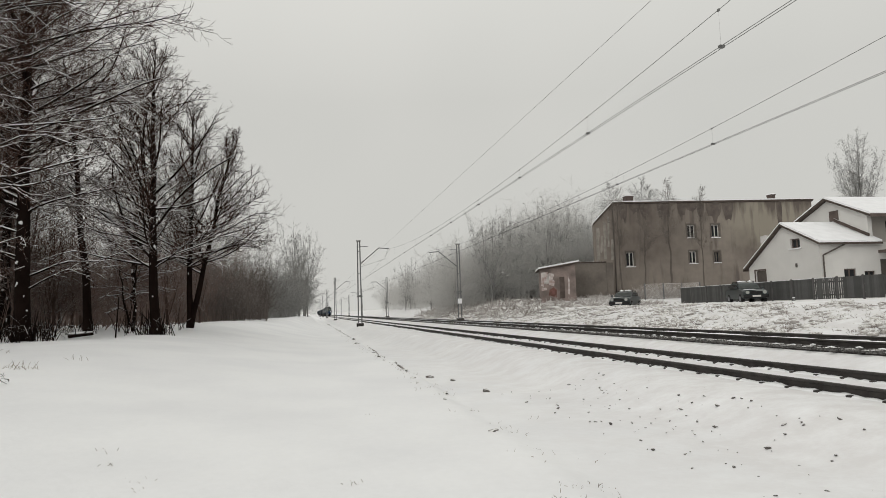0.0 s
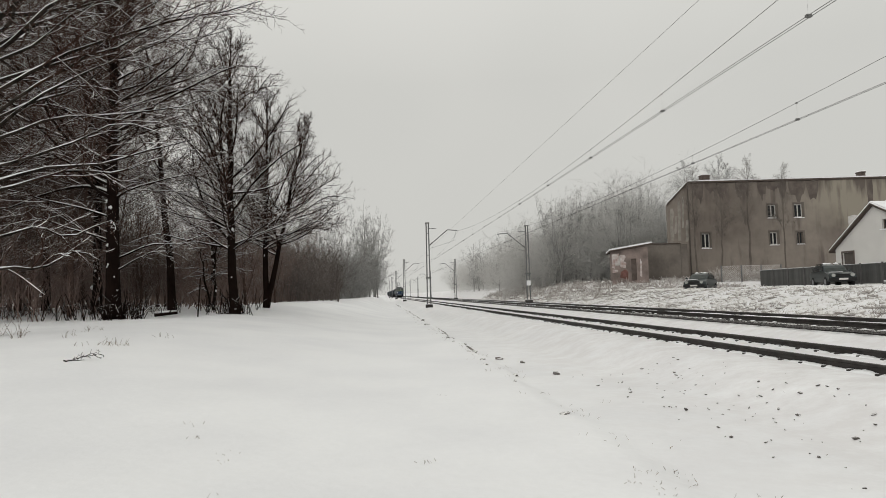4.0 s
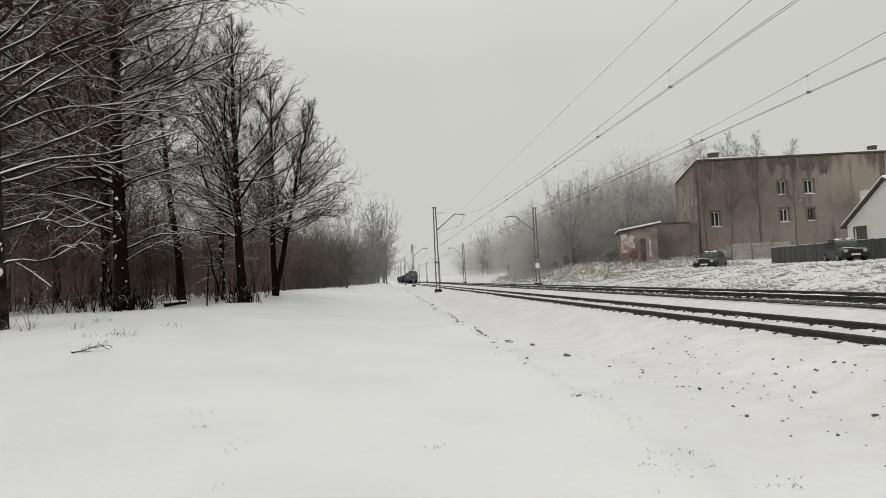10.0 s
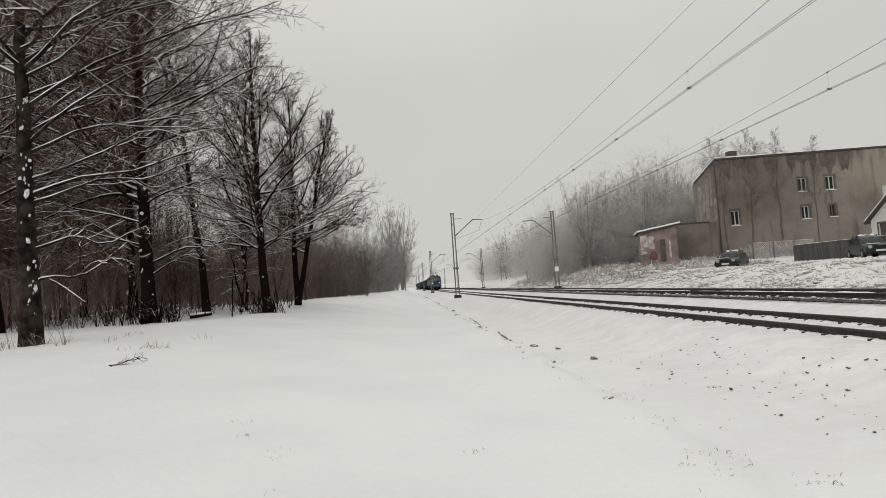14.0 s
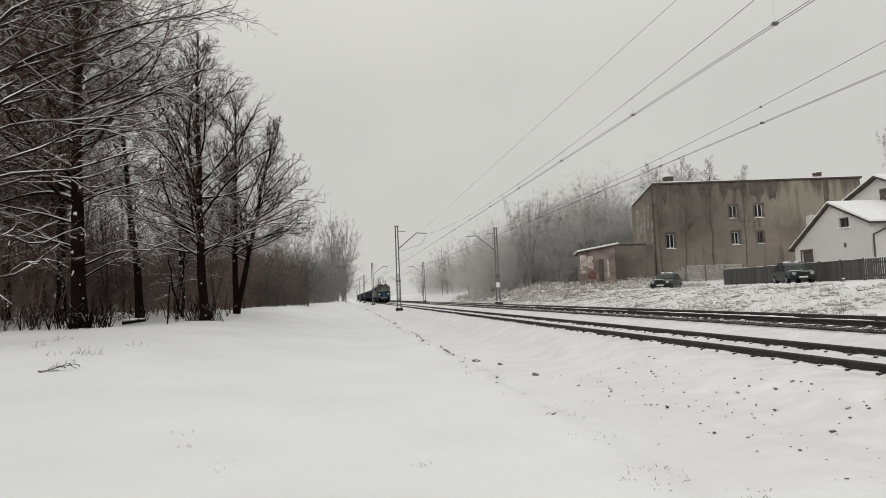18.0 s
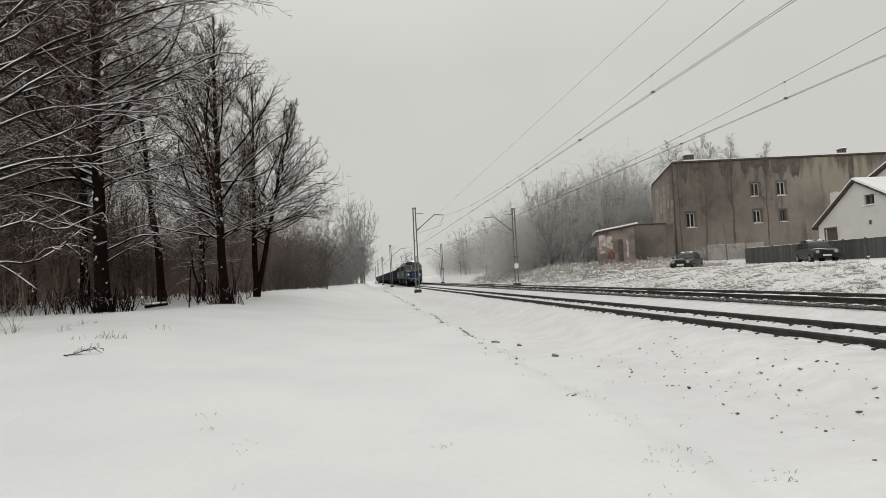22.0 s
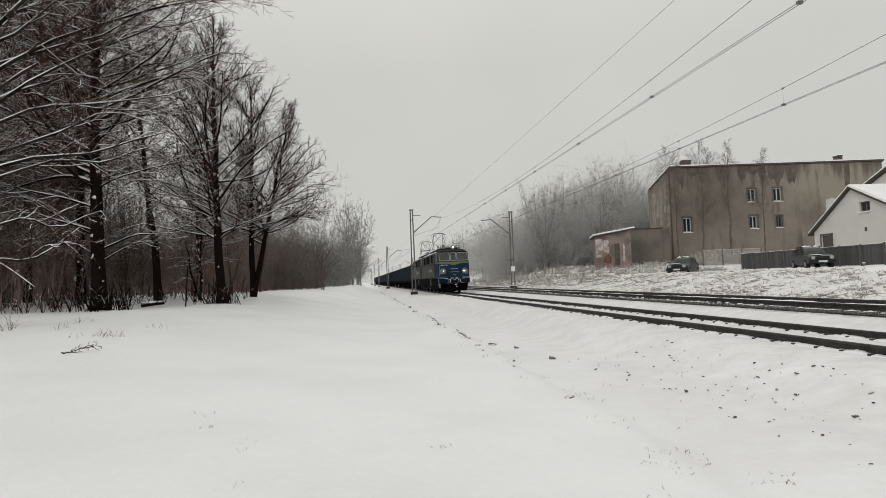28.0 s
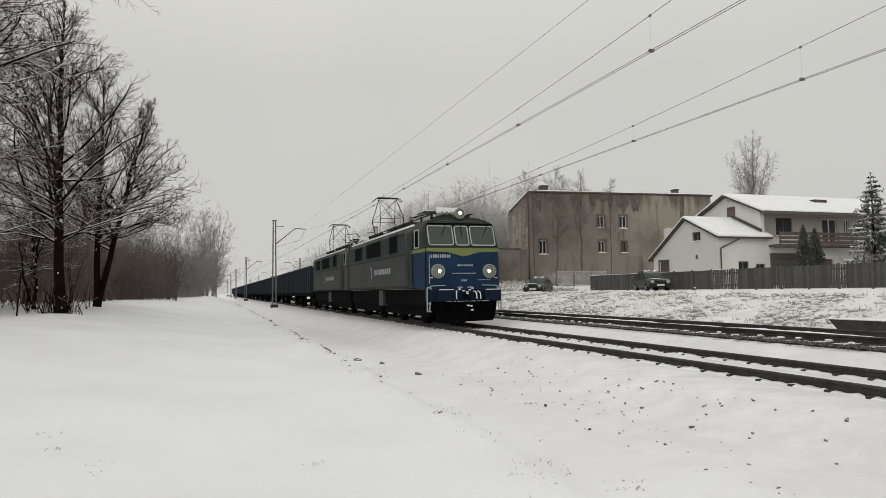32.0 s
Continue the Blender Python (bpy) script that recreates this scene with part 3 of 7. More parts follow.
    if near:
        for q in range(flecks or int(r * 48)):
            a, zz = rng.uniform(-2.6, -0.1) if not flecks else rng.normal(-0.75, 0.5), rng.uniform(0.2, min(6.5, 0.8 * h))
            rr = r * (1 - zz / h) ** 1.25
            i = int(zz / h * 13)
            cx, cy = trunks[0][0][0, i, :2]
            bm = bmesh.new()
            bmesh.ops.create_icosphere(bm, subdivisions=2, radius=1)
            wide = rng.uniform(0.02, 0.055) if not flecks else (rng.uniform(0.008, 0.022) if q % 3 else rng.uniform(0.026, 0.045))
            size = (wide * 1.3, wide * 1.3, wide * rng.uniform(0.8, 2.2))
            lump = rng.uniform(0, 6, 3)
            for v in bm.verts:
                k = 0.85 + 0.35 * math.sin(4 * v.co.z + lump[0]) * math.cos(3 * v.co.x + lump[1]) + 0.25 * math.sin(7 * v.co.y + 5 * v.co.z + lump[2])
                v.co = (cx + rr * math.cos(a) + v.co.x * size[0] * k, cy + rr * math.sin(a) + v.co.y * size[1] * k, zz + v.co.z * size[2] * k + 0.03 * math.sin(9 * v.co.x))
            part("trunk_snow", bm, SNOW_LUMP, t, "clot of snow stuck to the trunk", True)
        for A, AR in limb:
            quads("limb", [tubes(A, AR, 6)], bark, t)
        tagged(quads("branch_snow", lying, SNOW_LUMP, t, "snow lying along the branches"), kind="stuff")
    else:
        mid += [tubes(A, AR, 4) for A, AR in limb]
    tagged(quads("crown", mid + fine, twig, t, "fine bare twigs"), kind="stuff")
    return t


def at_ground(x, y, turn=0.0, sink=0.12):
    return pose(x, y, float(ground_z(x, y)) - sink, 0, 0, turn)


SN = "bare broadleaf tree with snow along its dark branches"
make_tree("birch", at_ground(-9.45, 17.6), 16.5, 0.25, 23, "tall bare tree with patchy dark bark and snowy limbs", BIRCH, TWIG, spread=0.36, crown=0.42, first=0.42, limbs=46, angle=56, lift=0.45, per=(10, 7, 3), thin=0.010, wig=(0.13, 0.15, 0.14), stout=0.0095, flecks=46, fall=1.0,
          boughs=((3.9, 13, 5.0, 1.7, -0.5), (3.7, 21, 4.3, 1.5, -0.4), (4.3, 10, 3.9, 1.7, -0.5), (5.0, 21, 4.9, 2.2, -0.6), (5.5, 26, 3.2, 2.3, -0.2), (6.5, 10, 4.9, 2.3, -0.4),
                  (2.5, 10, 2.7, 0.8, -0.5), (1.65, 2, 2.6, 0.8, -0.45), (5.2, 5, 5.2, 4.4, -1.1), (5.6, 7, 4.5, 3.9, -0.2), (6.2, 8, 6.75, 5.0, -2.2), (7.4, 14, 4.6, 3.0, -0.6), (7.0, -4, 4.2, 2.2, -0.3)))
make_tree("lime_tree", at_ground(-11.0, 29.7), 22.0, 0.30, 12, SN, BARK, TWIG, spread=0.31, crown=0.45, first=0.23, limbs=64, angle=52, lift=0.5, per=(11, 7, 3), thin=0.010, wig=(0.10, 0.12, 0.12), stout=0.0115, fall=0.95,
          boughs=((3.2, 176, 4.0, 2.6, -0.7), (3.4, 190, 4.6, 1.8, -0.9), (2.1, -6, 2.6, 1.5, -0.65), (2.6, 8, 4.4, 2.0, -0.9), (4.4, 205, 5.0, 1.9, -1.1), (5.2, -12, 5.0, 2.2, -0.9), (6.3, 182, 5.2, 2.0, -0.8),
                  (7.6, 10, 5.0, 2.2, -0.6), (8.5, 0, 5.6, 2.5, -0.5), (9.4, 15, 5.2, 2.5, -0.5), (10.3, -10, 5.2, 2.4, -0.4), (11.2, 5, 4.8, 2.2, -0.3), (12.2, -4, 4.5, 2.0, -0.2), (9.9, 25, 4.8, 2.0, -0.3)))
make_tree("lime_tree", at_ground(-9.8, 33.8) @ pose(0, 0, 0, 0, -7, 0), 14.0, 0.20, 13, "leaning bare tree with a thin dark trunk", BARK, TWIG, spread=0.30, first=0.36, limbs=34, angle=50, per=(9, 5, 1), wig=(0.08, 0.11, 0.12), fall=0.95)
make_tree("lime_tree", at_ground(-6.42, 31.9), 13.6, 0.225, 14, SN, BARK, TWIG, spread=0.385, first=0.22, crown=0.66, limbs=64, angle=50, tilt=(18, 40), lift=0.42, per=(12, 6, 1), thin=0.010, wig=(0.06, 0.09, 0.12), stout=0.0115, fall=0.80, cover=(0.9, 0.6),
          boughs=((3.3, 10, 4.2, 1.9, -0.5), (3.2, 186, 4.4, 1.0, -0.5), (3.9, 196, 4.2, 2.0, -0.6), (4.3, 178, 4.2, 2.4, -0.8), (3.0, -40, 3.6, 1.9, -0.5)))
make_tree("lime_tree", at_ground(-5.85, 36.8), 11.8, 0.17, 15, "bare tree with a forked dark trunk and snowy twigs", BARK, TWIG, spread=0.36, first=0.27, crown=0.62, limbs=42, angle=52, tilt=(18, 36), lift=0.36, forks=((10.4, 0.16, 2.2, -0.4),), per=(12, 6, 1), thin=0.010, wig=(0.06, 0.09, 0.12), stout=0.0115, fall=0.80, cover=(0.9, 0.6),
          boughs=((3.6, 12, 4.4, 1.6, -0.5), (3.3, -30, 4.3, 1.9, -0.6), (4.4, 4, 4.6, 2.3, -0.5)))
make_tree("lime_tree", at_ground(-17.5, 30.0), 20.0, 0.28, 16, SN, BARK, TWIG, spread=0.38, crown=0.42, first=0.26, limbs=56, angle=54, per=(9, 7, 3), wig=(0.09, 0.12, 0.12))
make_tree("lime_tree", at_ground(-14.2, 36.0), 21.0, 0.24, 17, "slender bare snowy tree behind the front row", BARK, TWIG, spread=0.32, crown=0.4, first=0.24, limbs=62, angle=54, per=(9, 7, 3), wig=(0.09, 0.12, 0.12))
make_tree("lime_tree", at_ground(-9.4, 39.5), 10.5, 0.15, 18, "slender bare snowy tree behind the front row", BARK, TWIG, spread=0.28, first=0.15, limbs=40, angle=52, per=(8, 5, 1), wig=(0.08, 0.11, 0.12))
make_tree("lime_tree", at_ground(-15.5, 23.5), 18.0, 0.18, 19, "slender bare snowy tree at the edge of the wood", BARK, TWIG, spread=0.36, crown=0.42, first=0.34, limbs=50, angle=54, per=(9, 7, 3), wig=(0.09, 0.12, 0.12))
make_tree("lime_tree", at_ground(-18.5, 40.0), 27.0, 0.20, 24, "tall slender bare tree rising over the wood", BARK, TWIG, spread=0.27, crown=0.35, first=0.36, limbs=60, angle=52, per=(10, 7, 3), wig=(0.09, 0.12, 0.12))
make_tree("snag", at_ground(-8.25, 35.5), 4.2, 0.09, 20, "thin broken sapling crusted with snow", BARK, TWIG, spread=0.34, first=0.30, limbs=12, angle=58, lift=0.2, per=(4, 3, 0), wig=(0.16, 0.18, 0.14), flecks=9, fall=0.7, forks=((3.4, 0.06, -0.9, 0.1),))


# woods: a few kinds of bare tree, repeated with turns
def make_wood():
    kinds = []
    # haze over the far wood is put into the last four kinds' colour
    for i, (h, twig) in enumerate(((15, WOODS), (13, WOODS), (21, WOODS), (17, WOODS), (11, HAZE_TWIG), (12.5, HAZE_TWIG), (10, HAZE_TWIG), (11.5, HAZE_TWIG))):
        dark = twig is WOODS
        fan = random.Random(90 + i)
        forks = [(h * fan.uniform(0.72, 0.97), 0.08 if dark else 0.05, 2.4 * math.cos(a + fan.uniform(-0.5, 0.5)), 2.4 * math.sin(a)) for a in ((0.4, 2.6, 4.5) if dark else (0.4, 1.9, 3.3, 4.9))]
        kinds.append((make_tree("wood_tree", pose(-30 - 3 * i, 60, float(ground_z(-30, 60))), h * 0.95, 0.15 if dark else 0.08, 40 + i, "slim bare tree in the dark wood" if dark else "bare tree in the far wood with haze in its grey", twig, twig,
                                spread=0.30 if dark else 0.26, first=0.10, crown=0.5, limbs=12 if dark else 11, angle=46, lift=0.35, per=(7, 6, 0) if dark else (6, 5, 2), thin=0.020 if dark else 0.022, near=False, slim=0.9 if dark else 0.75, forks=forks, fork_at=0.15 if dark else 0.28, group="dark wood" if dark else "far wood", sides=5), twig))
    rng = random.Random(5)
    spots = []
    for i in range(9):
        spots.append((-9.5 - rng.uniform(0, 30), rng.uniform(37, 54), 0))
    for i in range(18):
        spots.append((-14.0 - rng.uniform(0, 18), rng.uniform(30, 47), 2))
    for i in range(46):
        y = rng.uniform(40, 105)
        x = -7.0 - rng.uniform(0, 1) ** 1.3 * (12 + y * 0.55) + max(0, (y - 45)) * 0.06
        spots.append((x, y, 0))
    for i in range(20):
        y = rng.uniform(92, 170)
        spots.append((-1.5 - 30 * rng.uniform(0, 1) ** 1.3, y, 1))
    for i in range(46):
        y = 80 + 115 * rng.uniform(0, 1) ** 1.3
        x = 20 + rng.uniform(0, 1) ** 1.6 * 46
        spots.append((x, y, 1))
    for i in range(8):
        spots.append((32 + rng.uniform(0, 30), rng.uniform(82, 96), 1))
    for i in range(14):
        y = rng.uniform(78, 92)
        spots.append((y * rng.uniform(0.235, 0.40), y, 4))
    for i in range(16):
        y = rng.uniform(84, 122)
        spots.append((y * rng.uniform(0.185, 0.36), y, 5))
    for i in range(14):
        spots.append((rng.uniform(-15, -4.5), rng.uniform(82, 112), 1))
    for x, y in ((-1.6, 128), (-0.6, 133), (-2.6, 131), (-1.0, 138), (-0.2, 142), (-3.6, 136), (-1.9, 140), (-0.9, 150), (-2.9, 146)):
        spots.append((x, y, 3))
    more = random.Random(8)
    for i in range(20):
        spots.append((-12.0 - more.uniform(0, 18), more.uniform(33, 48), 2))
    for i in range(13):
        y = more.uniform(84, 95)
        spots.append((y * more.uniform(0.315, 0.425), y, 6))
    for i in range(6):
        y = more.uniform(86, 96)
        spots.append((y * more.uniform(0.275, 0.315), y, 7))
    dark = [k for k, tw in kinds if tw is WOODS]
    pale = [k for k, tw in kinds if tw is HAZE_TWIG]
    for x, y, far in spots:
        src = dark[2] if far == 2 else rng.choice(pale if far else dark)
        k = (rng.uniform(0.82, 1.05) if far == 1 and x > 10 else rng.uniform(0.85, 1.1)) if far < 3 else rng.uniform(1.2, 1.4) if far == 6 else rng.uniform(1.05, 1.2) if far == 7 else rng.uniform(1.4, 1.65) if far == 3 else rng.uniform(0.6, 0.85) if far == 5 else rng.uniform(0.85, 1.0) + 0.9 * (x / y - 0.235)
        if not far and x > -0.42 * y:
            k *= 0.5
        if far == 2 and x > -0.37 * y:
            k *= 0.42
        copy_thing(src, at_ground(x, y, rng.uniform(0, 360)) @ Matrix.Diagonal((k, k, k, 1)))


make_wood()


def thicket(name, spots, mat, label, seed, hmin, hmax, r, group, tips=0, low=0.35, bushy=False):
    """Fine undergrowth: thin bent stems with side twigs over an area."""
    rng = np.random.RandomState(seed)
    n = len(spots)
    base = np.array([(x, y, float(ground_z(x, y)) - 0.05) for x, y in spots])
    patch = np.sin(base[:, 0] * 0.33 + base[:, 1] * 0.11) * np.sin(base[:, 1] * 0.21 - base[:, 0] * 0.13 + 1.0)
    h = rng.uniform(low, 1, n) * (hmin + (hmax - hmin) * (0.62 + 0.38 * patch))
    k = 4
    P = np.zeros((n, k, 3))
    P[:, 0] = base
    lean = 0.34 if bushy else 0.22
    d = np.stack([rng.normal(0, lean, n), rng.normal(0, lean, n), np.ones(n)], -1)
    for s in range(1, k):
        d = d + rng.normal(0, 0.2 if bushy else 0.12, d.shape)
        d /= np.linalg.norm(d, axis=1, keepdims=True)
        P[:, s] = P[:, s - 1] + d * (h / (k - 1))[:, None]
    R = np.linspace(1, 0.2, k)[None] * (r * rng.uniform(0.6, 1.4, n))[:, None]
    Q, QR = sub_branches(rng, P, R, 6, 0.15, 1.0, 52 if bushy else 42, 0.37 if bushy else 0.36, 3, r * 0.5, 0.2)
    pieces = [tubes(P, R, 3), tubes(Q, QR, 3)]
    if tips:
        S, SR = sub_branches(rng, Q, QR, tips, 0.15, 1.0, 56 if bushy else 46, 0.6, 2, r * 0.55, 0.2)
        pieces.append(tubes(S, np.maximum(SR, r * 0.45), 3))
    ob = quads(name, pieces, mat)
    return tagged(ob, label, "undergrowth", group, "stuff")


rg = random.Random(8)
thicket("undergrowth", [(-7.5 - rg.uniform(0, 1) ** 1.2 * 45, rg.uniform(36, 100)) for i in range(3600)], BRUSH, "dense dark undergrowth filling the wood", 21, 3.6, 9.6, 0.022, "", 2)
thicket("undergrowth", [(-13.0 - rg.uniform(0, 1) ** 1.1 * 30, rg.uniform(27, 44)) for i in range(700)], BRUSH, "dark brown undergrowth at the edge of the wood", 24, 2.0, 6.5, 0.018, "")
thicket("undergrowth", [(-0.056 * y - 8 * rg.uniform(0, 1), y) for y in [56 + 74 * rg.uniform(0, 1) ** 1.2 for i in range(1000)]], HAZE_BROWN_BRUSH, "brown undergrowth along the edge of the far wood", 25, 3.2, 8.0, 0.026, "", 3, 0.35)
thicket("undergrowth", [(-2.5 - rg.uniform(0, 1) ** 1.2 * 32, rg.uniform(84, 180)) for i in range(2300)], HAZE_TWIG, "undergrowth of the far wood with haze in its grey", 22, 5.0, 9.5, 0.024, "", 7, 0.5, True)
thicket("undergrowth", [(20.5 + rg.uniform(0, 1) ** 1.4 * 46, 80 + 110 * rg.uniform(0, 1) ** 1.5) for i in range(2500)] + [(y * rg.uniform(0.185, 0.36), y) for y in [82 + 30 * rg.uniform(0, 1) for i in range(500)]], HAZE_BRUSH, "undergrowth across the tracks, paled for haze", 23, 6.0, 10.5, 0.024, "", 7, 0.5, True)


thicket("undergrowth", [(y * rg.uniform(0.29, 0.43), y) for y in [79 + 20 * rg.uniform(0, 1) for i in range(650)]], HAZE_BRUSH, "tall thicket beside the building, paled for haze", 26, 9.0, 15.0, 0.024, "", 7, 0.6, True)


# ---- buildings across the tracks ----
PLASTER = material("stained_grey_plaster", (0.245, 0.214, 0.185), 0.95, vary=0.35, scale=0.13, fine=1.4, bump=0.3, second=(0.158, 0.133, 0.115))
def streaked(m, tone, z0, z1):
    """Adds damp streaks that hang from the roof edge (z1 down to z0) and blotches of a second tone to a plaster."""
    n, l = m.node_tree.nodes, m.node_tree.links
    b = n["Principled BSDF"]
    src = b.inputs["Base Color"].links[0].from_socket
    co = n.new("ShaderNodeTexCoord")
    mp = n.new("ShaderNodeMapping")
    mp.inputs["Scale"].default_value = (1.1, 1.1, 0.22)
    l.new(co.outputs["Object"], mp.inputs["Vector"])
    ns = n.new("ShaderNodeTexNoise")
    ns.inputs["Scale"].default_value, ns.inputs["Detail"].default_value = 0.9, 5
    l.new(mp.outputs[0], ns.inputs["Vector"])
    sp = n.new("ShaderNodeSeparateXYZ")
    l.new(co.outputs["Object"], sp.inputs[0])
    up = n.new("ShaderNodeMapRange")
    up.inputs["From Min"].default_value, up.inputs["From Max"].default_value = z0, z1
    up.inputs["To Max"].default_value = 0.26
    l.new(sp.outputs["Z"], up.inputs["Value"])
    ad = n.new("ShaderNodeMath")
    l.new(ns.outputs[0], ad.inputs[0])
    l.new(up.outputs[0], ad.inputs[1])
    th = n.new("ShaderNodeMapRange")
    th.inputs["From Min"].default_value, th.inputs["From Max"].default_value = 0.56, 0.74
    th.inputs["To Max"].default_value = 0.85
    l.new(ad.outputs[0], th.inputs["Value"])
    mx = n.new("ShaderNodeMix")
    mx.data_type = "RGBA"
    mx.inputs["B"].default_value = (*tone, 1)
    l.new(th.outputs[0], mx.inputs["Factor"])
    l.new(src, mx.inputs["A"])
    l.new(mx.outputs["Result"], b.inputs["Base Color"])
    return m


def two_toned(m, tone, x0, x1):
    """An older and a newer coat of plaster that meet in a ragged upright seam between x0 and x1."""
    n, l = m.node_tree.nodes, m.node_tree.links
    b = n["Principled BSDF"]
    src = b.inputs["Base Color"].links[0].from_socket
    co = n.new("ShaderNodeTexCoord")
    ns = n.new("ShaderNodeTexNoise")
    ns.inputs["Scale"].default_value, ns.inputs["Detail"].default_value = 0.28, 6
    l.new(co.outputs["Object"], ns.inputs["Vector"])
    sp = n.new("ShaderNodeSeparateXYZ")
    l.new(co.outputs["Object"], sp.inputs[0])
    ma = n.new("ShaderNodeMath")
    ma.operation = "MULTIPLY_ADD"
    ma.inputs[1].default_value = 11.0
    l.new(ns.outputs[0], ma.inputs[0])
    l.new(sp.outputs["X"], ma.inputs[2])
    rise = n.new("ShaderNodeMath")
    rise.operation = "MULTIPLY_ADD"
    rise.inputs[1].default_value = 0.9
    l.new(sp.outputs["Z"], rise.inputs[0])
    l.new(ma.outputs[0], rise.inputs[2])
    mr = n.new("ShaderNodeMapRange")
    mr.inputs["From Min"].default_value, mr.inputs["From Max"].default_value = x0, x1
    mr.inputs["To Max"].default_value = 0.85
    l.new(rise.outputs[0], mr.inputs["Value"])
    mx = n.new("ShaderNodeMix")
    mx.data_type = "RGBA"
    mx.inputs["B"].default_value = (*tone, 1)
    l.new(mr.outputs[0], mx.inputs["Factor"])
    l.new(src, mx.inputs["A"])
    l.new(mx.outputs["Result"], b.inputs["Base Color"])
    return m


two_toned(PLASTER, (0.30, 0.272, 0.222), 57.5, 62.5)
streaked(PLASTER, (0.10, 0.080, 0.072), 9.5, 13.0)
PLASTER_DARK = material("dirty_plaster", (0.17, 0.148, 0.13), 0.95, vary=0.3, scale=0.5, fine=5, bump=0.3)
WHITE_WALL = material("white_render", (0.64, 0.625, 0.60), 0.9, vary=0.08, scale=0.6, fine=12, bump=0.15)
CREAM_WALL = material("cream_render", (0.41, 0.38, 0.345), 0.9, vary=0.1, scale=0.6, fine=12, bump=0.15)
WOOD_BROWN = material("brown_stained_board", (0.125, 0.098, 0.085), 0.8, vary=0.3, scale=2, fine=18, bump=0.2, snow=0.9, snow_from=0.7)
WINDOW_FRAME = material("white_window_paint", (0.62, 0.60, 0.57), 0.6, vary=0.1, scale=3, fine=20, bump=0.05)
GLASS = material("dark_window_glass", (0.03, 0.032, 0.034), 0.2, vary=0.2, scale=1, fine=6, bump=0.0, spec=0.14)
BRICK = material("sooty_brick", (0.11, 0.085, 0.075), 0.9, vary=0.3, scale=4, fine=16, bump=0.3, snow=0.9, snow_from=0.7)
ROOFING = material("dark_roof_edge", (0.09, 0.07, 0.06), 0.85, vary=0.3, scale=2, fine=16, bump=0.2, snow=0.95, snow_from=0.6)
FENCE = material("dark_fence_board", (0.080, 0.080, 0.077), 0.8, vary=0.15, scale=1.5, fine=14, bump=0.2, island=True, snow=0.9, snow_from=0.8)
METAL_DARK = material("dark_drainpipe", (0.10, 0.085, 0.075), 0.6, vary=0.2, scale=3, fine=20, bump=0.05)


def wall_with_holes(name, outline, holes, a, b, axis, mat, parent, label=""):
    """A wall of thickness a..b whose outline (u, v) is cut by rectangular openings (u0, u1, v0, v1)."""
    us = sorted({u for u, v in outline} | {q for h in holes for q in h[:2]})
    bm = bmesh.new()

    def height(u):
        n = len(outline)
        ys = []
        for i in range(n):
            (u0, v0), (u1, v1) = outline[i], outline[(i + 1) % n]
            if u0 != u1 and min(u0, u1) - 1e-9 <= u <= max(u0, u1) + 1e-9:
                ys.append(v0 + (v1 - v0) * (u - u0) / (u1 - u0))
        return min(ys), max(ys)
    for u0, u1 in zip(us[:-1], us[1:]):
        um = (u0 + u1) / 2
        lo0, hi0 = height(u0 + 1e-6)
        lo1, hi1 = height(u1 - 1e-6)
        cuts = sorted([h[2:] for h in holes if h[0] < um < h[1]])
        z = (lo0, lo1)
        for c0, c1 in cuts:
            prism(bm, [(u0, z[0]), (u1, z[1]), (u1, c0), (u0, c0)], a, b, axis)
            z = (c1, c1)
        prism(bm, [(u0, z[0]), (u1, z[1]), (u1, hi1), (u0, hi0)], a, b, axis)
    bmesh.ops.remove_doubles(bm, verts=bm.verts[:], dist=0.0005)
    return part(name, bm, mat, parent, label)


def make_window(parent, u0, u1, v0, v1, depth, axis, bars=1, frame_mat=None):
    """A window set into an opening: frame, panes, sill; depth is the plane of the glass, outside is towards smaller values."""
    fm = frame_mat or WINDOW_FRAME
    w = 0.09
    bm = bmesh.new()

    def slab(bm, ua, ub, va, vb, da, db):
        if axis == "y":
            box(bm, ua, ub, da, db, va, vb)
        else:
            box(bm, da, db, ua, ub, va, vb)
    slab(bm, u0, u0 + w, v0, v1, depth - 0.05, depth + 0.05)
    slab(bm, u1 - w, u1, v0, v1, depth - 0.05, depth + 0.05)
    slab(bm, u0 + w, u1 - w, v1 - w, v1, depth - 0.05, depth + 0.05)
    slab(bm, u0 + w, u1 - w, v0, v0 + w, depth - 0.05, depth + 0.05)
    for i in range(bars):
        c = u0 + (u1 - u0) * (i + 1) / (bars + 1)
        slab(bm, c - w * 0.6, c + w * 0.6, v0 + w, v1 - w, depth - 0.045, depth + 0.045)
    win = part("window", bm, fm, parent)
    for i in range(bars + 1):
        a = u0 + (u1 - u0) * i / (bars + 1)
        b = u0 + (u1 - u0) * (i + 1) / (bars + 1)
        bm = bmesh.new()
        slab(bm, a + 0.03, b - 0.03, v0 + 0.03, v1 - 0.03, depth - 0.01, depth + 0.01)
        part("pane", bm, GLASS, win)
    bm = bmesh.new()
    slab(bm, u0 - 0.08, u1 + 0.08, v0 - 0.08, v0 - 0.01, depth - 0.34, depth + 0.02)
    part("sill", bm, SNOW_LUMP, win, "window sill with a strip of snow")
    return win


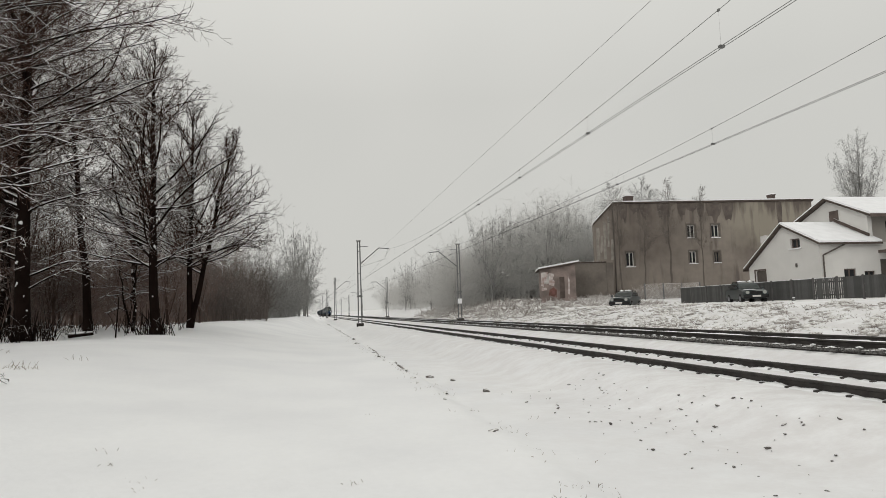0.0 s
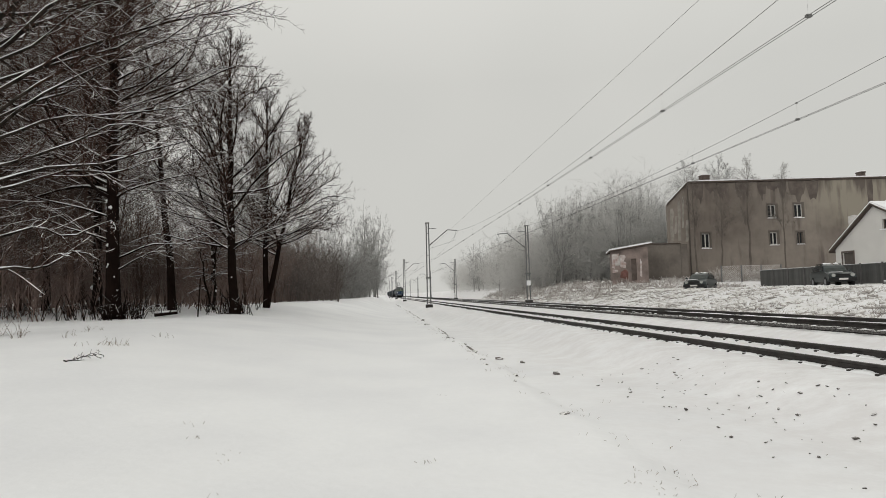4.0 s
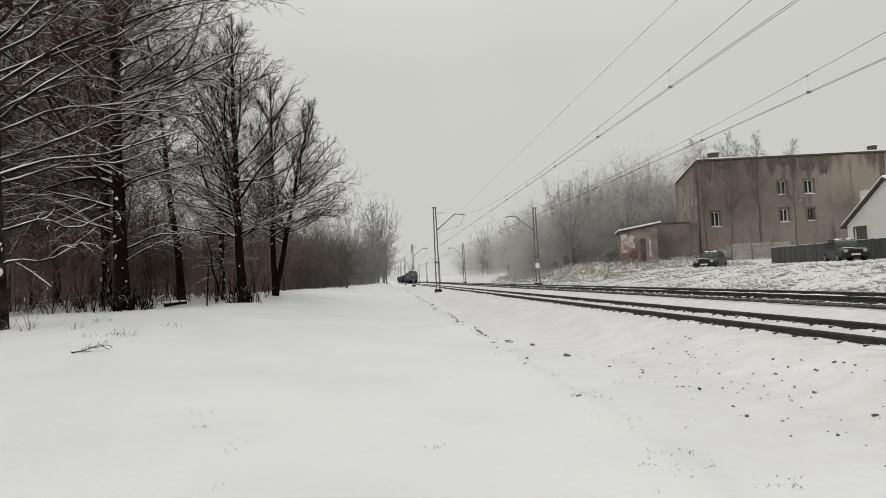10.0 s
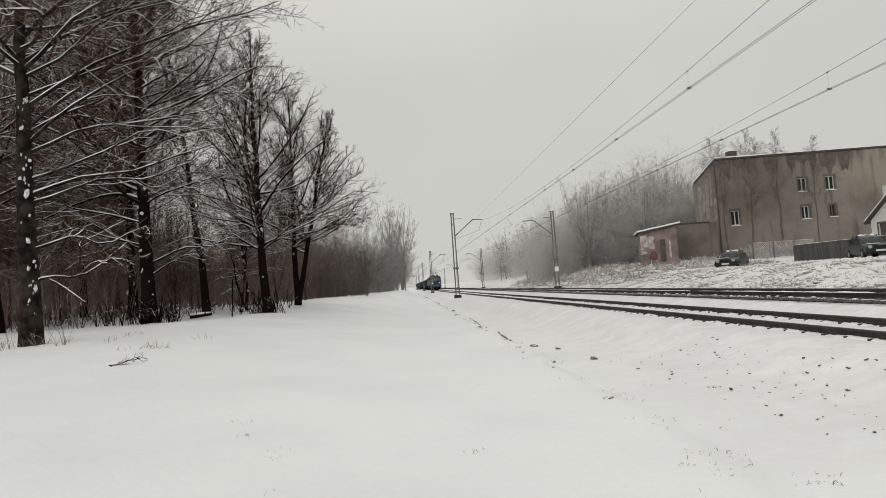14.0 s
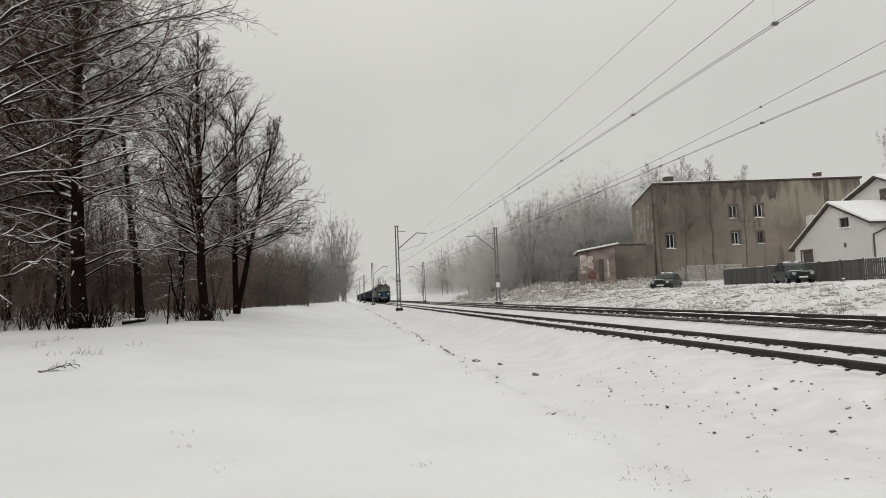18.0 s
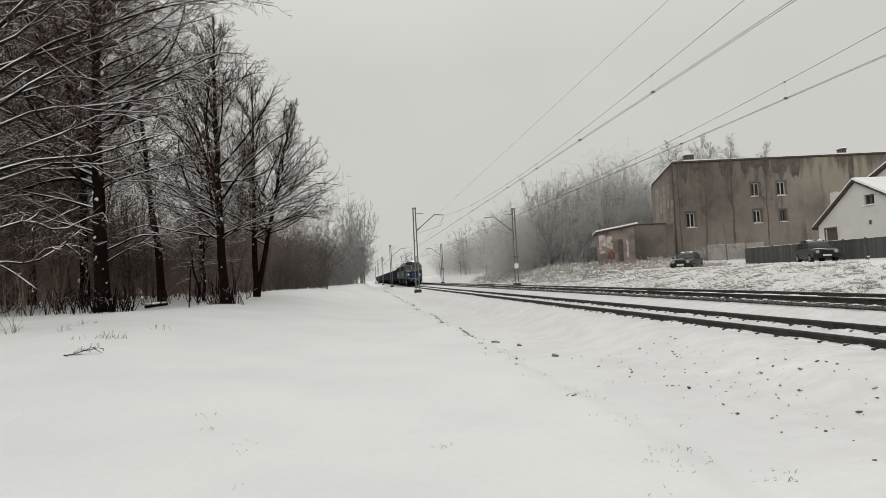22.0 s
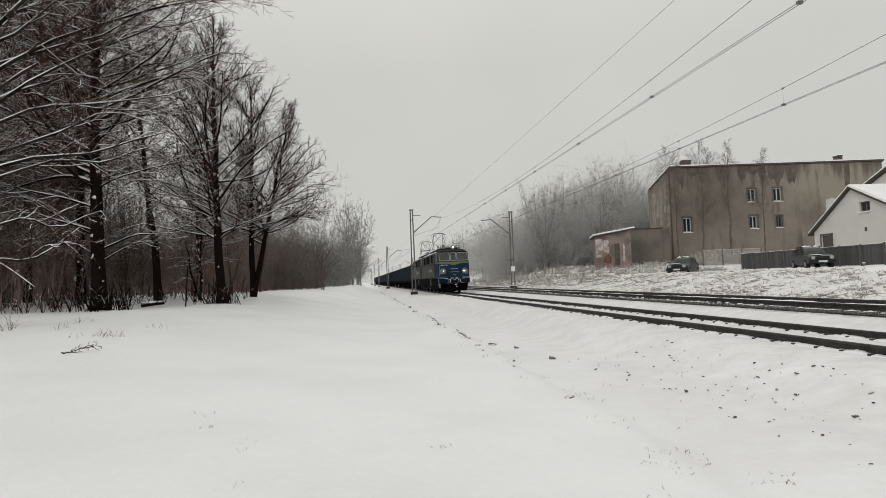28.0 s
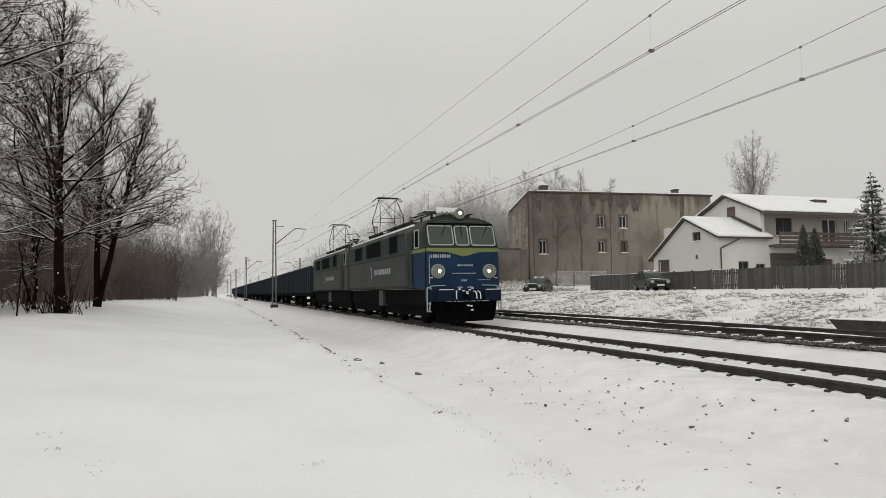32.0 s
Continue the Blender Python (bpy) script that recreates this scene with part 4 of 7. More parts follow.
def make_tenement():
    t = thing("tenement_building", pose(0, 66, 0), "old three-storey building with a stained bare plaster wall", "building")
    L, Rr, base = 29.6, 55.9, 1.0
    wins = [(40.3, 41.25, 8.1, 9.45), (43.2, 44.15, 8.1, 9.5), (40.4, 41.25, 5.3, 6.6), (43.35, 44.05, 5.35, 6.55), (33.05, 33.95, 5.1, 6.6)]
    wall_with_holes("wall", [(L, base), (L, 9.6), (31.8, 11.75), (Rr, 12.1), (Rr, base)], wins, 0, 0.45, "y", PLASTER, t, "bare end wall, grey-brown plaster with damp streaks")
    # the side walls run back at a slant
    for x0, x1, h in ((L, 36.9, 9.4), (Rr - 0.4, 62.0, 12.0)):
        bm = boxed(0, 0.4, 0.45, 13, base, h)
        for v in bm.verts:
            v.co.x += x0 + (x1 - x0) * v.co.y / 13
        part("side_wall", bm, PLASTER, t)
    part("back_wall", boxed(37.3, 62.0, 12.6, 13, base, 9.4), PLASTER, t)
    for name, z0, z1, y0, y1, mat in (("roof", 0.0, 0.17, -0.14, 13.1, ROOFING), ("roof_snow", 0.172, 0.29, -0.11, 13.0, SNOW_LUMP)):
        bm = prism(bmesh.new(), [(29.45, 9.5 + z0), (31.8, 11.78 + z0), (Rr + 0.2, 12.13 + z0), (Rr + 0.2, 12.13 + z1), (31.78, 11.78 + z1), (29.42, 9.5 + z1)], y0, y1, "y")
        for v in bm.verts:
            v.co.x += max(0, v.co.y) * 0.54
        part(name, bm, mat, t, "low roof edged with a thin line of snow" if name == "roof" else "")
    for i, (u0, u1, v0, v1) in enumerate(wins):
        make_window(t, u0, u1, v0, v1, 0.25, "y", bars=1, frame_mat=PLASTER_DARK if i == 3 else None)
        bm = bmesh.new()
        box(bm, u0 - 0.16, u1 + 0.16, -0.06, 0.0, v1 + 0.02, v1 + 0.18, 0.02)
        box(bm, u0 - 0.15, u0 - 0.02, -0.05, 0.0, v0, v1 + 0.02)
        box(bm, u1 + 0.02, u1 + 0.15, -0.05, 0.0, v0, v1 + 0.02)
        part("window_surround", bm, PLASTER_DARK, t, "weathered dark plaster surround")
    for x0, x1, y0, z1 in ((33.75, 34.55, 0.6, 12.62), (51.5, 52.0, 0.8, 12.85)):
        c = part("chimney", boxed(x0, x1, y0, y0 + 0.8, 11.6, z1, 0.02), BRICK, t, "brick chimney with a snow cap")
        part("chimney_cap", boxed(x0 - 0.05, x1 + 0.05, y0 - 0.05, y0 + 0.85, z1, z1 + 0.12, 0.02), BRICK, t)
        part("chimney_snow", boxed(x0 - 0.03, x1 + 0.03, y0 - 0.03, y0 + 0.83, z1 + 0.122, z1 + 0.22, 0.03), SNOW_LUMP, t)
    bm = bmesh.new()
    rod(bm, (31.75, -0.08, 11.7), (31.75, -0.08, 1.6), 0.06)
    part("downpipe", bm, METAL_DARK, t, "dark drainpipe beside the blind strip of wall")
    # a ragged white patch and damp stains under the eaves
    white = material("flaked_whitewash", (0.55, 0.53, 0.51), 0.9, vary=0.2, scale=2, fine=9, bump=0.3)
    part("white_patch", prism(bmesh.new(), [(49.1, 7.0), (49.5, 6.8), (49.65, 7.4), (49.85, 6.9), (50.3, 7.2), (50.4, 8.15), (49.8, 8.25), (49.1, 8.1)], -0.012, 0.0, "y"), white, t, "ragged white patch on the plaster")
    damp = material("damp_plaster_stain", (0.098, 0.082, 0.073), 0.95, vary=0.3, scale=1.2, fine=6, second=(0.15, 0.126, 0.11))
    rng = random.Random(14)
    for x, w, d in ((32.5, 1.0, 2.2), (33.7, 1.3, 1.1), (34.9, 0.9, 2.0), (36.9, 0.8, 1.7), (39.3, 1.0, 1.9), (40.3, 1.3, 1.0), (41.6, 0.9, 1.9), (42.7, 1.9, 2.2), (44.7, 1.3, 2.1), (51.4, 0.7, 3.6)):
        ring = [(x + w * k / 8, 11.72 + 0.0145 * (x - 31.8)) for k in range(9)]
        ring += [(x + w * (8 - k) / 8, 11.6 - d * (0.25 + 0.75 * math.sin(math.pi * (8 - k) / 8) ** 0.7) * rng.uniform(0.55, 1.0)) for k in range(9)]
        part("damp_stain", prism(bmesh.new(), ring, -0.005, 0.0, "y"), damp, t, "ragged damp stain below the eaves")
    for name, bm, mat, label in (("lean_to", boxed(24.9, 29.58, -2.5, 8, base, 5.4), PLASTER_DARK, "low dark lean-to without openings"), ("lean_to_roof", boxed(24.85, 29.58, -2.6, 8.1, 5.41, 5.52, 0.02), ROOFING, "")):
        for v in bm.verts:
            v.co.x += 0.42 * (v.co.y + 2.5) if v.co.x < 27 else 0
        part(name, bm, mat, t, label)
    flake = material("pale_flaking_plaster", (0.31, 0.285, 0.255), 0.95, vary=0.3, scale=1.5, fine=7, bump=0.4)
    for x, w, z0, z1 in ((29.7, 0.35, 5.7, 9.2), (30.15, 0.25, 6.6, 8.4), (30.5, 0.4, 5.9, 9.9), (31.0, 0.22, 7.2, 10.4), (31.3, 0.3, 5.8, 8.0)):
        ring = [(x + rng.uniform(-0.06, 0.06) + 0.03 * k, z0 + (z1 - z0) * k / 6) for k in range(7)]
        ring += [(x + w * rng.uniform(0.6, 1.2) + 0.03 * k, z0 + (z1 - z0) * k / 6) for k in range(6, -1, -1)]
        part("plaster_flake", prism(bmesh.new(), ring, -0.006, 0.0, "y"), flake, t, "pale strip of flaking plaster")
    part("lean_to", boxed(29.6, 30.3, -2.5, -0.02, base, 5.4), PLASTER_DARK, t)
    return t


make_tenement()


def make_hut():
    t = thing("brick_hut", pose(0, 59.5, 0), "small flat-roofed hut with peeling white and pink plaster", "hut")
    pink = material("peeling_pink_plaster", (0.27, 0.215, 0.195), 0.95, vary=0.3, scale=0.9, fine=6, second=(0.16, 0.13, 0.118))
    white = material("flaking_whitewash", (0.60, 0.57, 0.55), 0.9, vary=0.2, scale=2.5, fine=12, bump=0.4, second=(0.34, 0.25, 0.23))
    rust = material("rusty_red_stain", (0.20, 0.10, 0.085), 0.95, vary=0.4, scale=2, fine=9)
    zb = 1.2
    wall_with_holes("wall", [(21.2, zb), (21.2, 4.55), (24.6, 5.05), (24.6, zb)], [(21.4, 22.1, 3.3, 4.2), (23.0, 23.5, 1.9, 3.9)], 0, 0.3, "y", pink, t)
    part("side_wall", boxed(24.3, 24.6, 0.3, 5, zb, 5.05), PLASTER_DARK, t)
    bm = boxed(0, 0.3, 0.3, 5, zb, 4.58)
    for v in bm.verts:
        v.co.x += 21.2 + v.co.y * 0.31
    part("side_wall", bm, pink, t)
    part("back_wall", boxed(23.6, 24.3, 4.7, 5, zb, 4.5), PLASTER_DARK, t)
    for name, z0, z1, mat, label in (("roof", 0.0, 0.13, ROOFING, ""), ("roof_snow", 0.135, 0.27, SNOW_LUMP, "thick slab of snow on the roof")):
        bm = prism(bmesh.new(), [(20.9, 4.52 + z0), (24.9, 5.14 + z0), (24.9, 5.14 + z1), (20.9, 4.52 + z1)], -0.3, 5.2, "y")
        for v in bm.verts:
            v.co.x += max(0, v.co.y) * 0.30 if v.co.x < 23 else 0
        part(name, bm, mat, t, label)
    part("window_board", boxed(21.4, 22.1, 0.1, 0.16, 3.3, 4.2), WINDOW_FRAME, t, "whitewashed boarded window")
    part("door", boxed(23.0, 23.5, 0.1, 0.16, 1.9, 3.9), WOOD_BROWN, t)
    for ring in ([(21.22, 3.1), (21.45, 3.0), (21.55, 3.6), (21.75, 3.2), (21.9, 4.4), (21.22, 4.3)], [(21.98, 3.15), (22.45, 3.05), (22.55, 3.5), (22.3, 3.7), (22.5, 4.0), (22.45, 4.2), (21.98, 4.25)], [(21.22, 2.6), (21.75, 2.7), (21.7, 2.9), (21.25, 2.95)], [(23.8, 2.3), (23.98, 2.2), (24.0, 3.6), (23.85, 3.9)]):
        part("white_patch", prism(bmesh.new(), ring, -0.008, 0.0, "y"), white, t, "remains of white plaster")
    part("rust_patch", prism(bmesh.new(), [(21.9, 2.2), (22.65, 2.0), (22.7, 2.7), (22.4, 2.95), (22.0, 2.7)], -0.007, 0.0, "y"), rust, t, "rusty red stain on the plaster")
    return t


make_hut()


def roof_slab(parent, x0, x1, ya, za, yb, zb, thick=0.16, snow=0.14, name="roof"):
    """A sloping roof plane between (ya, za) and (yb, zb), along x, with a snow blanket on it."""
    part(name, prism(bmesh.new(), [(ya, za), (yb, zb), (yb, zb + thick), (ya, za + thick)], x0, x1, "x"), ROOFING, parent)
    part("roof_snow", prism(bmesh.new(), [(ya, za + thick + 0.002), (yb, zb + thick + 0.002), (yb, zb + thick + snow), (ya, za + thick + snow)], x0 + 0.05, x1 - 0.05, "x"), SNOW_LUMP, parent, "even blanket of snow on the roof")


def make_house():
    t = thing("white_house", pose(0, 0, 0), "white two-storey house with a lower garage wing and snowy roofs", "house")
    zb = 1.0
    # garage wing
    gy = [(42, zb), (42, 5.1), (45.6, 6.75), (50, 3.8), (50, zb)]
    holes = [(43.9, 44.9, 4.95, 5.65), (48.0, 49.2, 1.6, 3.5)]
    wall_with_holes("gable_wall", gy, holes, 36, 36.35, "x", WHITE_WALL, t, "white rendered gable of the wing")
    make_window(t, 43.9, 44.9, 4.95, 5.65, 36.2, "x", bars=1, frame_mat=WOOD_BROWN)
    part("door", boxed(36.12, 36.2, 48.0, 49.2, 1.6, 3.5), METAL_DARK, t, "grey metal door")
    bm = bmesh.new()
    for ya, yb, za, zc in ((47.88, 48.0, 1.6, 3.62), (49.2, 49.32, 1.6, 3.62), (48.0, 49.2, 3.5, 3.62)):
        box(bm, 35.97, 36.0, ya, yb, za, zc)
    part("door_frame", bm, WOOD_BROWN, t)
    part("wall_vent", boxed(35.95, 36.0, 44.3, 44.5, 3.5, 3.8, 0.02), METAL_DARK, t)
    front = [(36.35, zb), (36.35, 5.1), (44.0, 5.1), (44.0, zb)]
    wh = [(37.9, 38.9, 2.2, 3.2), (39.6, 40.5, 2.4, 3.0), (41.0, 43.8, 1.3, 3.85)]
    wall_with_holes("front_wall", front, wh, 42, 42.3, "y", WHITE_WALL, t)
    make_window(t, 37.9, 38.9, 2.2, 3.2, 42.15, "y", bars=1, frame_mat=WOOD_BROWN)
    make_window(t, 39.6, 40.5, 2.4, 3.0, 42.15, "y", bars=1, frame_mat=WOOD_BROWN)
    g = part("garage_door", boxed(41.0, 43.8, 42.16, 42.24, 1.3, 3.85), METAL_DARK, t, "dark brown garage door")
    for i in range(5):
        part("door_panel", boxed(41.05, 43.75, 42.13, 42.158, 1.36 + i * 0.5, 1.81 + i * 0.5, 0.01), METAL_DARK, g)
    roof_slab(t, 35.7, 41.0, 41.6, 4.93, 45.6, 6.76)
    roof_slab(t, 35.7, 41.0, 45.6, 6.76, 50.4, 3.55)
    bm = bmesh.new()
    rod(bm, (37.9, 41.75, 4.95), (36.2, 41.9, 4.2), 0.055)
    rod(bm, (36.2, 41.9, 4.2), (36.2, 41.9, 1.2), 0.055)
    part("downpipe", bm, METAL_DARK, t, "bent brown drainpipe on the corner")
    # main house
    part("gable_wall", prism(bmesh.new(), [(42.3, zb), (42.3, 7.1), (46, 8.8), (50, 7.1), (50, zb)], 40.5, 40.85, "x"), WHITE_WALL, t)
    part("gable_window", boxed(40.44, 40.5, 45.0, 45.9, 7.1, 7.9, 0.02), WOOD_BROWN, t, "small brown gable window")
    out = [(40.85, 4.4), (40.85, 7.1), (57, 7.1), (57, 4.4)]
    uh = [(42.7, 44.4, 5.35, 6.8), (47.6, 49.2, 4.9, 6.8), (50.0, 50.6, 4.9, 6.8), (51.4, 53.0, 5.3, 6.8)]
    wall_with_holes("upper_wall", out, uh, 43.0, 43.3, "y", CREAM_WALL, t, "cream rendered upper storey behind the balcony")
    for u0, u1, v0, v1 in uh:
        make_window(t, u0, u1, v0, v1, 43.15, "y", bars=1, frame_mat=WINDOW_FRAME if u0 > 46 else WOOD_BROWN)
    wall_with_holes("lower_wall", [(44.0, zb), (44.0, 4.4), (57, 4.4), (57, zb)], [(46.4, 47.5, 1.3, 3.4)], 42, 42.3, "y", WHITE_WALL, t)
    part("door", boxed(46.4, 47.5, 42.15, 42.22, 1.3, 3.4), WOOD_BROWN, t, "brown entrance door")
    part("back_wall", boxed(36.35, 57, 49.7, 50, zb, 3.6), WHITE_WALL, t)
    part("end_wall", boxed(56.7, 57, 42.3, 49.7, zb, 7.1), WHITE_WALL, t)
    roof_slab(t, 40.1, 57.5, 41.6, 6.95, 46.0, 8.82)
    roof_slab(t, 40.1, 57.5, 46.0, 8.82, 50.5, 6.9)
    part("roof_flashing", prism(bmesh.new(), [(42.2, 5.55), (45.4, 7.05), (45.4, 7.3), (42.2, 5.8)], 40.38, 40.49, "x"), ROOFING, t, "dark bare strip where the wing roof meets the wall")
    part("eave_board", boxed(40.1, 57.5, 41.5, 41.6, 6.9, 7.15), WOOD_BROWN, t, "dark brown eaves board")
    part("balcony_slab", boxed(40.9, 57, 40.9, 43.0, 4.3, 4.5), WOOD_BROWN, t)
    for k in range(3):
        part("balcony_rail", boxed(40.9, 57, 40.86, 40.92, 4.55 + k * 0.33, 4.78 + k * 0.33), WOOD_BROWN, t, "brown balcony boards with lines of snow")
    for i in range(9):
        part("balcony_post", boxed(41.0 + i * 1.98, 41.08 + i * 1.98, 40.93, 41.0, 4.5, 5.5), WOOD_BROWN, t)
    bm = bmesh.new()
    rod(bm, (49.9, 41.2, 4.3), (49.9, 41.2, 1.1), 0.05)
    part("downpipe", bm, METAL_DARK, t)
    part("roof_hatch", boxed(48.2, 49.6, 44.2, 45.0, 8.2, 8.62, 0.03), ROOFING, t, "dark hatch standing out of the snow")
    return t


make_house()


def make_far_house():
    t = thing("far_house", pose(84, 66, 1.95), "house behind the spruce with a snowy hipped roof and chimney", "house")
    part("wall", boxed(0, 16, 0, 9, 0, 7.6), CREAM_WALL, t)
    bm = bmesh.new()
    v = [bm.verts.new(c) for c in ((-0.8, -0.8, 7.5), (16.8, -0.8, 7.5), (16.8, 9.8, 7.5), (-0.8, 9.8, 7.5), (5, 4.5, 10.2), (11, 4.5, 10.2))]
    for f in ((0, 1, 5, 4), (1, 2, 5), (2, 3, 4, 5), (3, 0, 4), (3, 2, 1, 0)):
        bm.faces.new([v[i] for i in f])
    part("roof", bm, ROOFING, t, "snow-covered hipped roof")
    part("chimney", boxed(7, 7.9, 4, 4.9, 9.4, 11.4, 0.02), BRICK, t)


make_far_house()


def make_fence():
    t = thing("board_fence", pose(32.0, 0, 0), "long dark board fence along the street", "fence")
    rng = random.Random(6)
    me = bpy.data.meshes.new("board")
    bm = boxed(-0.045, -0.02, -0.078, 0.078, 0.05, 1.36, 0.004)
    bm.to_mesh(me)
    bm.free()
    me.materials.append(FENCE)
    slim_board = bpy.data.meshes.new("board")
    bm = boxed(-0.045, -0.02, -0.05, 0.05, 0.05, 1.36, 0.004)
    bm.to_mesh(slim_board)
    bm.free()
    slim_board.materials.append(FENCE)
    rail = bpy.data.meshes.new("rail")
    bm = boxed(-0.02, 0.03, -0.95, 0.95, -0.05, 0.05)
    bm.to_mesh(rail)
    bm.free()
    rail.materials.append(FENCE)
    post = bpy.data.meshes.new("post")
    bm = boxed(-0.05, 0.05, -0.05, 0.05, -0.3, 1.42, 0.01)
    bm.to_mesh(post)
    bm.free()
    post.materials.append(material("grey_fence_post", (0.10, 0.096, 0.094), 0.8, vary=0.2, scale=2, fine=20, snow=0.9, snow_from=0.7))
    ledge = bpy.data.meshes.new("snow_ledge")
    bm = boxed(-0.05, -0.012, -0.94, 0.94, 1.357, 1.385, 0.008)
    bm.to_mesh(ledge)
    bm.free()
    ledge.materials.append(SNOW_LUMP)
    y = 18.0
    while y < 54:
        z = float(ground_z(32, y)) + 0.02
        p = new("post", post)
        p.parent, p.location = t, (-0.06, y, z)
        if y > 35:
            o = new("snow_ledge", ledge)
            o.parent, o.location = t, (0, y + 1.0, z)
        for dz in (0.3, 1.1):
            o = new("rail", rail)
            o.parent, o.location = t, (0, y + 1.0, z + dz)
        for k in range(11):
            o = new("board", slim_board if (35.5 < y + k * 0.168 < 38 or 31 < y + k * 0.168 < 32.6 or 27.5 < y + k * 0.168 < 28.4) and rng.random() < 0.7 else me)
            o.parent, o.location = t, (0, y + 0.16 + k * 0.168, z + rng.uniform(-0.008, 0.006))
        y += 2.0
    return t


make_fence()


# ---- the train ----
NAVY = material("navy_blue_paint", (0.008, 0.028, 0.072), 0.5, vary=0.3, scale=1.2, fine=9, bump=0.05, spec=0.15)
GREY_SIDE = material("grimy_grey_paint", (0.043, 0.048, 0.048), 0.5, vary=0.3, scale=0.8, fine=7, bump=0.05, second=(0.033, 0.032, 0.028), spec=0.2)
BAND_GREY = material("slate_band_paint", (0.040, 0.050, 0.053), 0.55, vary=0.25, scale=1.2, fine=9, bump=0.05, spec=0.2)
CAB_GREY = material("dark_cab_grey", (0.030, 0.035, 0.035), 0.6, vary=0.25, scale=1, fine=9, bump=0.05, spec=0.12)
LIME = material("lime_green_stripe", (0.165, 0.195, 0.060), 0.5, vary=0.2, scale=2, fine=12, bump=0.03)
PALE_TRIM = material("pale_window_rubber", (0.36, 0.37, 0.35), 0.6, vary=0.15, scale=3, fine=20, bump=0.03)
BLACK = material("black_running_gear", (0.006, 0.006, 0.007), 0.95, vary=0.4, scale=3, fine=16, bump=0.3, spec=0.05)
ROOF_SNOW = material("snow_dusted_roof", (0.035, 0.035, 0.035), 0.8, vary=0.3, scale=1.5, fine=5, bump=0.1, snow=0.6, snow_from=0.82)
CHROME = material("headlamp_rim", (0.30, 0.32, 0.22), 0.4, 0.3, vary=0.15, scale=4, fine=30, bump=0.02)
WHITE_MARK = material("white_lettering", (0.34, 0.36, 0.38), 0.6, vary=0.15, scale=4, fine=30, bump=0.0)
BUFFER_BLUE = material("dark_blue_buffer", (0.006, 0.014, 0.030), 0.6, vary=0.3, scale=3, fine=20, bump=0.05, spec=0.1)
LAMP = glow("lit_headlamp", (1.0, 0.98, 0.92), 40.0)
CAB_GLASS = material("cab_windscreen_glass", (0.045, 0.050, 0.050), 0.12, vary=0.2, scale=1, fine=6, bump=0.0, spec=0.5)
LENS = material("pale_lamp_lens", (0.13, 0.15, 0.13), 0.25, vary=0.25, scale=6, fine=40, bump=0.1, spec=0.5)
TAIL_LENS = material("red_tail_lens", (0.10, 0.01, 0.01), 0.3, vary=0.1)
REFLECTOR = material("dull_lamp_glass", (0.10, 0.11, 0.085), 0.35, 0.2, vary=0.2, scale=6, fine=30, bump=0.05)
WAGON = material("dark_blue_wagon_steel", (0.027, 0.041, 0.056), 0.8, vary=0.35, scale=0.5, fine=6, bump=0.15, second=(0.036, 0.038, 0.040), spec=0.12)
COAL = material("coal_load", (0.03, 0.03, 0.032), 0.9, vary=0.5, scale=3, fine=10, bump=1.0, dist=0.1, snow=0.8, snow_from=0.7)


def wheelset(parent, y, r=0.62):
    bm = bmesh.new()
    rod(bm, (-0.9, 0, 0), (0.9, 0, 0), 0.09, n=10)
    for s in (-1, 1):
        rod(bm, (s * 0.68, 0, 0), (s * 0.82, 0, 0), r, n=24)
        rod(bm, (s * 0.65, 0, 0), (s * 0.68, 0, 0), r + 0.03, n=24)
        rod(bm, (s * 0.82, 0, 0), (s * 0.84, 0, 0), r * 0.8, r * 0.3, n=16)
    w = part("wheelset", bm, BLACK, parent, "dark steel wheelset")
    w.location = (0, y, r)
    return w


def body_ring(y, half, z0, z1, crown):
    """Cross section of a loco body at y: straight sides, rounded shoulders."""
    pts = [(-half, z0), (-half, z1 - 0.35)]
    for i in range(1, 8):
        a = i / 8 * math.pi
        pts.append((-half * (abs(math.cos(a)) ** 0.55) * (1 if math.cos(a) > 0 else -1), z1 - 0.35 + (0.35 + crown) * math.sin(a) ** 0.8))
    pts += [(half, z1 - 0.35), (half, z0)]
    return [(x, y, z) for x, z in pts]


def loft(bm, rings, caps=True):
    vs = [[bm.verts.new(p) for p in r] for r in rings]
    for a, b in zip(vs[:-1], vs[1:]):
        for i in range(len(a)):
            j = (i + 1) % len(a)
            bm.faces.new((a[i], a[j], b[j], b[i]))
    if caps:
        bm.faces.new(vs[0][::-1])
        bm.faces.new(vs[-1])
    return bm


def bars_text(parent, x0, x1, z0, z1, n, y, mat, seed, axis="y", name="lettering"):
    """A line of writing as plain bars."""
    rng = random.Random(seed)
    u = x0
    step = (x1 - x0) / n
    for i in range(n):
        bm = bmesh.new()
        w = step * rng.uniform(0.5, 0.8)
        if axis == "y":
            box(bm, u, u + w, y - 0.006, y, z0, z1)
        else:
            box(bm, y - 0.006, y, u, u + w, z0, z1)
        part(name, bm, mat, parent)
        u += step


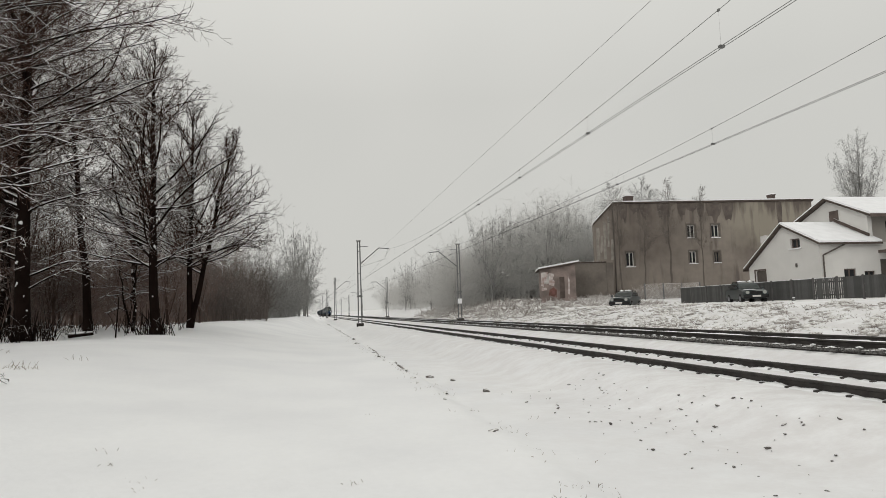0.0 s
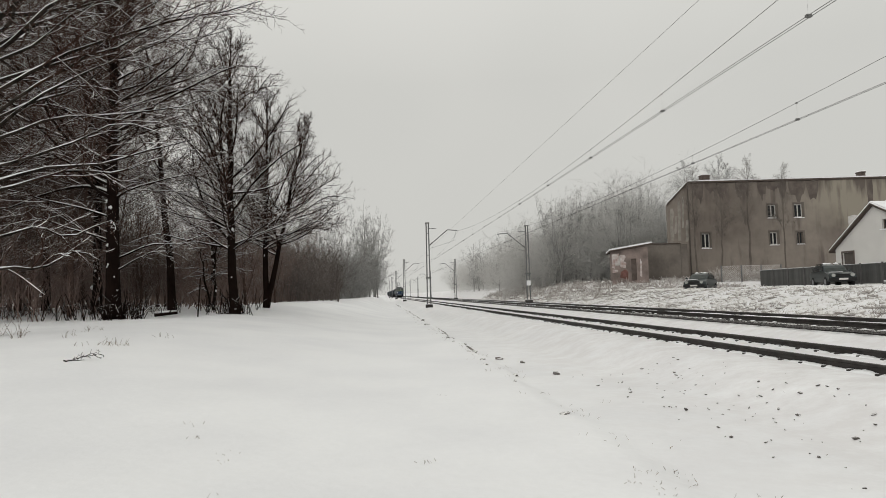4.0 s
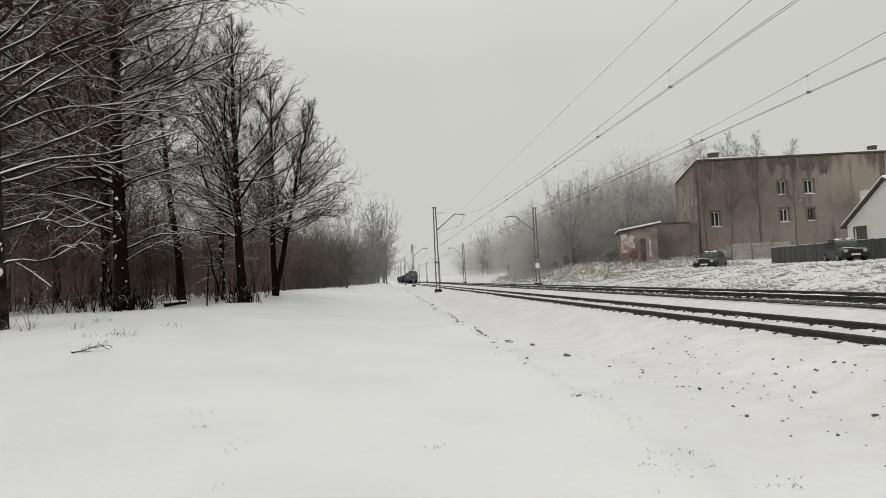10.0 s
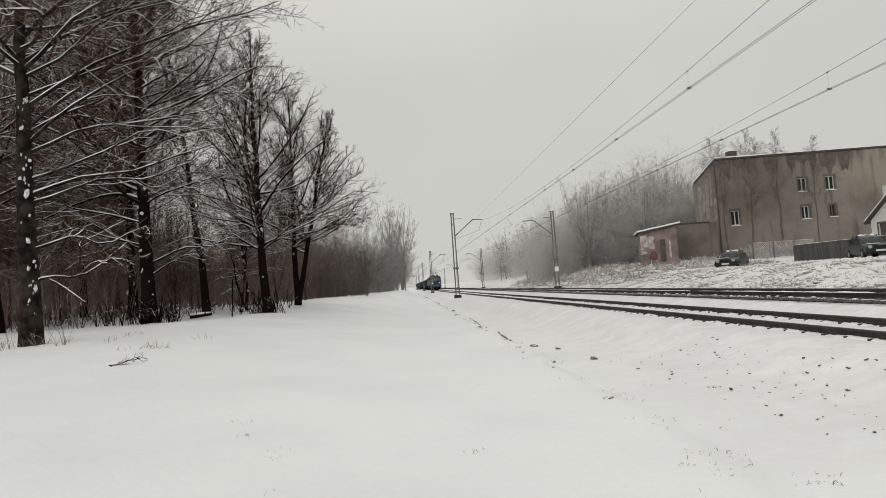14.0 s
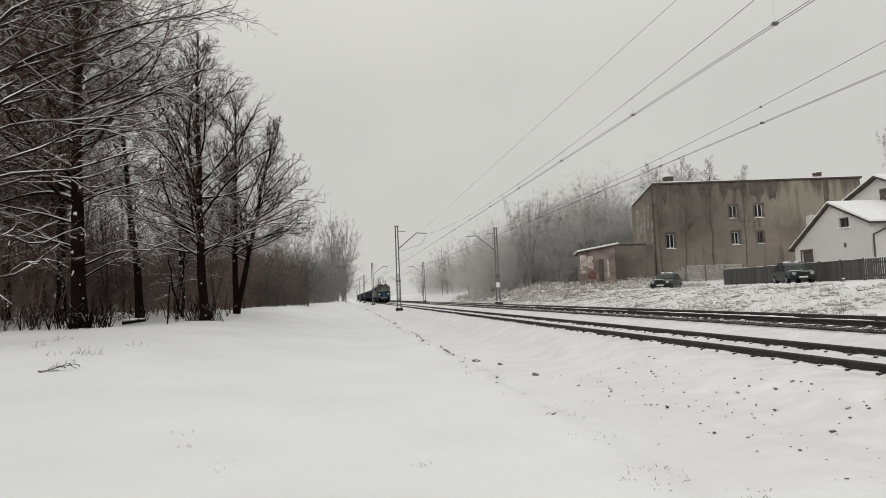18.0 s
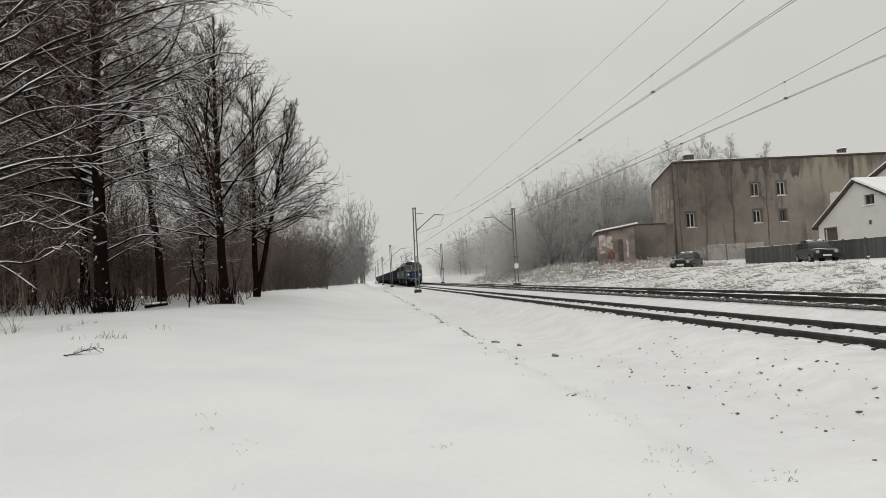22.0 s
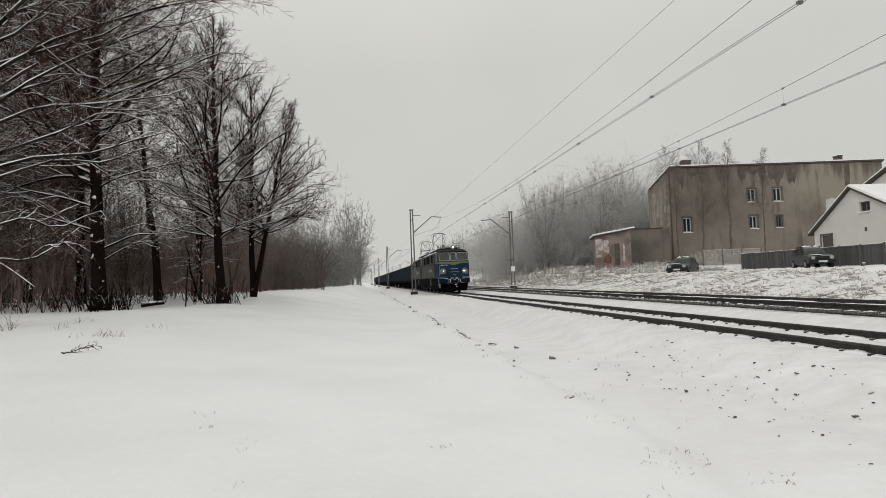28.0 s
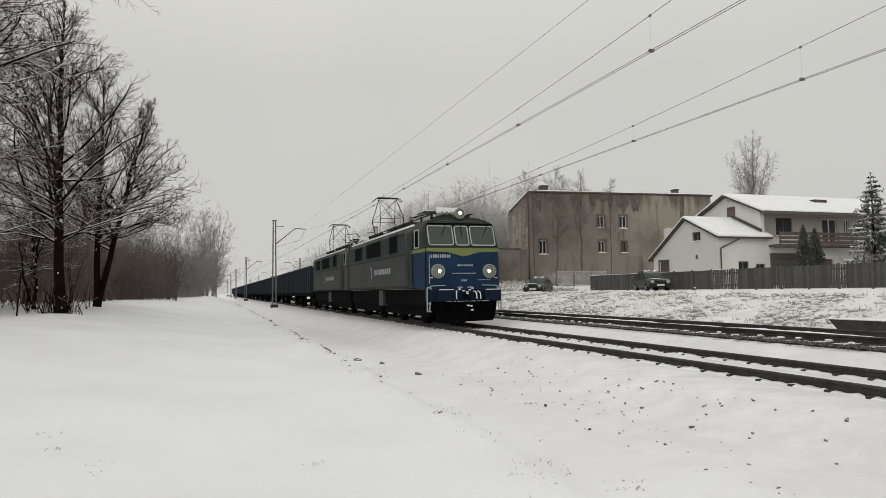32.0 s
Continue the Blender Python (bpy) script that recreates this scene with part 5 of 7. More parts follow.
def make_loco_section(name, label, cab):
    """One half of the twin locomotive, nose towards -y at y = 0; half width 1.5."""
    t = thing(name, pose(TRACK_1, 0, 0), label, "locomotive", "train")
    H, Z0, Z1, L = 1.49, 1.36, 3.74, 14.25
    rings = [body_ring(0.10, H - 0.10, Z0, Z1 - 0.06, 0.14), body_ring(0.28, H, Z0, Z1, 0.22), body_ring(1.7, H, Z0, Z1, 0.22), body_ring(L - 0.1, H, Z0, Z1, 0.22), body_ring(L, H - 0.06, Z0, Z1 - 0.04, 0.18)]
    part("body", loft(bmesh.new(), rings), GREY_SIDE, t, "grimy grey body shell")
    # roof skin
    rr = []
    for y in (0.32, 1.7, L - 0.15):
        rr.append([(x, yy, z + 0.012) for x, yy, z in body_ring(y, H - 0.02, Z1 - 0.3, Z1 + 0.01, 0.22)][1:-1] + [(H - 0.3, y, Z1 - 0.2), (-H + 0.3, y, Z1 - 0.2)])
    part("roof", loft(bmesh.new(), rr), ROOF_SNOW, t, "roof dusted with snow")
    if cab:
        # front: navy lower face, lime stripe, dark window band with three panes
        def face(z0, z1, half0, half1, proud, mat, nm, lab=""):
            bm = bmesh.new()
            prism(bm, [(-half0, z0), (half0, z0), (half1, z1), (-half1, z1)], 0.02 - proud, 0.16, "y")
            return part(nm, bm, mat, t, lab)
        face(1.30, 2.64, 1.42, 1.42, 0.02, NAVY, "nose_panel", "navy blue front panel")
        for s in (-1, 1):
            part("cab_side", boxed(s * 1.5 - 0.006, s * 1.5 + 0.006, 0.16, 1.35, Z0, 2.64), NAVY, t, "navy blue cab side")
            bm = bmesh.new()
            for k in range(6):
                a0, a1 = math.radians(15 * k), math.radians(15 * (k + 1))
                q = [(s * (1.42 + 0.078 * math.sin(w)), 0.078 - 0.078 * math.cos(w)) for w in (a0, a1)]
                vs = [bm.verts.new((x, y, z)) for z in (1.30, 2.64) for x, y in q] + [bm.verts.new((s * 1.42, 0.078, z)) for z in (1.30, 2.64)]
                for f in ((0, 1, 3, 2), (0, 1, 4), (2, 3, 5), (0, 2, 5, 4), (1, 3, 5, 4)):
                    bm.faces.new([vs[i] for i in f])
            part("corner_post", bm, NAVY, t, "rounded navy corner of the nose")
        bm = bmesh.new()
        prism(bm, [(-1.47, 2.66), (-0.62, 2.63), (-0.2, 2.52), (0.0, 2.48), (0.2, 2.52), (0.62, 2.63), (1.47, 2.66), (1.47, 2.78), (-1.47, 2.78)], -0.03, 0.15, "y")
        part("lime_stripe", bm, LIME, t, "lime green stripe dipping to a point")
        for s in (-1, 1):
            part("side_stripe", boxed(s * 1.5 - 0.012, s * 1.5 + 0.012, 0.14, 1.7, 2.65, 2.78), LIME, t)
        bm = bmesh.new()
        prism(bm, [(-1.46, 2.785), (1.46, 2.785), (1.45, 3.58), (1.36, 3.73), (1.10, 3.86), (0.6, 3.95), (-0.6, 3.95), (-1.10, 3.86), (-1.36, 3.73), (-1.45, 3.58)], 0.0, 0.3, "y")
        for v in bm.verts:
            if v.co.y < 0.1 and v.co.z > 3.5:
                v.co.y += 0.45 * (v.co.z - 3.5)
        part("window_band", bm, CAB_GREY, t, "dark grey cab front around the windows")
        for x0, x1 in ((-1.39, -0.35), (-0.29, 0.29), (0.35, 1.39)):
            ring, inner = [], []
            for (cx, cz, a0) in ((x1, 3.63, 0), (x0, 3.63, 90), (x0, 2.88, 180), (x1, 2.88, 270)):
                for k in range(4):
                    w = math.radians(a0 + 30 * k)
                    for out, rr in ((ring, 0.10), (inner, 0.058)):
                        hx = cx + (-0.10 if cx == x1 else 0.10)
                        hz = cz + (-0.10 if cz > 3 else 0.10)
                        out.append((hx + rr * math.cos(w), hz + rr * math.sin(w)))
            bm = bmesh.new()
            lo = [[bm.verts.new((x, y, z)) for x, z in r] for r in (ring, inner) for y in (-0.03, 0.0)]
            for i in range(16):
                j = (i + 1) % 16
                bm.faces.new((lo[0][i], lo[0][j], lo[2][j], lo[2][i]))
                bm.faces.new((lo[0][i], lo[0][j], lo[1][j], lo[1][i]))
                bm.faces.new((lo[2][i], lo[2][j], lo[3][j], lo[3][i]))
            f = part("windscreen", bm, PALE_TRIM, t, "windscreen with a rounded pale frame")
            part("pane", prism(bmesh.new(), inner, -0.012, 0.0, "y"), CAB_GLASS, f, "grey reflecting glass")
            bm = bmesh.new()
            rod(bm, (x1 - 0.30, -0.035, 3.57), ((x0 + x1) / 2 + 0.02, -0.035, 3.24), 0.010, n=6)
            rod(bm, (x1 - 0.30, -0.05, 3.64), (x1 - 0.30, -0.02, 3.56), 0.016, n=6)
            part("wiper", bm, BLACK, f)
        for s in (-1, 1):
            x = s * 0.99
            bm = bmesh.new()
            rod(bm, (x, 0.0, 1.95), (x, -0.09, 1.95), 0.265, 0.25, n=32)
            hl = part("headlight", bm, CHROME, t, "round headlight in a pale rim")
            bm = bmesh.new()
            bmesh.ops.create_cone(bm, cap_ends=False, segments=28, radius1=0.215, radius2=0.06, depth=0.09, matrix=Matrix.Translation((x, -0.05, 1.95)) @ Matrix.Rotation(math.radians(-90), 4, "X"))
            part("reflector", bm, REFLECTOR, hl)
            bm = bmesh.new()
            rod(bm, (x, -0.088, 1.95), (x, -0.10, 1.95), 0.225, 0.20, n=28)
            part("lens", bm, LENS, hl, "ribbed pale lens")
            for k in range(5):
                part("lens_rib", boxed(x - 0.15 + 0.07 * k, x - 0.135 + 0.07 * k, -0.106, -0.099, 1.95 - 0.19 + 0.03 * abs(k - 2), 1.95 + 0.19 - 0.03 * abs(k - 2)), CHROME, hl)
            bm = bmesh.new()
            rod(bm, (x - 0.04 * s, -0.105, 1.95), (x - 0.04 * s, -0.118, 1.95), 0.05, 0.04, n=18)
            part("lamp", bm, LAMP, hl, "lit lamp")
        bm = bmesh.new()
        rod(bm, (0.02, 0.55, 4.08), (0.02, 0.06, 4.10), 0.15, 0.20, n=28)
        hl = part("roof_headlight", bm, CHROME, t, "round headlight on the roof edge")
        bm = bmesh.new()
        rod(bm, (0.02, 0.062, 4.10), (0.02, 0.045, 4.10), 0.175, 0.16, n=24)
        part("lens", bm, LENS, hl)
        bm = bmesh.new()
        rod(bm, (0.02, 0.044, 4.105), (0.02, 0.03, 4.105), 0.05, 0.04, n=18)
        part("lamp", bm, LAMP, hl, "lit lamp")
        part("headlight_bracket", boxed(-0.14, 0.18, 0.12, 0.5, 3.84, 3.96, 0.02), CAB_GREY, t)
        part("rain_strip", boxed(-1.36, 1.36, -0.02, 0.10, 3.69, 3.72, 0.006), BLACK, t, "dark rain strip over the windscreens")
        for s in (-1, 1):
            bm = bmesh.new()
            rod(bm, (s * 1.28, -0.07, 1.42), (s * 0.72, -0.07, 1.44), 0.018, n=6)
            rod(bm, (s * 1.28, -0.07, 1.42), (s * 1.33, -0.03, 1.34), 0.018, n=6)
            rod(bm, (s * 0.72, -0.07, 1.44), (s * 0.72, 0.0, 1.44), 0.018, n=6)
            part("front_grab_rail", bm, WHITE_MARK, t, "pale bent grab rail")
            bm = bmesh.new()
            rod(bm, (s * 1.24, 0.0, 1.66), (s * 1.24, -0.06, 1.66), 0.045, n=12)
            part("tail_lamp", bm, TAIL_LENS, t, "small unlit tail lamp")
            part("tail_lamp_snow", boxed(s * 1.24 - 0.06, s * 1.24 + 0.06, -0.06, 0.0, 1.705, 1.725, 0.008), SNOW_LUMP, t)
        bars_text(t, -1.34, -0.50, 2.43, 2.55, 9, -0.001, WHITE_MARK, 1)
        bars_text(t, -0.26, 0.40, 2.13, 2.19, 9, -0.001, WHITE_MARK, 2)
        part("hand_rail_front", boxed(-0.45, 0.46, -0.04, -0.015, 1.86, 1.885), WHITE_MARK, t, "pale horizontal hand rail")
        bars_text(t, -0.10, 0.16, 1.58, 1.65, 3, -0.001, WHITE_MARK, 3)
        bars_text(t, 0.58, 1.14, 1.62, 1.65, 6, -0.001, WHITE_MARK, 4)
        part("edge_line", boxed(-1.41, -1.385, -0.006, 0.0, 1.5, 2.55), WHITE_MARK, t, "thin pale edge line")
        # buffer beam, buffers, coupling, hoses, plough
        part("buffer_beam", boxed(-1.40, 1.40, -0.10, 0.3, 0.86, 1.30, 0.03), BUFFER_BLUE, t, "dark blue buffer beam")
        for s in (-1, 1):
            bm = bmesh.new()
            rod(bm, (s * 0.88, -0.10, 1.08), (s * 0.88, -0.34, 1.08), 0.17, 0.15, n=18)
            rod(bm, (s * 0.88, -0.34, 1.08), (s * 0.88, -0.58, 1.08), 0.11, n=16)
            b = part("buffer", bm, BLACK, t, "sprung buffer with a broad plate")
            bm = boxed(s * 0.88 - 0.30, s * 0.88 + 0.30, -0.63, -0.58, 0.90, 1.27, 0.02)
            part("buffer_plate", bm, BUFFER_BLUE, b)
            part("buffer_snow", boxed(s * 0.88 - 0.26, s * 0.88 + 0.27, -0.62, -0.55, 1.27, 1.295, 0.01), SNOW_LUMP, b)
            for q in range(2):
                x = s * (0.33 + 0.15 * q)
                k = np.linspace(0, 1, 9)
                P = np.stack([x + s * 0.06 * np.sin(3.14 * k), -0.11 - 0.16 * np.sin(2.6 * k), 1.22 - 0.42 * k + 0.05 * np.sin(6 * k)], -1)[None]
                hose = quads("brake_hose", [tubes(P, np.full((1, 9), 0.024), 7)], BLACK, t, "black brake hose")
                P2 = P[:, 1:6].copy()
                P2[..., 2] += 0.02
                P2[..., 1] -= 0.012
                quads("hose_snow", [tubes(P2, np.full((1, 5), 0.021), 6)], SNOW_LUMP, hose, "snow caked on the hose")
                bm = bmesh.new()
                rod(bm, (x, -0.08, 1.22), (x, -0.16, 1.22), 0.035, n=10)
                part("cock", bm, WHITE_MARK, hose)
            bm = bmesh.new()
            rod(bm, (s * 1.41, -0.06, 1.36), (s * 1.41, -0.06, 0.52), 0.026, n=6)
            rod(bm, (s * 1.27, -0.06, 1.36), (s * 1.33, -0.06, 0.52), 0.026, n=6)
            for z in (0.52, 0.80, 1.08, 1.36):
                rod(bm, (s * 1.27, -0.06, z), (s * 1.41, -0.06, z), 0.022, n=6)
            part("shunter_step", bm, WHITE_MARK, t, "snowy pale corner step")
            part("step_plate", boxed(s * 1.20, s * 1.44, -0.16, 0.02, 0.46, 0.50, 0.008) if s > 0 else boxed(-1.44, -1.20, -0.16, 0.02, 0.46, 0.50, 0.008), BLACK, t)
            bm = bmesh.new()
            for k in range(3):
                rod(bm, (s * (0.12 + 0.07 * k), -0.10, 1.36 + 0.02 * (k % 2)), (s * (0.12 + 0.07 * k), -0.16, 1.36), 0.028, n=8)
            part("cable_socket", bm, PALE_TRIM if s > 0 else WHITE_MARK, t, "pale cable sockets")
        bm = bmesh.new()
        box(bm, -0.09, 0.09, -0.32, -0.10, 0.98, 1.16, 0.02)
        for k in range(7):
            w = math.radians(-60 + 40 * k)
            rod(bm, (0.0, -0.36 - 0.07 * math.cos(w), 1.05 + 0.09 * math.sin(w)), (0.0, -0.36 - 0.07 * math.cos(w + 0.7), 1.05 + 0.09 * math.sin(w + 0.7)), 0.035, n=7)
        part("draw_hook", bm, BLACK, t, "forged draw hook")
        bm = bmesh.new()
        for s in (-1, 1):
            rod(bm, (s * 0.07, -0.30, 1.02), (s * 0.09, -0.36, 0.70), 0.025, n=7)
            rod(bm, (s * 0.09, -0.36, 0.66), (s * 0.05, -0.37, 0.40), 0.022, n=7)
        rod(bm, (-0.16, -0.36, 0.68), (0.22, -0.36, 0.68), 0.03, n=8)
        rod(bm, (-0.06, -0.37, 0.40), (0.06, -0.37, 0.40), 0.03, n=8)
        part("screw_coupling", bm, BLACK, t, "hanging screw coupling")
        rng = random.Random(21)
        for x, y, z in ((-0.22, -0.14, 1.30), (-0.08, -0.18, 1.24), (0.05, -0.2, 1.2), (0.16, -0.16, 1.27), (0.27, -0.14, 1.33), (0.0, -0.4, 0.72), (0.12, -0.4, 0.70), (0.16, -0.38, 0.56), (-0.02, -0.42, 1.14)):
            bm = bmesh.new()
            bmesh.ops.create_icosphere(bm, subdivisions=2, radius=1)
            a, b = rng.uniform(0, 6), rng.uniform(0, 6)
            for v in bm.verts:
                k = 1 + 0.35 * math.sin(4 * v.co.x + a) * math.cos(3 * v.co.z + b)
                v.co = (x + v.co.x * 0.055 * k, y + v.co.y * 0.035 * k, z + v.co.z * 0.028 * k)
            part("coupling_snow", bm, SNOW_LUMP, t, "clot of snow on the coupling gear", True)
        bm = bmesh.new()
        rings = []
        for z, out, half in ((0.86, 0.02, 1.25), (0.62, 0.06, 1.22), (0.38, 0.16, 1.16), (0.16, 0.30, 1.06)):
            rings.append([(half * u, -0.06 - out * (1.25 - abs(u) ** 1.5), z) for u in (-1, -0.6, -0.25, 0, 0.25, 0.6, 1)])
        vs = [[bm.verts.new(p) for p in r] for r in rings]
        for r0, r1 in zip(vs[:-1], vs[1:]):
            for i in range(6):
                bm.faces.new((r0[i], r0[i + 1], r1[i + 1], r1[i]))
        bmesh.ops.solidify(bm, geom=bm.faces[:], thickness=0.03)
        part("snow_plough", bm, BLACK, t, "black curved plough plate")
        part("plough_snow", boxed(-0.7, 0.9, -0.16, -0.09, 0.86, 0.875, 0.006), SNOW_LUMP, t)
    else:
        part("end_wall", boxed(-1.40, 1.40, -0.02, 0.12, Z0, 3.75), CAB_GREY, t, "dark end wall with a gangway")
        bm = bmesh.new()
        box(bm, -0.5, 0.5, -0.45, 0.0, 1.4, 3.4, 0.05)
        part("gangway", bm, BLACK, t)
    # both long sides
    for s in (-1, 1):
        X = s * 1.497
        for i, (y0, y1, z0, z1, fr) in enumerate(((0.75, 1.25, 2.82, 3.52, True), (3.6, 5.0, 2.78, 3.58, False), (6.5, 9.6, 2.78, 3.55, False), (10.6, 12.4, 2.80, 3.52, False))):
            bm = bmesh.new()
            w = 0.05
            a, b = (X - 0.03, X + 0.004) if s < 0 else (X - 0.004, X + 0.03)
            for q in ((y0, y1, z0, z0 + w), (y0, y1, z1 - w, z1), (y0, y0 + w, z0 + w, z1 - w), (y1 - w, y1, z0 + w, z1 - w)):
                box(bm, a, b, *q)
            f = part("side_window", bm, PALE_TRIM if fr else CAB_GREY, t, "narrow cab window with a pale frame" if fr else "")
            part("pane", boxed(*((X - 0.014, X) if s < 0 else (X, X + 0.012)), y0 + w, y1 - w, z0 + w, z1 - w), BLACK, f, "dark empty pane")
        a, b = (X - 0.012, X) if s < 0 else (X, X + 0.012)
        part("cab_door", boxed(a, b, 1.5, 2.2, 1.4, 3.5, 0.004), CAB_GREY, t, "cab door")
        bm = bmesh.new()
        for y in (1.44, 2.26):
            rod(bm, (X + s * 0.06, y, 1.5), (X + s * 0.06, y, 2.6), 0.016, n=6)
        part("door_rail", bm, BAND_GREY, t)
        if s < 0:
            bm = bmesh.new()
            arc = [(8.75 + r * math.cos(a), 2.08 + 0.95 * r * math.sin(a)) for r, a in [(0.34, math.radians(60 + 20 * k)) for k in range(10)] + [(0.20 + 0.012 * k, math.radians(240 - 20 * k)) for k in range(10)]]
            prism(bm, arc, X - 0.008, X, "x")
            part("emblem", bm, WHITE_MARK, t, "pale swept emblem")
            bars_text(t, 4.9, 8.0, 2.0, 2.24, 9, X - 0.001, WHITE_MARK, 5, "x")
        part("side_sill", boxed(*((X - 0.02, X) if s < 0 else (X, X + 0.02)), 1.72, L - 0.1, Z0, Z0 + 0.1), CAB_GREY, t)
        part("window_strip", boxed(*((X - 0.004, X) if s < 0 else (X, X + 0.004)), 1.72, L - 0.1, 2.745, 3.40), BAND_GREY, t, "slate grey strip along the windows")
        part("side_moulding", boxed(*((X - 0.016, X) if s < 0 else (X, X + 0.016)), 2.4, L - 0.1, 2.66, 2.71), CAB_GREY, t)
        for y in (2.2, 5.6, 9.2, 12.6):
            bm = bmesh.new()
            box(bm, s * 1.0 - 0.06, s * 1.0 + 0.06, y - 0.35, y + 0.35, 0.45, 0.85, 0.03)
            part("axle_box", bm, BLACK, t)
        for y0 in (1.5, 8.6):
            part("bogie_frame", boxed(s * 1.0 - 0.12, s * 1.0 + 0.12, y0 - 0.6, y0 + 5.9, 0.30, 1.1, 0.05), BLACK, t, "black bogie side frame")
        part("sand_box", boxed(s * 1.28 - 0.14, s * 1.28 + 0.14, 6.6, 7.4, 0.62, 1.28, 0.03), GREY_SIDE, t, "grey equipment box under the sill")
    part("underframe", boxed(-1.3, 1.3, 0.2, L - 0.1, 0.7, 1.32), BLACK, t)
    for s in (-1, 1):
        bm = bmesh.new()
        box(bm, s * 1.36 - 0.05, s * 1.36 + 0.05, 1.75, L - 0.3, Z1 - 0.03, Z1 + 0.05, 0.015)
        part("gutter_snow", bm, SNOW_LUMP, t, "line of snow along the roof gutter")
        for y0, y1 in ((2.6, 3.4), (5.2, 6.3), (9.8, 10.4), (12.6, 14.0)):
            bm = bmesh.new()
            for k in range(9):
                z = 2.86 + k * 0.08
                box(bm, s * 1.497 - 0.012, s * 1.497 + 0.012, y0, y1, z, z + 0.035)
            part("louvre", bm, CAB_GREY, t, "dark louvred grille")
    # roof gear
    bm = bmesh.new()
    for s in (-1, 1):
        rod(bm, (s * 0.75, 1.0, 4.16), (s * 0.75, 12.5, 4.16), 0.025, n=6)
    for i in range(9):
        rod(bm, (-0.75, 1.4 + i * 1.35, 3.85), (-0.75, 1.4 + i * 1.35, 4.2), 0.05, n=8)
        rod(bm, (0.75, 1.4 + i * 1.35, 3.85), (0.75, 1.4 + i * 1.35, 4.2), 0.05, n=8)
    part("roof_busbar", bm, CAB_GREY, t, "roof conductors on insulators")
    part("resistor_box", boxed(-0.7, 0.7, 5.0, 8.2, 3.85, 4.24, 0.06), ROOF_SNOW, t, "roof box with snow")
    part("vent", boxed(-0.55, 0.55, 8.6, 10.0, 3.85, 4.16, 0.06), ROOF_SNOW, t)
    part("roof_gear_base", boxed(-0.55, 0.55, 0.75, 1.9, 3.85, 4.10, 0.03), CAB_GREY, t)
    for i in range(6):
        bm = bmesh.new()
        x = -0.45 + 0.18 * i
        rod(bm, (x, 1.0, 4.08), (x, 1.0, 4.20), 0.05, n=8)
        rod(bm, (x, 1.0, 4.20), (x, 1.0, 4.235), 0.065, 0.04, n=8)
        part("roof_insulator", bm, WHITE_MARK, t, "pale snow-capped roof insulator")
        bm = bmesh.new()
        rod(bm, (x, 1.6, 4.08), (x, 1.6, 4.24), 0.045, n=8)
        part("roof_insulator", bm, WHITE_MARK, t, "slim pale roof insulator")
    part("roof_gear_snow", boxed(-0.58, 0.42, 1.3, 1.40, 4.20, 4.42, 0.03), SNOW_LUMP, t, "snow-caked cover plate on the roof")
    bm = bmesh.new()
    rod(bm, (-0.6, 1.6, 4.25), (0.6, 1.6, 4.25), 0.03, n=6)
    rod(bm, (-0.55, 1.6, 4.25), (-0.75, 4.4, 4.33), 0.025, n=6)
    rod(bm, (0.55, 1.6, 4.25), (0.75, 4.4, 4.30), 0.025, n=6)
    rod(bm, (-0.4, 2.2, 4.30), (0.5, 4.2, 4.36), 0.02, n=6)
    part("roof_pipe", bm, CAB_GREY, t, "dark cable runs over the cab roof")
    bm = bmesh.new()
    for x, y, r in ((-0.5, 2.1, 0.11), (0.1, 2.6, 0.14), (0.55, 3.2, 0.10), (-0.2, 3.6, 0.12), (-0.62, 4.3, 0.09)):
        rod(bm, (x, y, 3.85), (x, y, 4.12), r, r * 0.8, n=10)
        rod(bm, (x, y, 4.12), (x, y, 4.15), r * 0.9, r * 0.4, n=10)
    part("roof_drum", bm, ROOF_SNOW, t, "squat roof fittings with snow on top")
    # lowered second collector and a raised diamond pantograph
    for fy in (2.75, 3.15):
        bm = bmesh.new()
        rod(bm, (-0.62, fy, 4.42), (0.62, fy, 4.42), 0.026, n=6)
        for s in (-1, 1):
            rod(bm, (s * 0.62, fy, 4.42), (s * 0.80, fy, 4.33), 0.02, n=6)
        part("lowered_collector", bm, CAB_GREY, t, "contact strip of the lowered pantograph")
        part("collector_snow", boxed(-0.58, 0.58, fy - 0.02, fy + 0.02, 4.44, 4.465, 0.008), SNOW_LUMP, t, "snow along the lowered pantograph")
    for s in (-1, 1):
        bm = bmesh.new()
        rod(bm, (s * 0.5, 2.75, 4.42), (s * 0.62, 4.9, 4.26), 0.02, n=6)
        rod(bm, (s * 0.5, 3.15, 4.42), (s * 0.55, 1.9, 4.18), 0.018, n=6)
        part("folded_arm", bm, CAB_GREY, t, "folded arm of the lowered pantograph")
    py = 11.3
    for s in (-1, 1):
        for d in (-0.95, 0.95):
            bm = bmesh.new()
            rod(bm, (s * 0.55, py + d * 0.55, 4.25), (s * 0.62, py + d * 1.0, 4.95), 0.022, n=6)
            rod(bm, (s * 0.62, py + d * 1.0, 4.95), (s * 0.44, py + d * 0.12, 6.04), 0.020, n=6)
            part("pantograph_arm", bm, CAB_GREY, t, "jointed arm of the raised diamond pantograph")
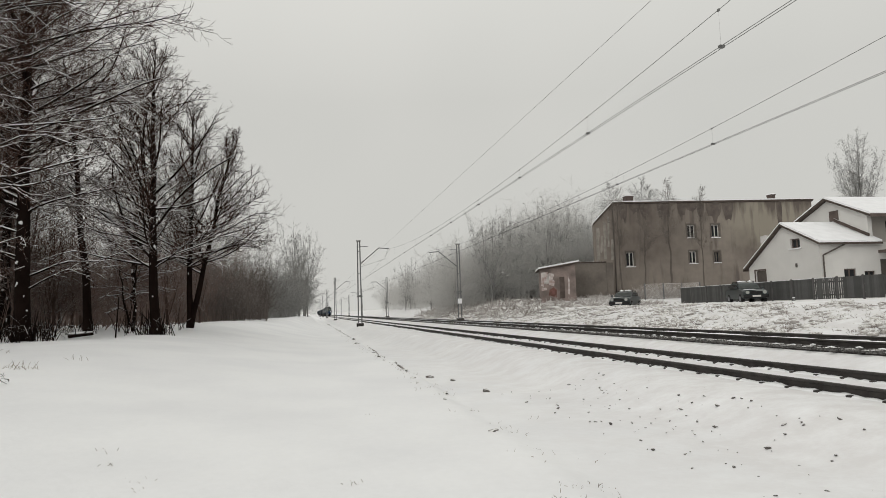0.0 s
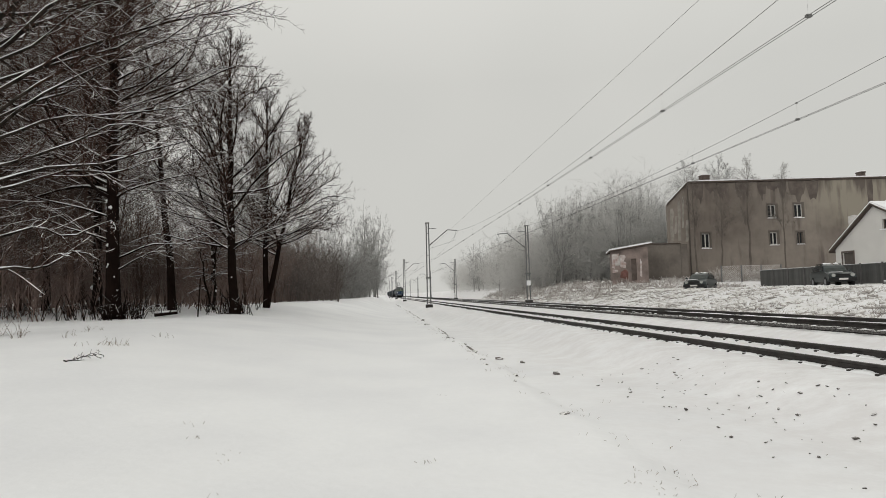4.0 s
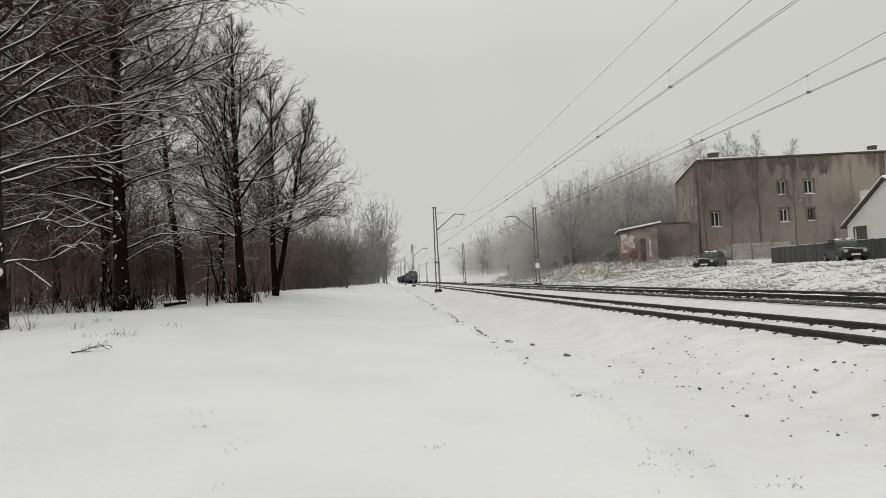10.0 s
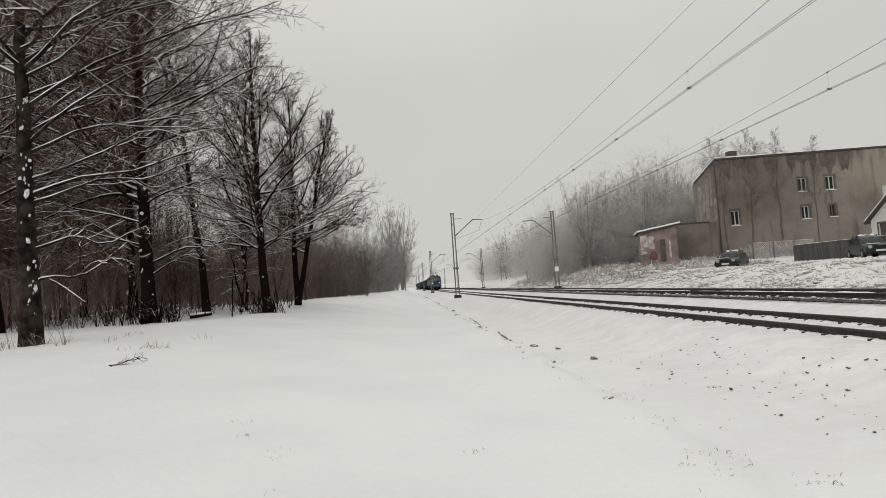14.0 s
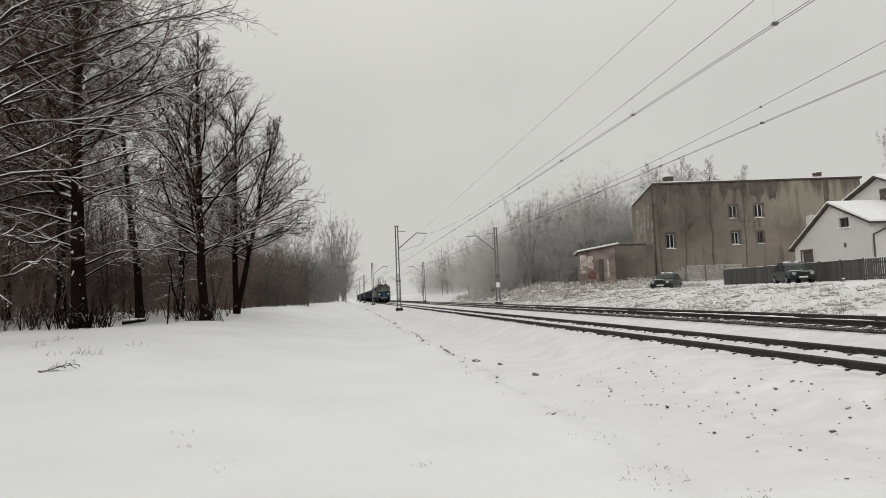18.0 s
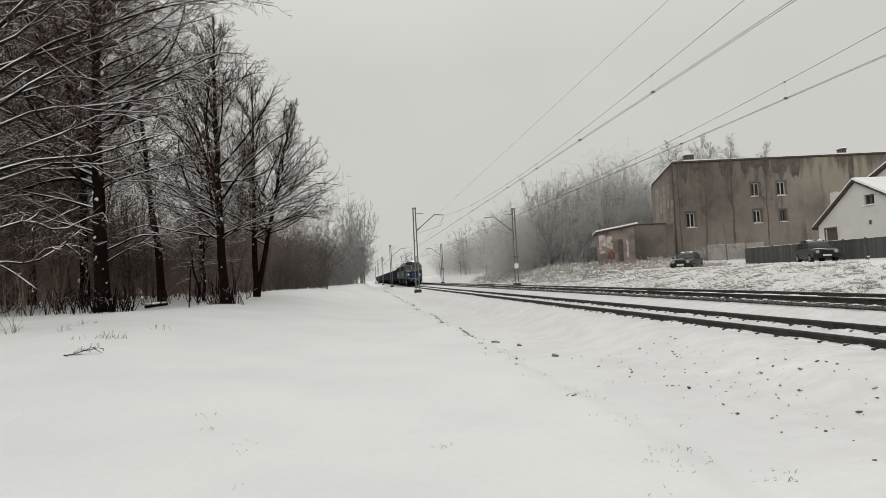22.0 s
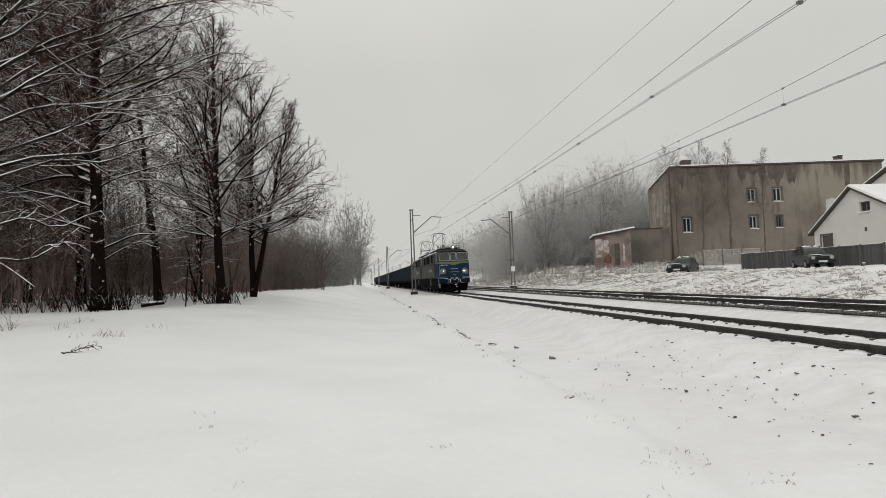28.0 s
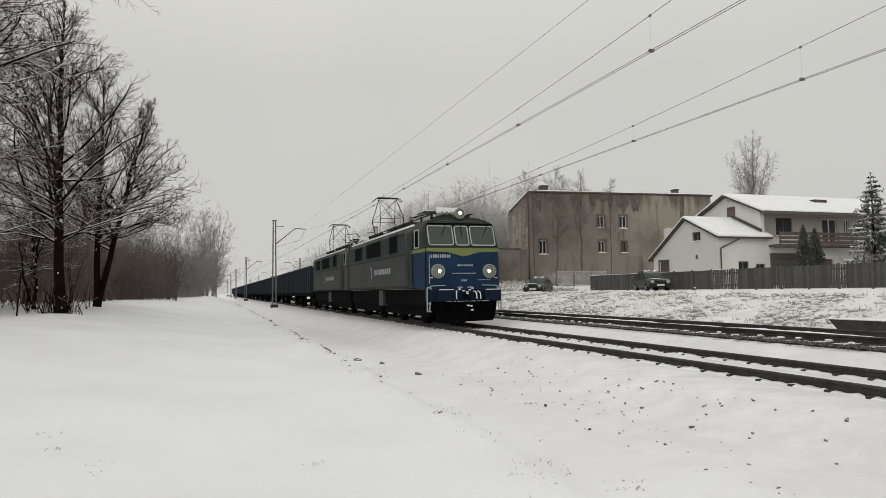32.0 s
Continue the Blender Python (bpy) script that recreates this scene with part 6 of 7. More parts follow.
    for d in (-0.95, 0.95):
        bm = bmesh.new()
        rod(bm, (-0.62, py + d, 4.95), (0.62, py + d, 4.95), 0.013, n=6)
        rod(bm, (-0.62, py + d, 4.95), (0.44, py + d * 0.12, 6.04), 0.012, n=6)
        rod(bm, (0.62, py + d, 4.95), (-0.44, py + d * 0.12, 6.04), 0.012, n=6)
        part("pantograph_crossbar", bm, CAB_GREY, t)
    bm = bmesh.new()
    for d in (-0.16, 0.16):
        rod(bm, (-0.54, py + d, 6.12), (0.54, py + d, 6.12), 0.026, n=6)
        for s in (-1, 1):
            rod(bm, (s * 0.54, py + d, 6.12), (s * 0.78, py + d, 5.95), 0.022, n=6)
    part("collector_head", bm, CAB_GREY, t)
    part("pantograph_base", boxed(-0.7, 0.7, py - 0.9, py + 0.9, 3.9, 4.2, 0.03), CAB_GREY, t)
    if cab:
        # the cab narrows towards the nose
        for o in t.children_recursive:
            if o.type == "MESH" and o.name.split(".")[0] in ("body", "roof", "nose_panel", "corner_post", "lime_stripe", "window_band", "cab_side", "side_stripe", "side_window", "pane", "windscreen", "wiper", "rain_strip", "edge_line", "lettering"):
                for v in o.data.vertices:
                    v.co.x *= 0.935 + 0.065 * min(1.0, max(0.0, v.co.y) / 1.7)
            # and its upper front leans back
            if o.type == "MESH" and o.name.split(".")[0] in ("body", "roof", "window_band", "pane", "windscreen", "wiper", "rain_strip", "roof_headlight", "lens", "lamp", "headlight_bracket"):
                for v in o.data.vertices:
                    if v.co.y < 0.6 and v.co.z > 2.74:
                        v.co.y += 0.30 * min(1.0, (v.co.z - 2.74) / 0.75)
    return t


def make_wagon(name, label):
    """An open coal wagon, 14.04 m over the buffers, front at y = 0."""
    t = thing(name, pose(TRACK_1, 0, 0), label, "goods wagon", "train")
    W = 1.46
    for s in (-1, 1):
        part("side_wall", boxed(s * W - 0.03, s * W + 0.03, 0.65, 13.4, 1.25, 3.22), WAGON, t, "dark ribbed steel side")
        for i in range(10):
            y = 0.75 + i * 1.39
            part("rib", boxed(s * (W + 0.08) - 0.05, s * (W + 0.08) + 0.05, y - 0.06, y + 0.06, 1.2, 3.2), WAGON, t)
        part("top_rail", boxed(s * (W + 0.03) - 0.07, s * (W + 0.03) + 0.07, 0.6, 13.45, 3.2, 3.32, 0.02), WAGON, t)
        part("sole_bar", boxed(s * 1.3 - 0.06, s * 1.3 + 0.06, 0.5, 13.5, 0.95, 1.25), BLACK, t)
        for y0 in (1.3, 10.2):
            part("bogie_side", boxed(s * 1.0 - 0.07, s * 1.0 + 0.07, y0, y0 + 2.4, 0.4, 0.8, 0.05), BLACK, t)
        for y in (0.0, 13.5):
            bm = bmesh.new()
            rod(bm, (s * 0.88, y, 1.06), (s * 0.88, y + 0.55, 1.06), 0.11, n=12)
            part("buffer", bm, BLACK, t)
    part("end_wall", boxed(-W, W, 0.58, 0.64, 1.25, 3.22), WAGON, t)
    part("end_wall", boxed(-W, W, 13.41, 13.47, 1.25, 3.22), WAGON, t)
    for x in (-0.9, -0.3, 0.3, 0.9):
        part("end_rib", boxed(x - 0.05, x + 0.05, 0.50, 0.58, 1.25, 3.2), WAGON, t)
    part("floor", boxed(-W, W, 0.6, 13.45, 1.15, 1.25), BLACK, t)
    bm = bmesh.new()
    bmesh.ops.create_grid(bm, x_segments=10, y_segments=34, size=1)
    rng = random.Random(9)
    for v in bm.verts:
        v.co = (v.co.x * 1.42, 7.02 + v.co.y * 6.36, 2.95 + 0.22 * (1 - v.co.x ** 2) + rng.uniform(-0.06, 0.06))
    part("coal", bm, COAL, t, "heaped coal dusted with snow")
    part("centre_sill", boxed(-0.3, 0.3, 0.3, 13.7, 0.85, 1.15), BLACK, t)
    return t


units = []


def make_train():
    a = make_loco_section("locomotive", "twin electric locomotive half, navy nose, lime stripe, lamps lit", True)
    a_wheels = [wheelset(a, y) for y in (2.2, 5.6, 9.2, 12.6)]
    units.append((a, 0.0, a_wheels))
    b = make_loco_section("locomotive", "rear locomotive half with grimy grey sides and dark windows", False)
    b_wheels = [wheelset(b, y) for y in (2.2, 5.6, 9.2, 12.6)]
    units.append((b, 14.5, b_wheels))
    w = make_wagon("coal_wagon", "dark high-sided open goods wagon loaded with coal")
    wy = (1.6, 3.4, 10.5, 12.3)
    ws = [wheelset(w, y, 0.46) for y in wy]
    units.append((w, 29.15, ws))
    for i in range(1, 19):
        c = copy_thing(w, pose(TRACK_1, 0, 0))
        units.append((c, 29.15 + i * 14.04, [o for o in c.children if o.name.startswith("wheelset")]))


make_train()


def train_y(t):
    """Where the nose of the locomotive is at t seconds: a steady run towards the camera."""
    return 22.85 + 9.45 * (32 - t) - 0.022 * (32 - t) ** 2


def motions():
    times = [i * 0.5 for i in range(65)]
    fine = [i / 15 for i in range(481)]
    for ob, offset, wheels in units:
        walk(ob, [(t, pose(TRACK_1, train_y(t) + offset, 0)) for t in times])
        for w in wheels:
            x, y, z = w.location
            walk(w, [(t, pose(x, y, z, math.degrees((train_y(0) - train_y(t)) / z), 0, 0)) for t in fine])


# ---- parked cars ----
CAR_PAINT = material("dark_green_car_paint", (0.030, 0.040, 0.040), 0.35, 0.2, vary=0.2, scale=2, fine=20, bump=0.02, spec=0.5, snow=0.25, snow_from=0.85)
TYRE = material("tyre_rubber", (0.02, 0.02, 0.02), 0.9, vary=0.2, scale=5, fine=30, bump=0.1)
RIM = material("steel_rim", (0.25, 0.25, 0.26), 0.5, 0.5, vary=0.2, scale=5, fine=30, bump=0.05)


# the windscreen's reflection is put into this paler glass colour
SHIELD = material("reflection_tinted_car_glass", (0.085, 0.098, 0.090), 0.25, vary=0.2, scale=2, fine=12, bump=0.0, spec=0.4)


def make_car(m, label, length=4.1, high=1.42):
    """A parked car, nose towards -y, wheels on z = 0."""
    t = thing("parked_car", m, label, "car", "parked cars")
    prof = [(-2.02, 0.38), (-2.05, 0.62), (-1.95, 0.80), (-1.0, 0.92), (-0.95, 0.95), (1.95, 0.95), (2.0, 0.70), (1.98, 0.38), (1.6, 0.30), (-1.6, 0.30)]
    bm = bmesh.new()
    prism(bm, [(y * length / 4.1, z) for y, z in prof], -0.80, 0.80, "x")
    bmesh.ops.bevel(bm, geom=bm.edges[:], offset=0.05, segments=2, affect="EDGES")
    part("body", bm, CAR_PAINT, t, smooth=False)
    bm = bmesh.new()
    cab = [(-0.95, 0.94), (-0.30, high - 0.04), (-0.1, high), (1.3, high), (1.55, high - 0.06), (1.9, 0.94)]
    prism(bm, [(y * length / 4.1, z) for y, z in cab], -0.70, 0.70, "x")
    for v in bm.verts:
        if v.co.z > 1.1:
            v.co.x *= 0.86
    bmesh.ops.bevel(bm, geom=bm.edges[:], offset=0.04, segments=2, affect="EDGES")
    part("cabin", bm, CAR_PAINT, t)
    bm = bmesh.new()
    vs = [bm.verts.new(c) for c in ((-0.62, -0.92, 0.98), (0.62, -0.92, 0.98), (0.54, -0.36, high - 0.09), (-0.54, -0.36, high - 0.09))]
    bm.faces.new(vs)
    bmesh.ops.solidify(bm, geom=bm.faces[:], thickness=0.03)
    part("windscreen", bm, SHIELD, t, "windscreen with a reflection in its pale tint")
    for s in (-1, 1):
        bm = bmesh.new()
        prism(bm, [(-0.68, 1.0), (-0.25, high - 0.12), (0.5, high - 0.12), (0.55, 1.0)], s * 0.69 - 0.012, s * 0.69 + 0.012, "x")
        part("side_window", bm, GLASS, t)
        bm = bmesh.new()
        prism(bm, [(0.62, 1.0), (0.58, high - 0.12), (1.25, high - 0.12), (1.6, 1.0)], s * 0.69 - 0.012, s * 0.69 + 0.012, "x")
        part("side_window", bm, GLASS, t)
        bm = bmesh.new()
        rod(bm, (s * 0.55, -2.0, 0.72), (s * 0.55, -2.09, 0.72), 0.11, n=16)
        part("headlamp", bm, PALE_TRIM, t)
        part("mirror", boxed(s * 0.86 - 0.08, s * 0.86 + 0.08, -0.75, -0.68, 0.98, 1.1, 0.02), CAR_PAINT, t)
        for y in (-1.28, 1.25):
            bm = bmesh.new()
            rod(bm, (s * 0.62, y, 0.31), (s * 0.82, y, 0.31), 0.31, n=24)
            w = part("wheel", bm, TYRE, t)
            bm = bmesh.new()
            rod(bm, (s * 0.815, y, 0.31), (s * 0.835, y, 0.31), 0.19, 0.17, n=18)
            part("rim", bm, RIM, w)
    part("bumper", boxed(-0.80, 0.80, -2.12, -1.98, 0.36, 0.56, 0.04), TYRE, t, "dark plastic bumper")
    part("grille", boxed(-0.38, 0.38, -2.075, -2.03, 0.62, 0.80, 0.01), TYRE, t)
    part("plate", boxed(-0.26, 0.26, -2.14, -2.12, 0.42, 0.53), WINDOW_FRAME, t, "pale plate with nothing legible")
    for y in (0.15, 0.95):
        bm = boxed(-0.62, 0.62, y - 0.025, y + 0.025, high + 0.06, high + 0.09, 0.008)
        for s in (-1, 1):
            box(bm, s * 0.58 - 0.03, s * 0.58 + 0.03, y - 0.03, y + 0.03, high - 0.03, high + 0.06)
        part("roof_bar", bm, TYRE, t, "dark roof bar")
    for x, y, w in ((-0.3, 0.2, 0.22), (0.15, 0.9, 0.25), (0.3, 0.1, 0.16), (-0.15, 1.05, 0.2)):
        bm = bmesh.new()
        bmesh.ops.create_icosphere(bm, subdivisions=2, radius=1)
        for v in bm.verts:
            v.co = (x + v.co.x * w, y + v.co.y * 0.12, high + 0.08 + max(-0.07, v.co.z * 0.07 * (1 + 0.4 * math.sin(5 * v.co.x + 9 * w))))
        part("roof_snow", bm, SNOW_LUMP, t, "clots of snow on the roof bars", True)
    part("bonnet_snow", boxed(-0.55, 0.1, -1.75, -1.2, 0.90, 0.945, 0.015), SNOW_LUMP, t)
    return t


make_car(pose(30.05, 42.2, float(ground_z(30.05, 42.2)) - 0.06, 0, 0, -18), "dark green parked car with a little snow beside the fence")
make_car(pose(25.1, 50.6, float(ground_z(25.1, 50.6)) - 0.22, 0, 0, -40), "dark parked car half hidden in the snowy brush by the building", 3.8, 1.35)


# ---- evergreens and trees by the houses ----
NEEDLE = material("dark_spruce_needle", (0.085, 0.098, 0.090), 0.9, vary=0.4, scale=1.5, fine=6, bump=0.0, snow=0.85, snow_from=0.4)
THUJA = material("thuja_green", (0.095, 0.102, 0.086), 0.9, vary=0.4, scale=2, fine=7, bump=0.0, snow=0.35, snow_from=0.5)


def make_spruce(m, h, radius, label, seed, mat, columnar=False):
    """A conifer: trunk, whorls of boughs, each bough fringed by sprays of needles."""
    rng = np.random.RandomState(seed)
    t = thing("thuja" if columnar else "spruce", m, label, "conifer")
    bm = bmesh.new()
    rod(bm, (0, 0, 0), (0, 0, h * 0.98), 0.13, 0.015, 8)
    part("trunk", bm, BARK, t)
    rows = 25 if not columnar else 30
    boughs = []
    for i in range(rows):
        f = i / (rows - 1)
        z = h * (0.06 + 0.92 * f)
        r = radius * (1 - f) ** 0.8 + 0.10 if not columnar else radius * (0.55 + 0.45 * math.sin(math.pi * min(1, f * 1.25 + 0.15))) * (1 - max(0, f - 0.75) * 3.2)
        n = 8 if not columnar else 14
        a = rng.uniform(0, 6.28, n)
        k = 5
        s = np.linspace(0, 1, k)
        ln = r * rng.uniform(0.75, 1.1, n)
        drop = -0.28 if not columnar else 1.3
        P = np.zeros((n, k, 3))
        P[:, :, 0] = np.cos(a)[:, None] * ln[:, None] * s
        P[:, :, 1] = np.sin(a)[:, None] * ln[:, None] * s
        P[:, :, 2] = z + drop * ln[:, None] * s + (0.22 * ln[:, None] * s ** 2 if not columnar else 0)
        R = np.full((n, k), 0.02) * (1 - 0.7 * s)
        boughs.append((P, R))
    P = np.concatenate([p for p, r in boughs])
    R = np.concatenate([r for p, r in boughs])
    B, BR = sub_branches(rng, P, R, 11 if not columnar else 7, 0.12, 1.0, 52, 0.34, 3, 0.02, -0.1)
    BR = np.maximum(BR, 0.028 if not columnar else 0.036)
    C, CR = sub_branches(rng, B, BR, 4, 0.1, 1.0, 40, 0.5, 2, 0.02, -0.1)
    CR = np.maximum(CR, 0.020)
    quads("bough_frame", [tubes(P, R, 3)], BARK, t)
    tagged(quads("needles", [tubes(B, BR, 3), tubes(C, CR, 3)], mat, t, "dense dark needles carrying snow"), kind="stuff")
    if not columnar:
        pick = rng.uniform(0, 1, len(P)) < 0.85
        Q = P[pick][:, 2:] + np.array([0, 0, 0.05])
        tagged(quads("bough_snow", [tubes(Q, np.full(Q.shape[:2], 0.075) * np.array([0.8, 1.0, 0.5]), 6)], SNOW_LUMP, t, "pads of snow on the bough ends"), kind="stuff")
    return t


make_spruce(pose(46.6, 37.6, 1.0), 8.9, 2.5, "snow-laden spruce in front of the house", 71, NEEDLE)
make_spruce(pose(40.4, 38.2, 1.0), 4.7, 0.55, "columnar thuja dusted with snow by the balcony", 72, THUJA, True)
make_spruce(pose(41.7, 38.4, 1.0), 4.5, 0.55, "columnar thuja dusted with snow by the balcony", 73, THUJA, True)
fan = [(17.0, 0.08, 3.0 * math.cos(0.79 * i), 3.0 * math.sin(0.79 * i)) for i in range(8)] + [(19.3, 0.10, 1.4 * math.cos(1.57 * i + 0.4), 1.4 * math.sin(1.57 * i + 0.4)) for i in range(4)]
# haze behind the houses is put into this tree's grey
make_tree("round_tree", pose(66.0, 70, 1.5), 20.0, 0.22, 81, "bare vase-shaped tree fanning out behind the houses", HAZE_TWIG, HAZE_TWIG, spread=0.11, first=0.60, limbs=26, angle=30, tilt=(8, 12), lift=0.3, crown=0.35, forks=fan, fork_at=0.54, per=(7, 5, 1), thin=0.013, near=False, sides=6, slim=0.8)
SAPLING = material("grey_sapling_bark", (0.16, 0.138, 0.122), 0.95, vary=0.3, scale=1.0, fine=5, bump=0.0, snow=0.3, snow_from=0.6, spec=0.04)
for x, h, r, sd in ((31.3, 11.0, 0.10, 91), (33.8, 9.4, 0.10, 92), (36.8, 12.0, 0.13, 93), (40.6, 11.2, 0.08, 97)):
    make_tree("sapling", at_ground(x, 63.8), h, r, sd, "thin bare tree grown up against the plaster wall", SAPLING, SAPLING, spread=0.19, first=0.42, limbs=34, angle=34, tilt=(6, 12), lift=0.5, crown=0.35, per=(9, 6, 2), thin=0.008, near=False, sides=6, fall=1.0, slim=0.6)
# greyed for haze as well
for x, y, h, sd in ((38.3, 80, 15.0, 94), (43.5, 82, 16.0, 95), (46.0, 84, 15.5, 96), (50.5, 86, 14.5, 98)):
    make_tree("sapling", at_ground(x, y), h, 0.16, sd, "grey bare tree rising behind the building", HAZE_TWIG, HAZE_TWIG, spread=0.30, first=0.3, limbs=38, angle=40, lift=0.6, per=(10, 8, 2), thin=0.012, near=False, sides=6)


# ---- brush, weeds, stones ----
def tufts(name, spots, mat, label, seed, hmin, hmax, r, lean=0.5, stems=4, category="weeds"):
    rng = np.random.RandomState(seed)
    base = np.repeat(np.array([(x, y, float(ground_z(x, y)) - 0.015) for x, y in spots]), stems, axis=0)
    n = len(base)
    base[:, :2] += rng.normal(0, 0.07, (n, 2))
    h = rng.uniform(hmin, hmax, n)
    d = np.stack([rng.normal(0, lean, n), rng.normal(0, lean, n), np.ones(n)], -1)
    d /= np.linalg.norm(d, axis=1, keepdims=True)
    P = np.zeros((n, 3, 3))
    P[:, 0] = base
    P[:, 1] = base + d * (h * 0.55)[:, None]
    d2 = d + rng.normal(0, 0.35, d.shape) - np.array([0, 0, 0.25])
    P[:, 2] = P[:, 1] + d2 * (h * 0.45)[:, None]
    R = np.full((n, 3), r) * np.array([1, 0.9, 0.5]) * rng.uniform(0.6, 1.4, (n, 1))
    ob = quads(name, [tubes(P, R, 3)], mat)
    return tagged(ob, label, category, kind="stuff")


rg = random.Random(12)


def bank_spot():
    y = 4 + 100 * rg.uniform(0, 1) ** 1.15
    return (15.0 + rg.uniform(0, 1) ** 1.1 * (4.0 + 0.05 * y), y)


tufts("bank_weeds", [(cx + rg.gauss(0, 0.16), cy + rg.gauss(0, 0.22)) for cx, cy in [bank_spot() for i in range(950)] for k in range(6)], FROST_WEED, "dry weeds on the bank, bent under snow", 31, 0.05, 0.19, 0.011, lean=1.5)
tufts("bank_weeds", [(20 + rg.uniform(0, 10), rg.uniform(50, 64)) for i in range(700)], FROST_WEED, "dry weeds in front of the hut and building", 32, 0.15, 0.5, 0.018, lean=0.8)
tufts("path_weeds", [(2.6 + rg.gauss(0, 0.14) + (0.5 if i % 5 == 0 else 0), 7.0 + 60 * rg.uniform(0, 1) ** 1.2) for i in range(120)], WEED, "sparse dry stalks along the path edge", 33, 0.03, 0.09, 0.0035, lean=0.8, stems=3)
tufts("field_weeds", [(x + rg.gauss(0, 0.14), y + rg.gauss(0, 0.2)) for x, y, k in ((-5.34, 15.1, 6), (-5.8, 14.85, 3), (-7.0, 16.8, 2), (-5.2, 17.1, 2), (-7.3, 18.6, 3)) for i in range(k)], WEED, "dry stalks poking out of the field snow", 34, 0.05, 0.22, 0.0045, stems=4)
tufts("tree_foot_brush", [(-11.2 + rg.gauss(0, 0.8), 29.2 + rg.gauss(0, 0.5)) for i in range(34)] + [(-6.5 + rg.gauss(0, 0.5), 32 + rg.gauss(0, 0.3)) for i in range(20)], BARK, "dark shoots round the feet of the trees", 35, 0.4, 1.4, 0.019, lean=0.25, stems=3, category="brush")
tufts("tree_foot_brush", [(-9.2 + rg.gauss(0, 0.6), 17.3 + rg.gauss(0, 0.4)) for i in range(16)], WEED, "thin dry shoots round the foot of the near tree", 37, 0.15, 0.6, 0.005, lean=0.5, stems=4, category="brush")
tufts("wood_edge_brush", [(-6 - rg.uniform(0, 1) * 24, 34.5 + rg.gauss(0, 1.2)) for i in range(120)], BARK, "low dark brush along the edge of the wood", 36, 0.3, 1.4, 0.014, lean=0.5, stems=4, category="brush")


STALKS = ((2.69, 9.0), (2.75, 8.8), (2.65, 7.8), (2.75, 7.7), (3.32, 7.45), (2.83, 6.05), (2.81, 5.8), (2.55, 6.0), (2.38, 5.34), (2.42, 5.84), (2.03, 4.8), (3.25, 5.26), (-1.81, 7.64), (-1.33, 6.64), (-1.2, 5.51), (-1.37, 5.34), (2.23, 5.6), (2.49, 5.5), (3.0, 5.2), (3.2, 5.1), (-2.05, 8.25), (-1.4, 6.9), (0.58, 6.6), (1.07, 10.8))
tufts("path_stalks", [(x + rg.gauss(0, 0.02), y + rg.gauss(0, 0.03)) for x, y in STALKS for i in range(2)], WEED, "single dry stalks poking out of the trodden snow", 38, 0.02, 0.06, 0.0028, lean=0.9, stems=3)


def make_stones():
    meshes = []
    for k in range(4):
        rng = random.Random(60 + k)
        me = bpy.data.meshes.new("stone")
        bm = bmesh.new()
        bmesh.ops.create_icosphere(bm, subdivisions=1, radius=1)
        for v in bm.verts:
            v.co *= rng.uniform(0.7, 1.2)
            v.co.z *= 0.7
        bm.to_mesh(me)
        bm.free()
        me.materials.append(STONE)
        meshes.append(me)
    rng = random.Random(61)
    for i in range(170):
        y = 3.5 + 10.5 * rng.uniform(0, 1) ** 1.15
        x = 4.0 + rng.uniform(0, 1) ** 0.9 * 2.4
        s = new("stone", rng.choice(meshes))
        r = 0.008 + 0.022 * rng.random() ** 1.5
        s.matrix_world = pose(x, y, float(ground_z(x, y)) + r * 0.35, rng.uniform(-30, 30), rng.uniform(-30, 30), rng.uniform(0, 360)) @ Matrix.Diagonal((r * rng.uniform(0.9, 1.9), r * rng.uniform(0.5, 1.0), r * rng.uniform(0.6, 1.1), 1))
        tagged(s, "small dark ballast stone lying in the snow", "stone", "scattered stones")
    for x, y, r in ((3.9, 14.3, 0.085), (3.8, 17.3, 0.075)):
        s = new("stone", meshes[1])
        s.matrix_world = pose(x, y, float(ground_z(x, y)) + 0.02, 10, 20, 40) @ Matrix.Diagonal((r, r * 1.2, r, 1))
        tagged(s, "larger dark clod lying in the snow", "stone", "scattered stones")


make_stones()


TUSSOCK = material("frosted_tussock", (0.52, 0.49, 0.465), 0.9, vary=0.35, scale=4, fine=26, bump=0.7, dist=0.04, second=(0.36, 0.335, 0.315), snow=0.95, snow_from=0.36)


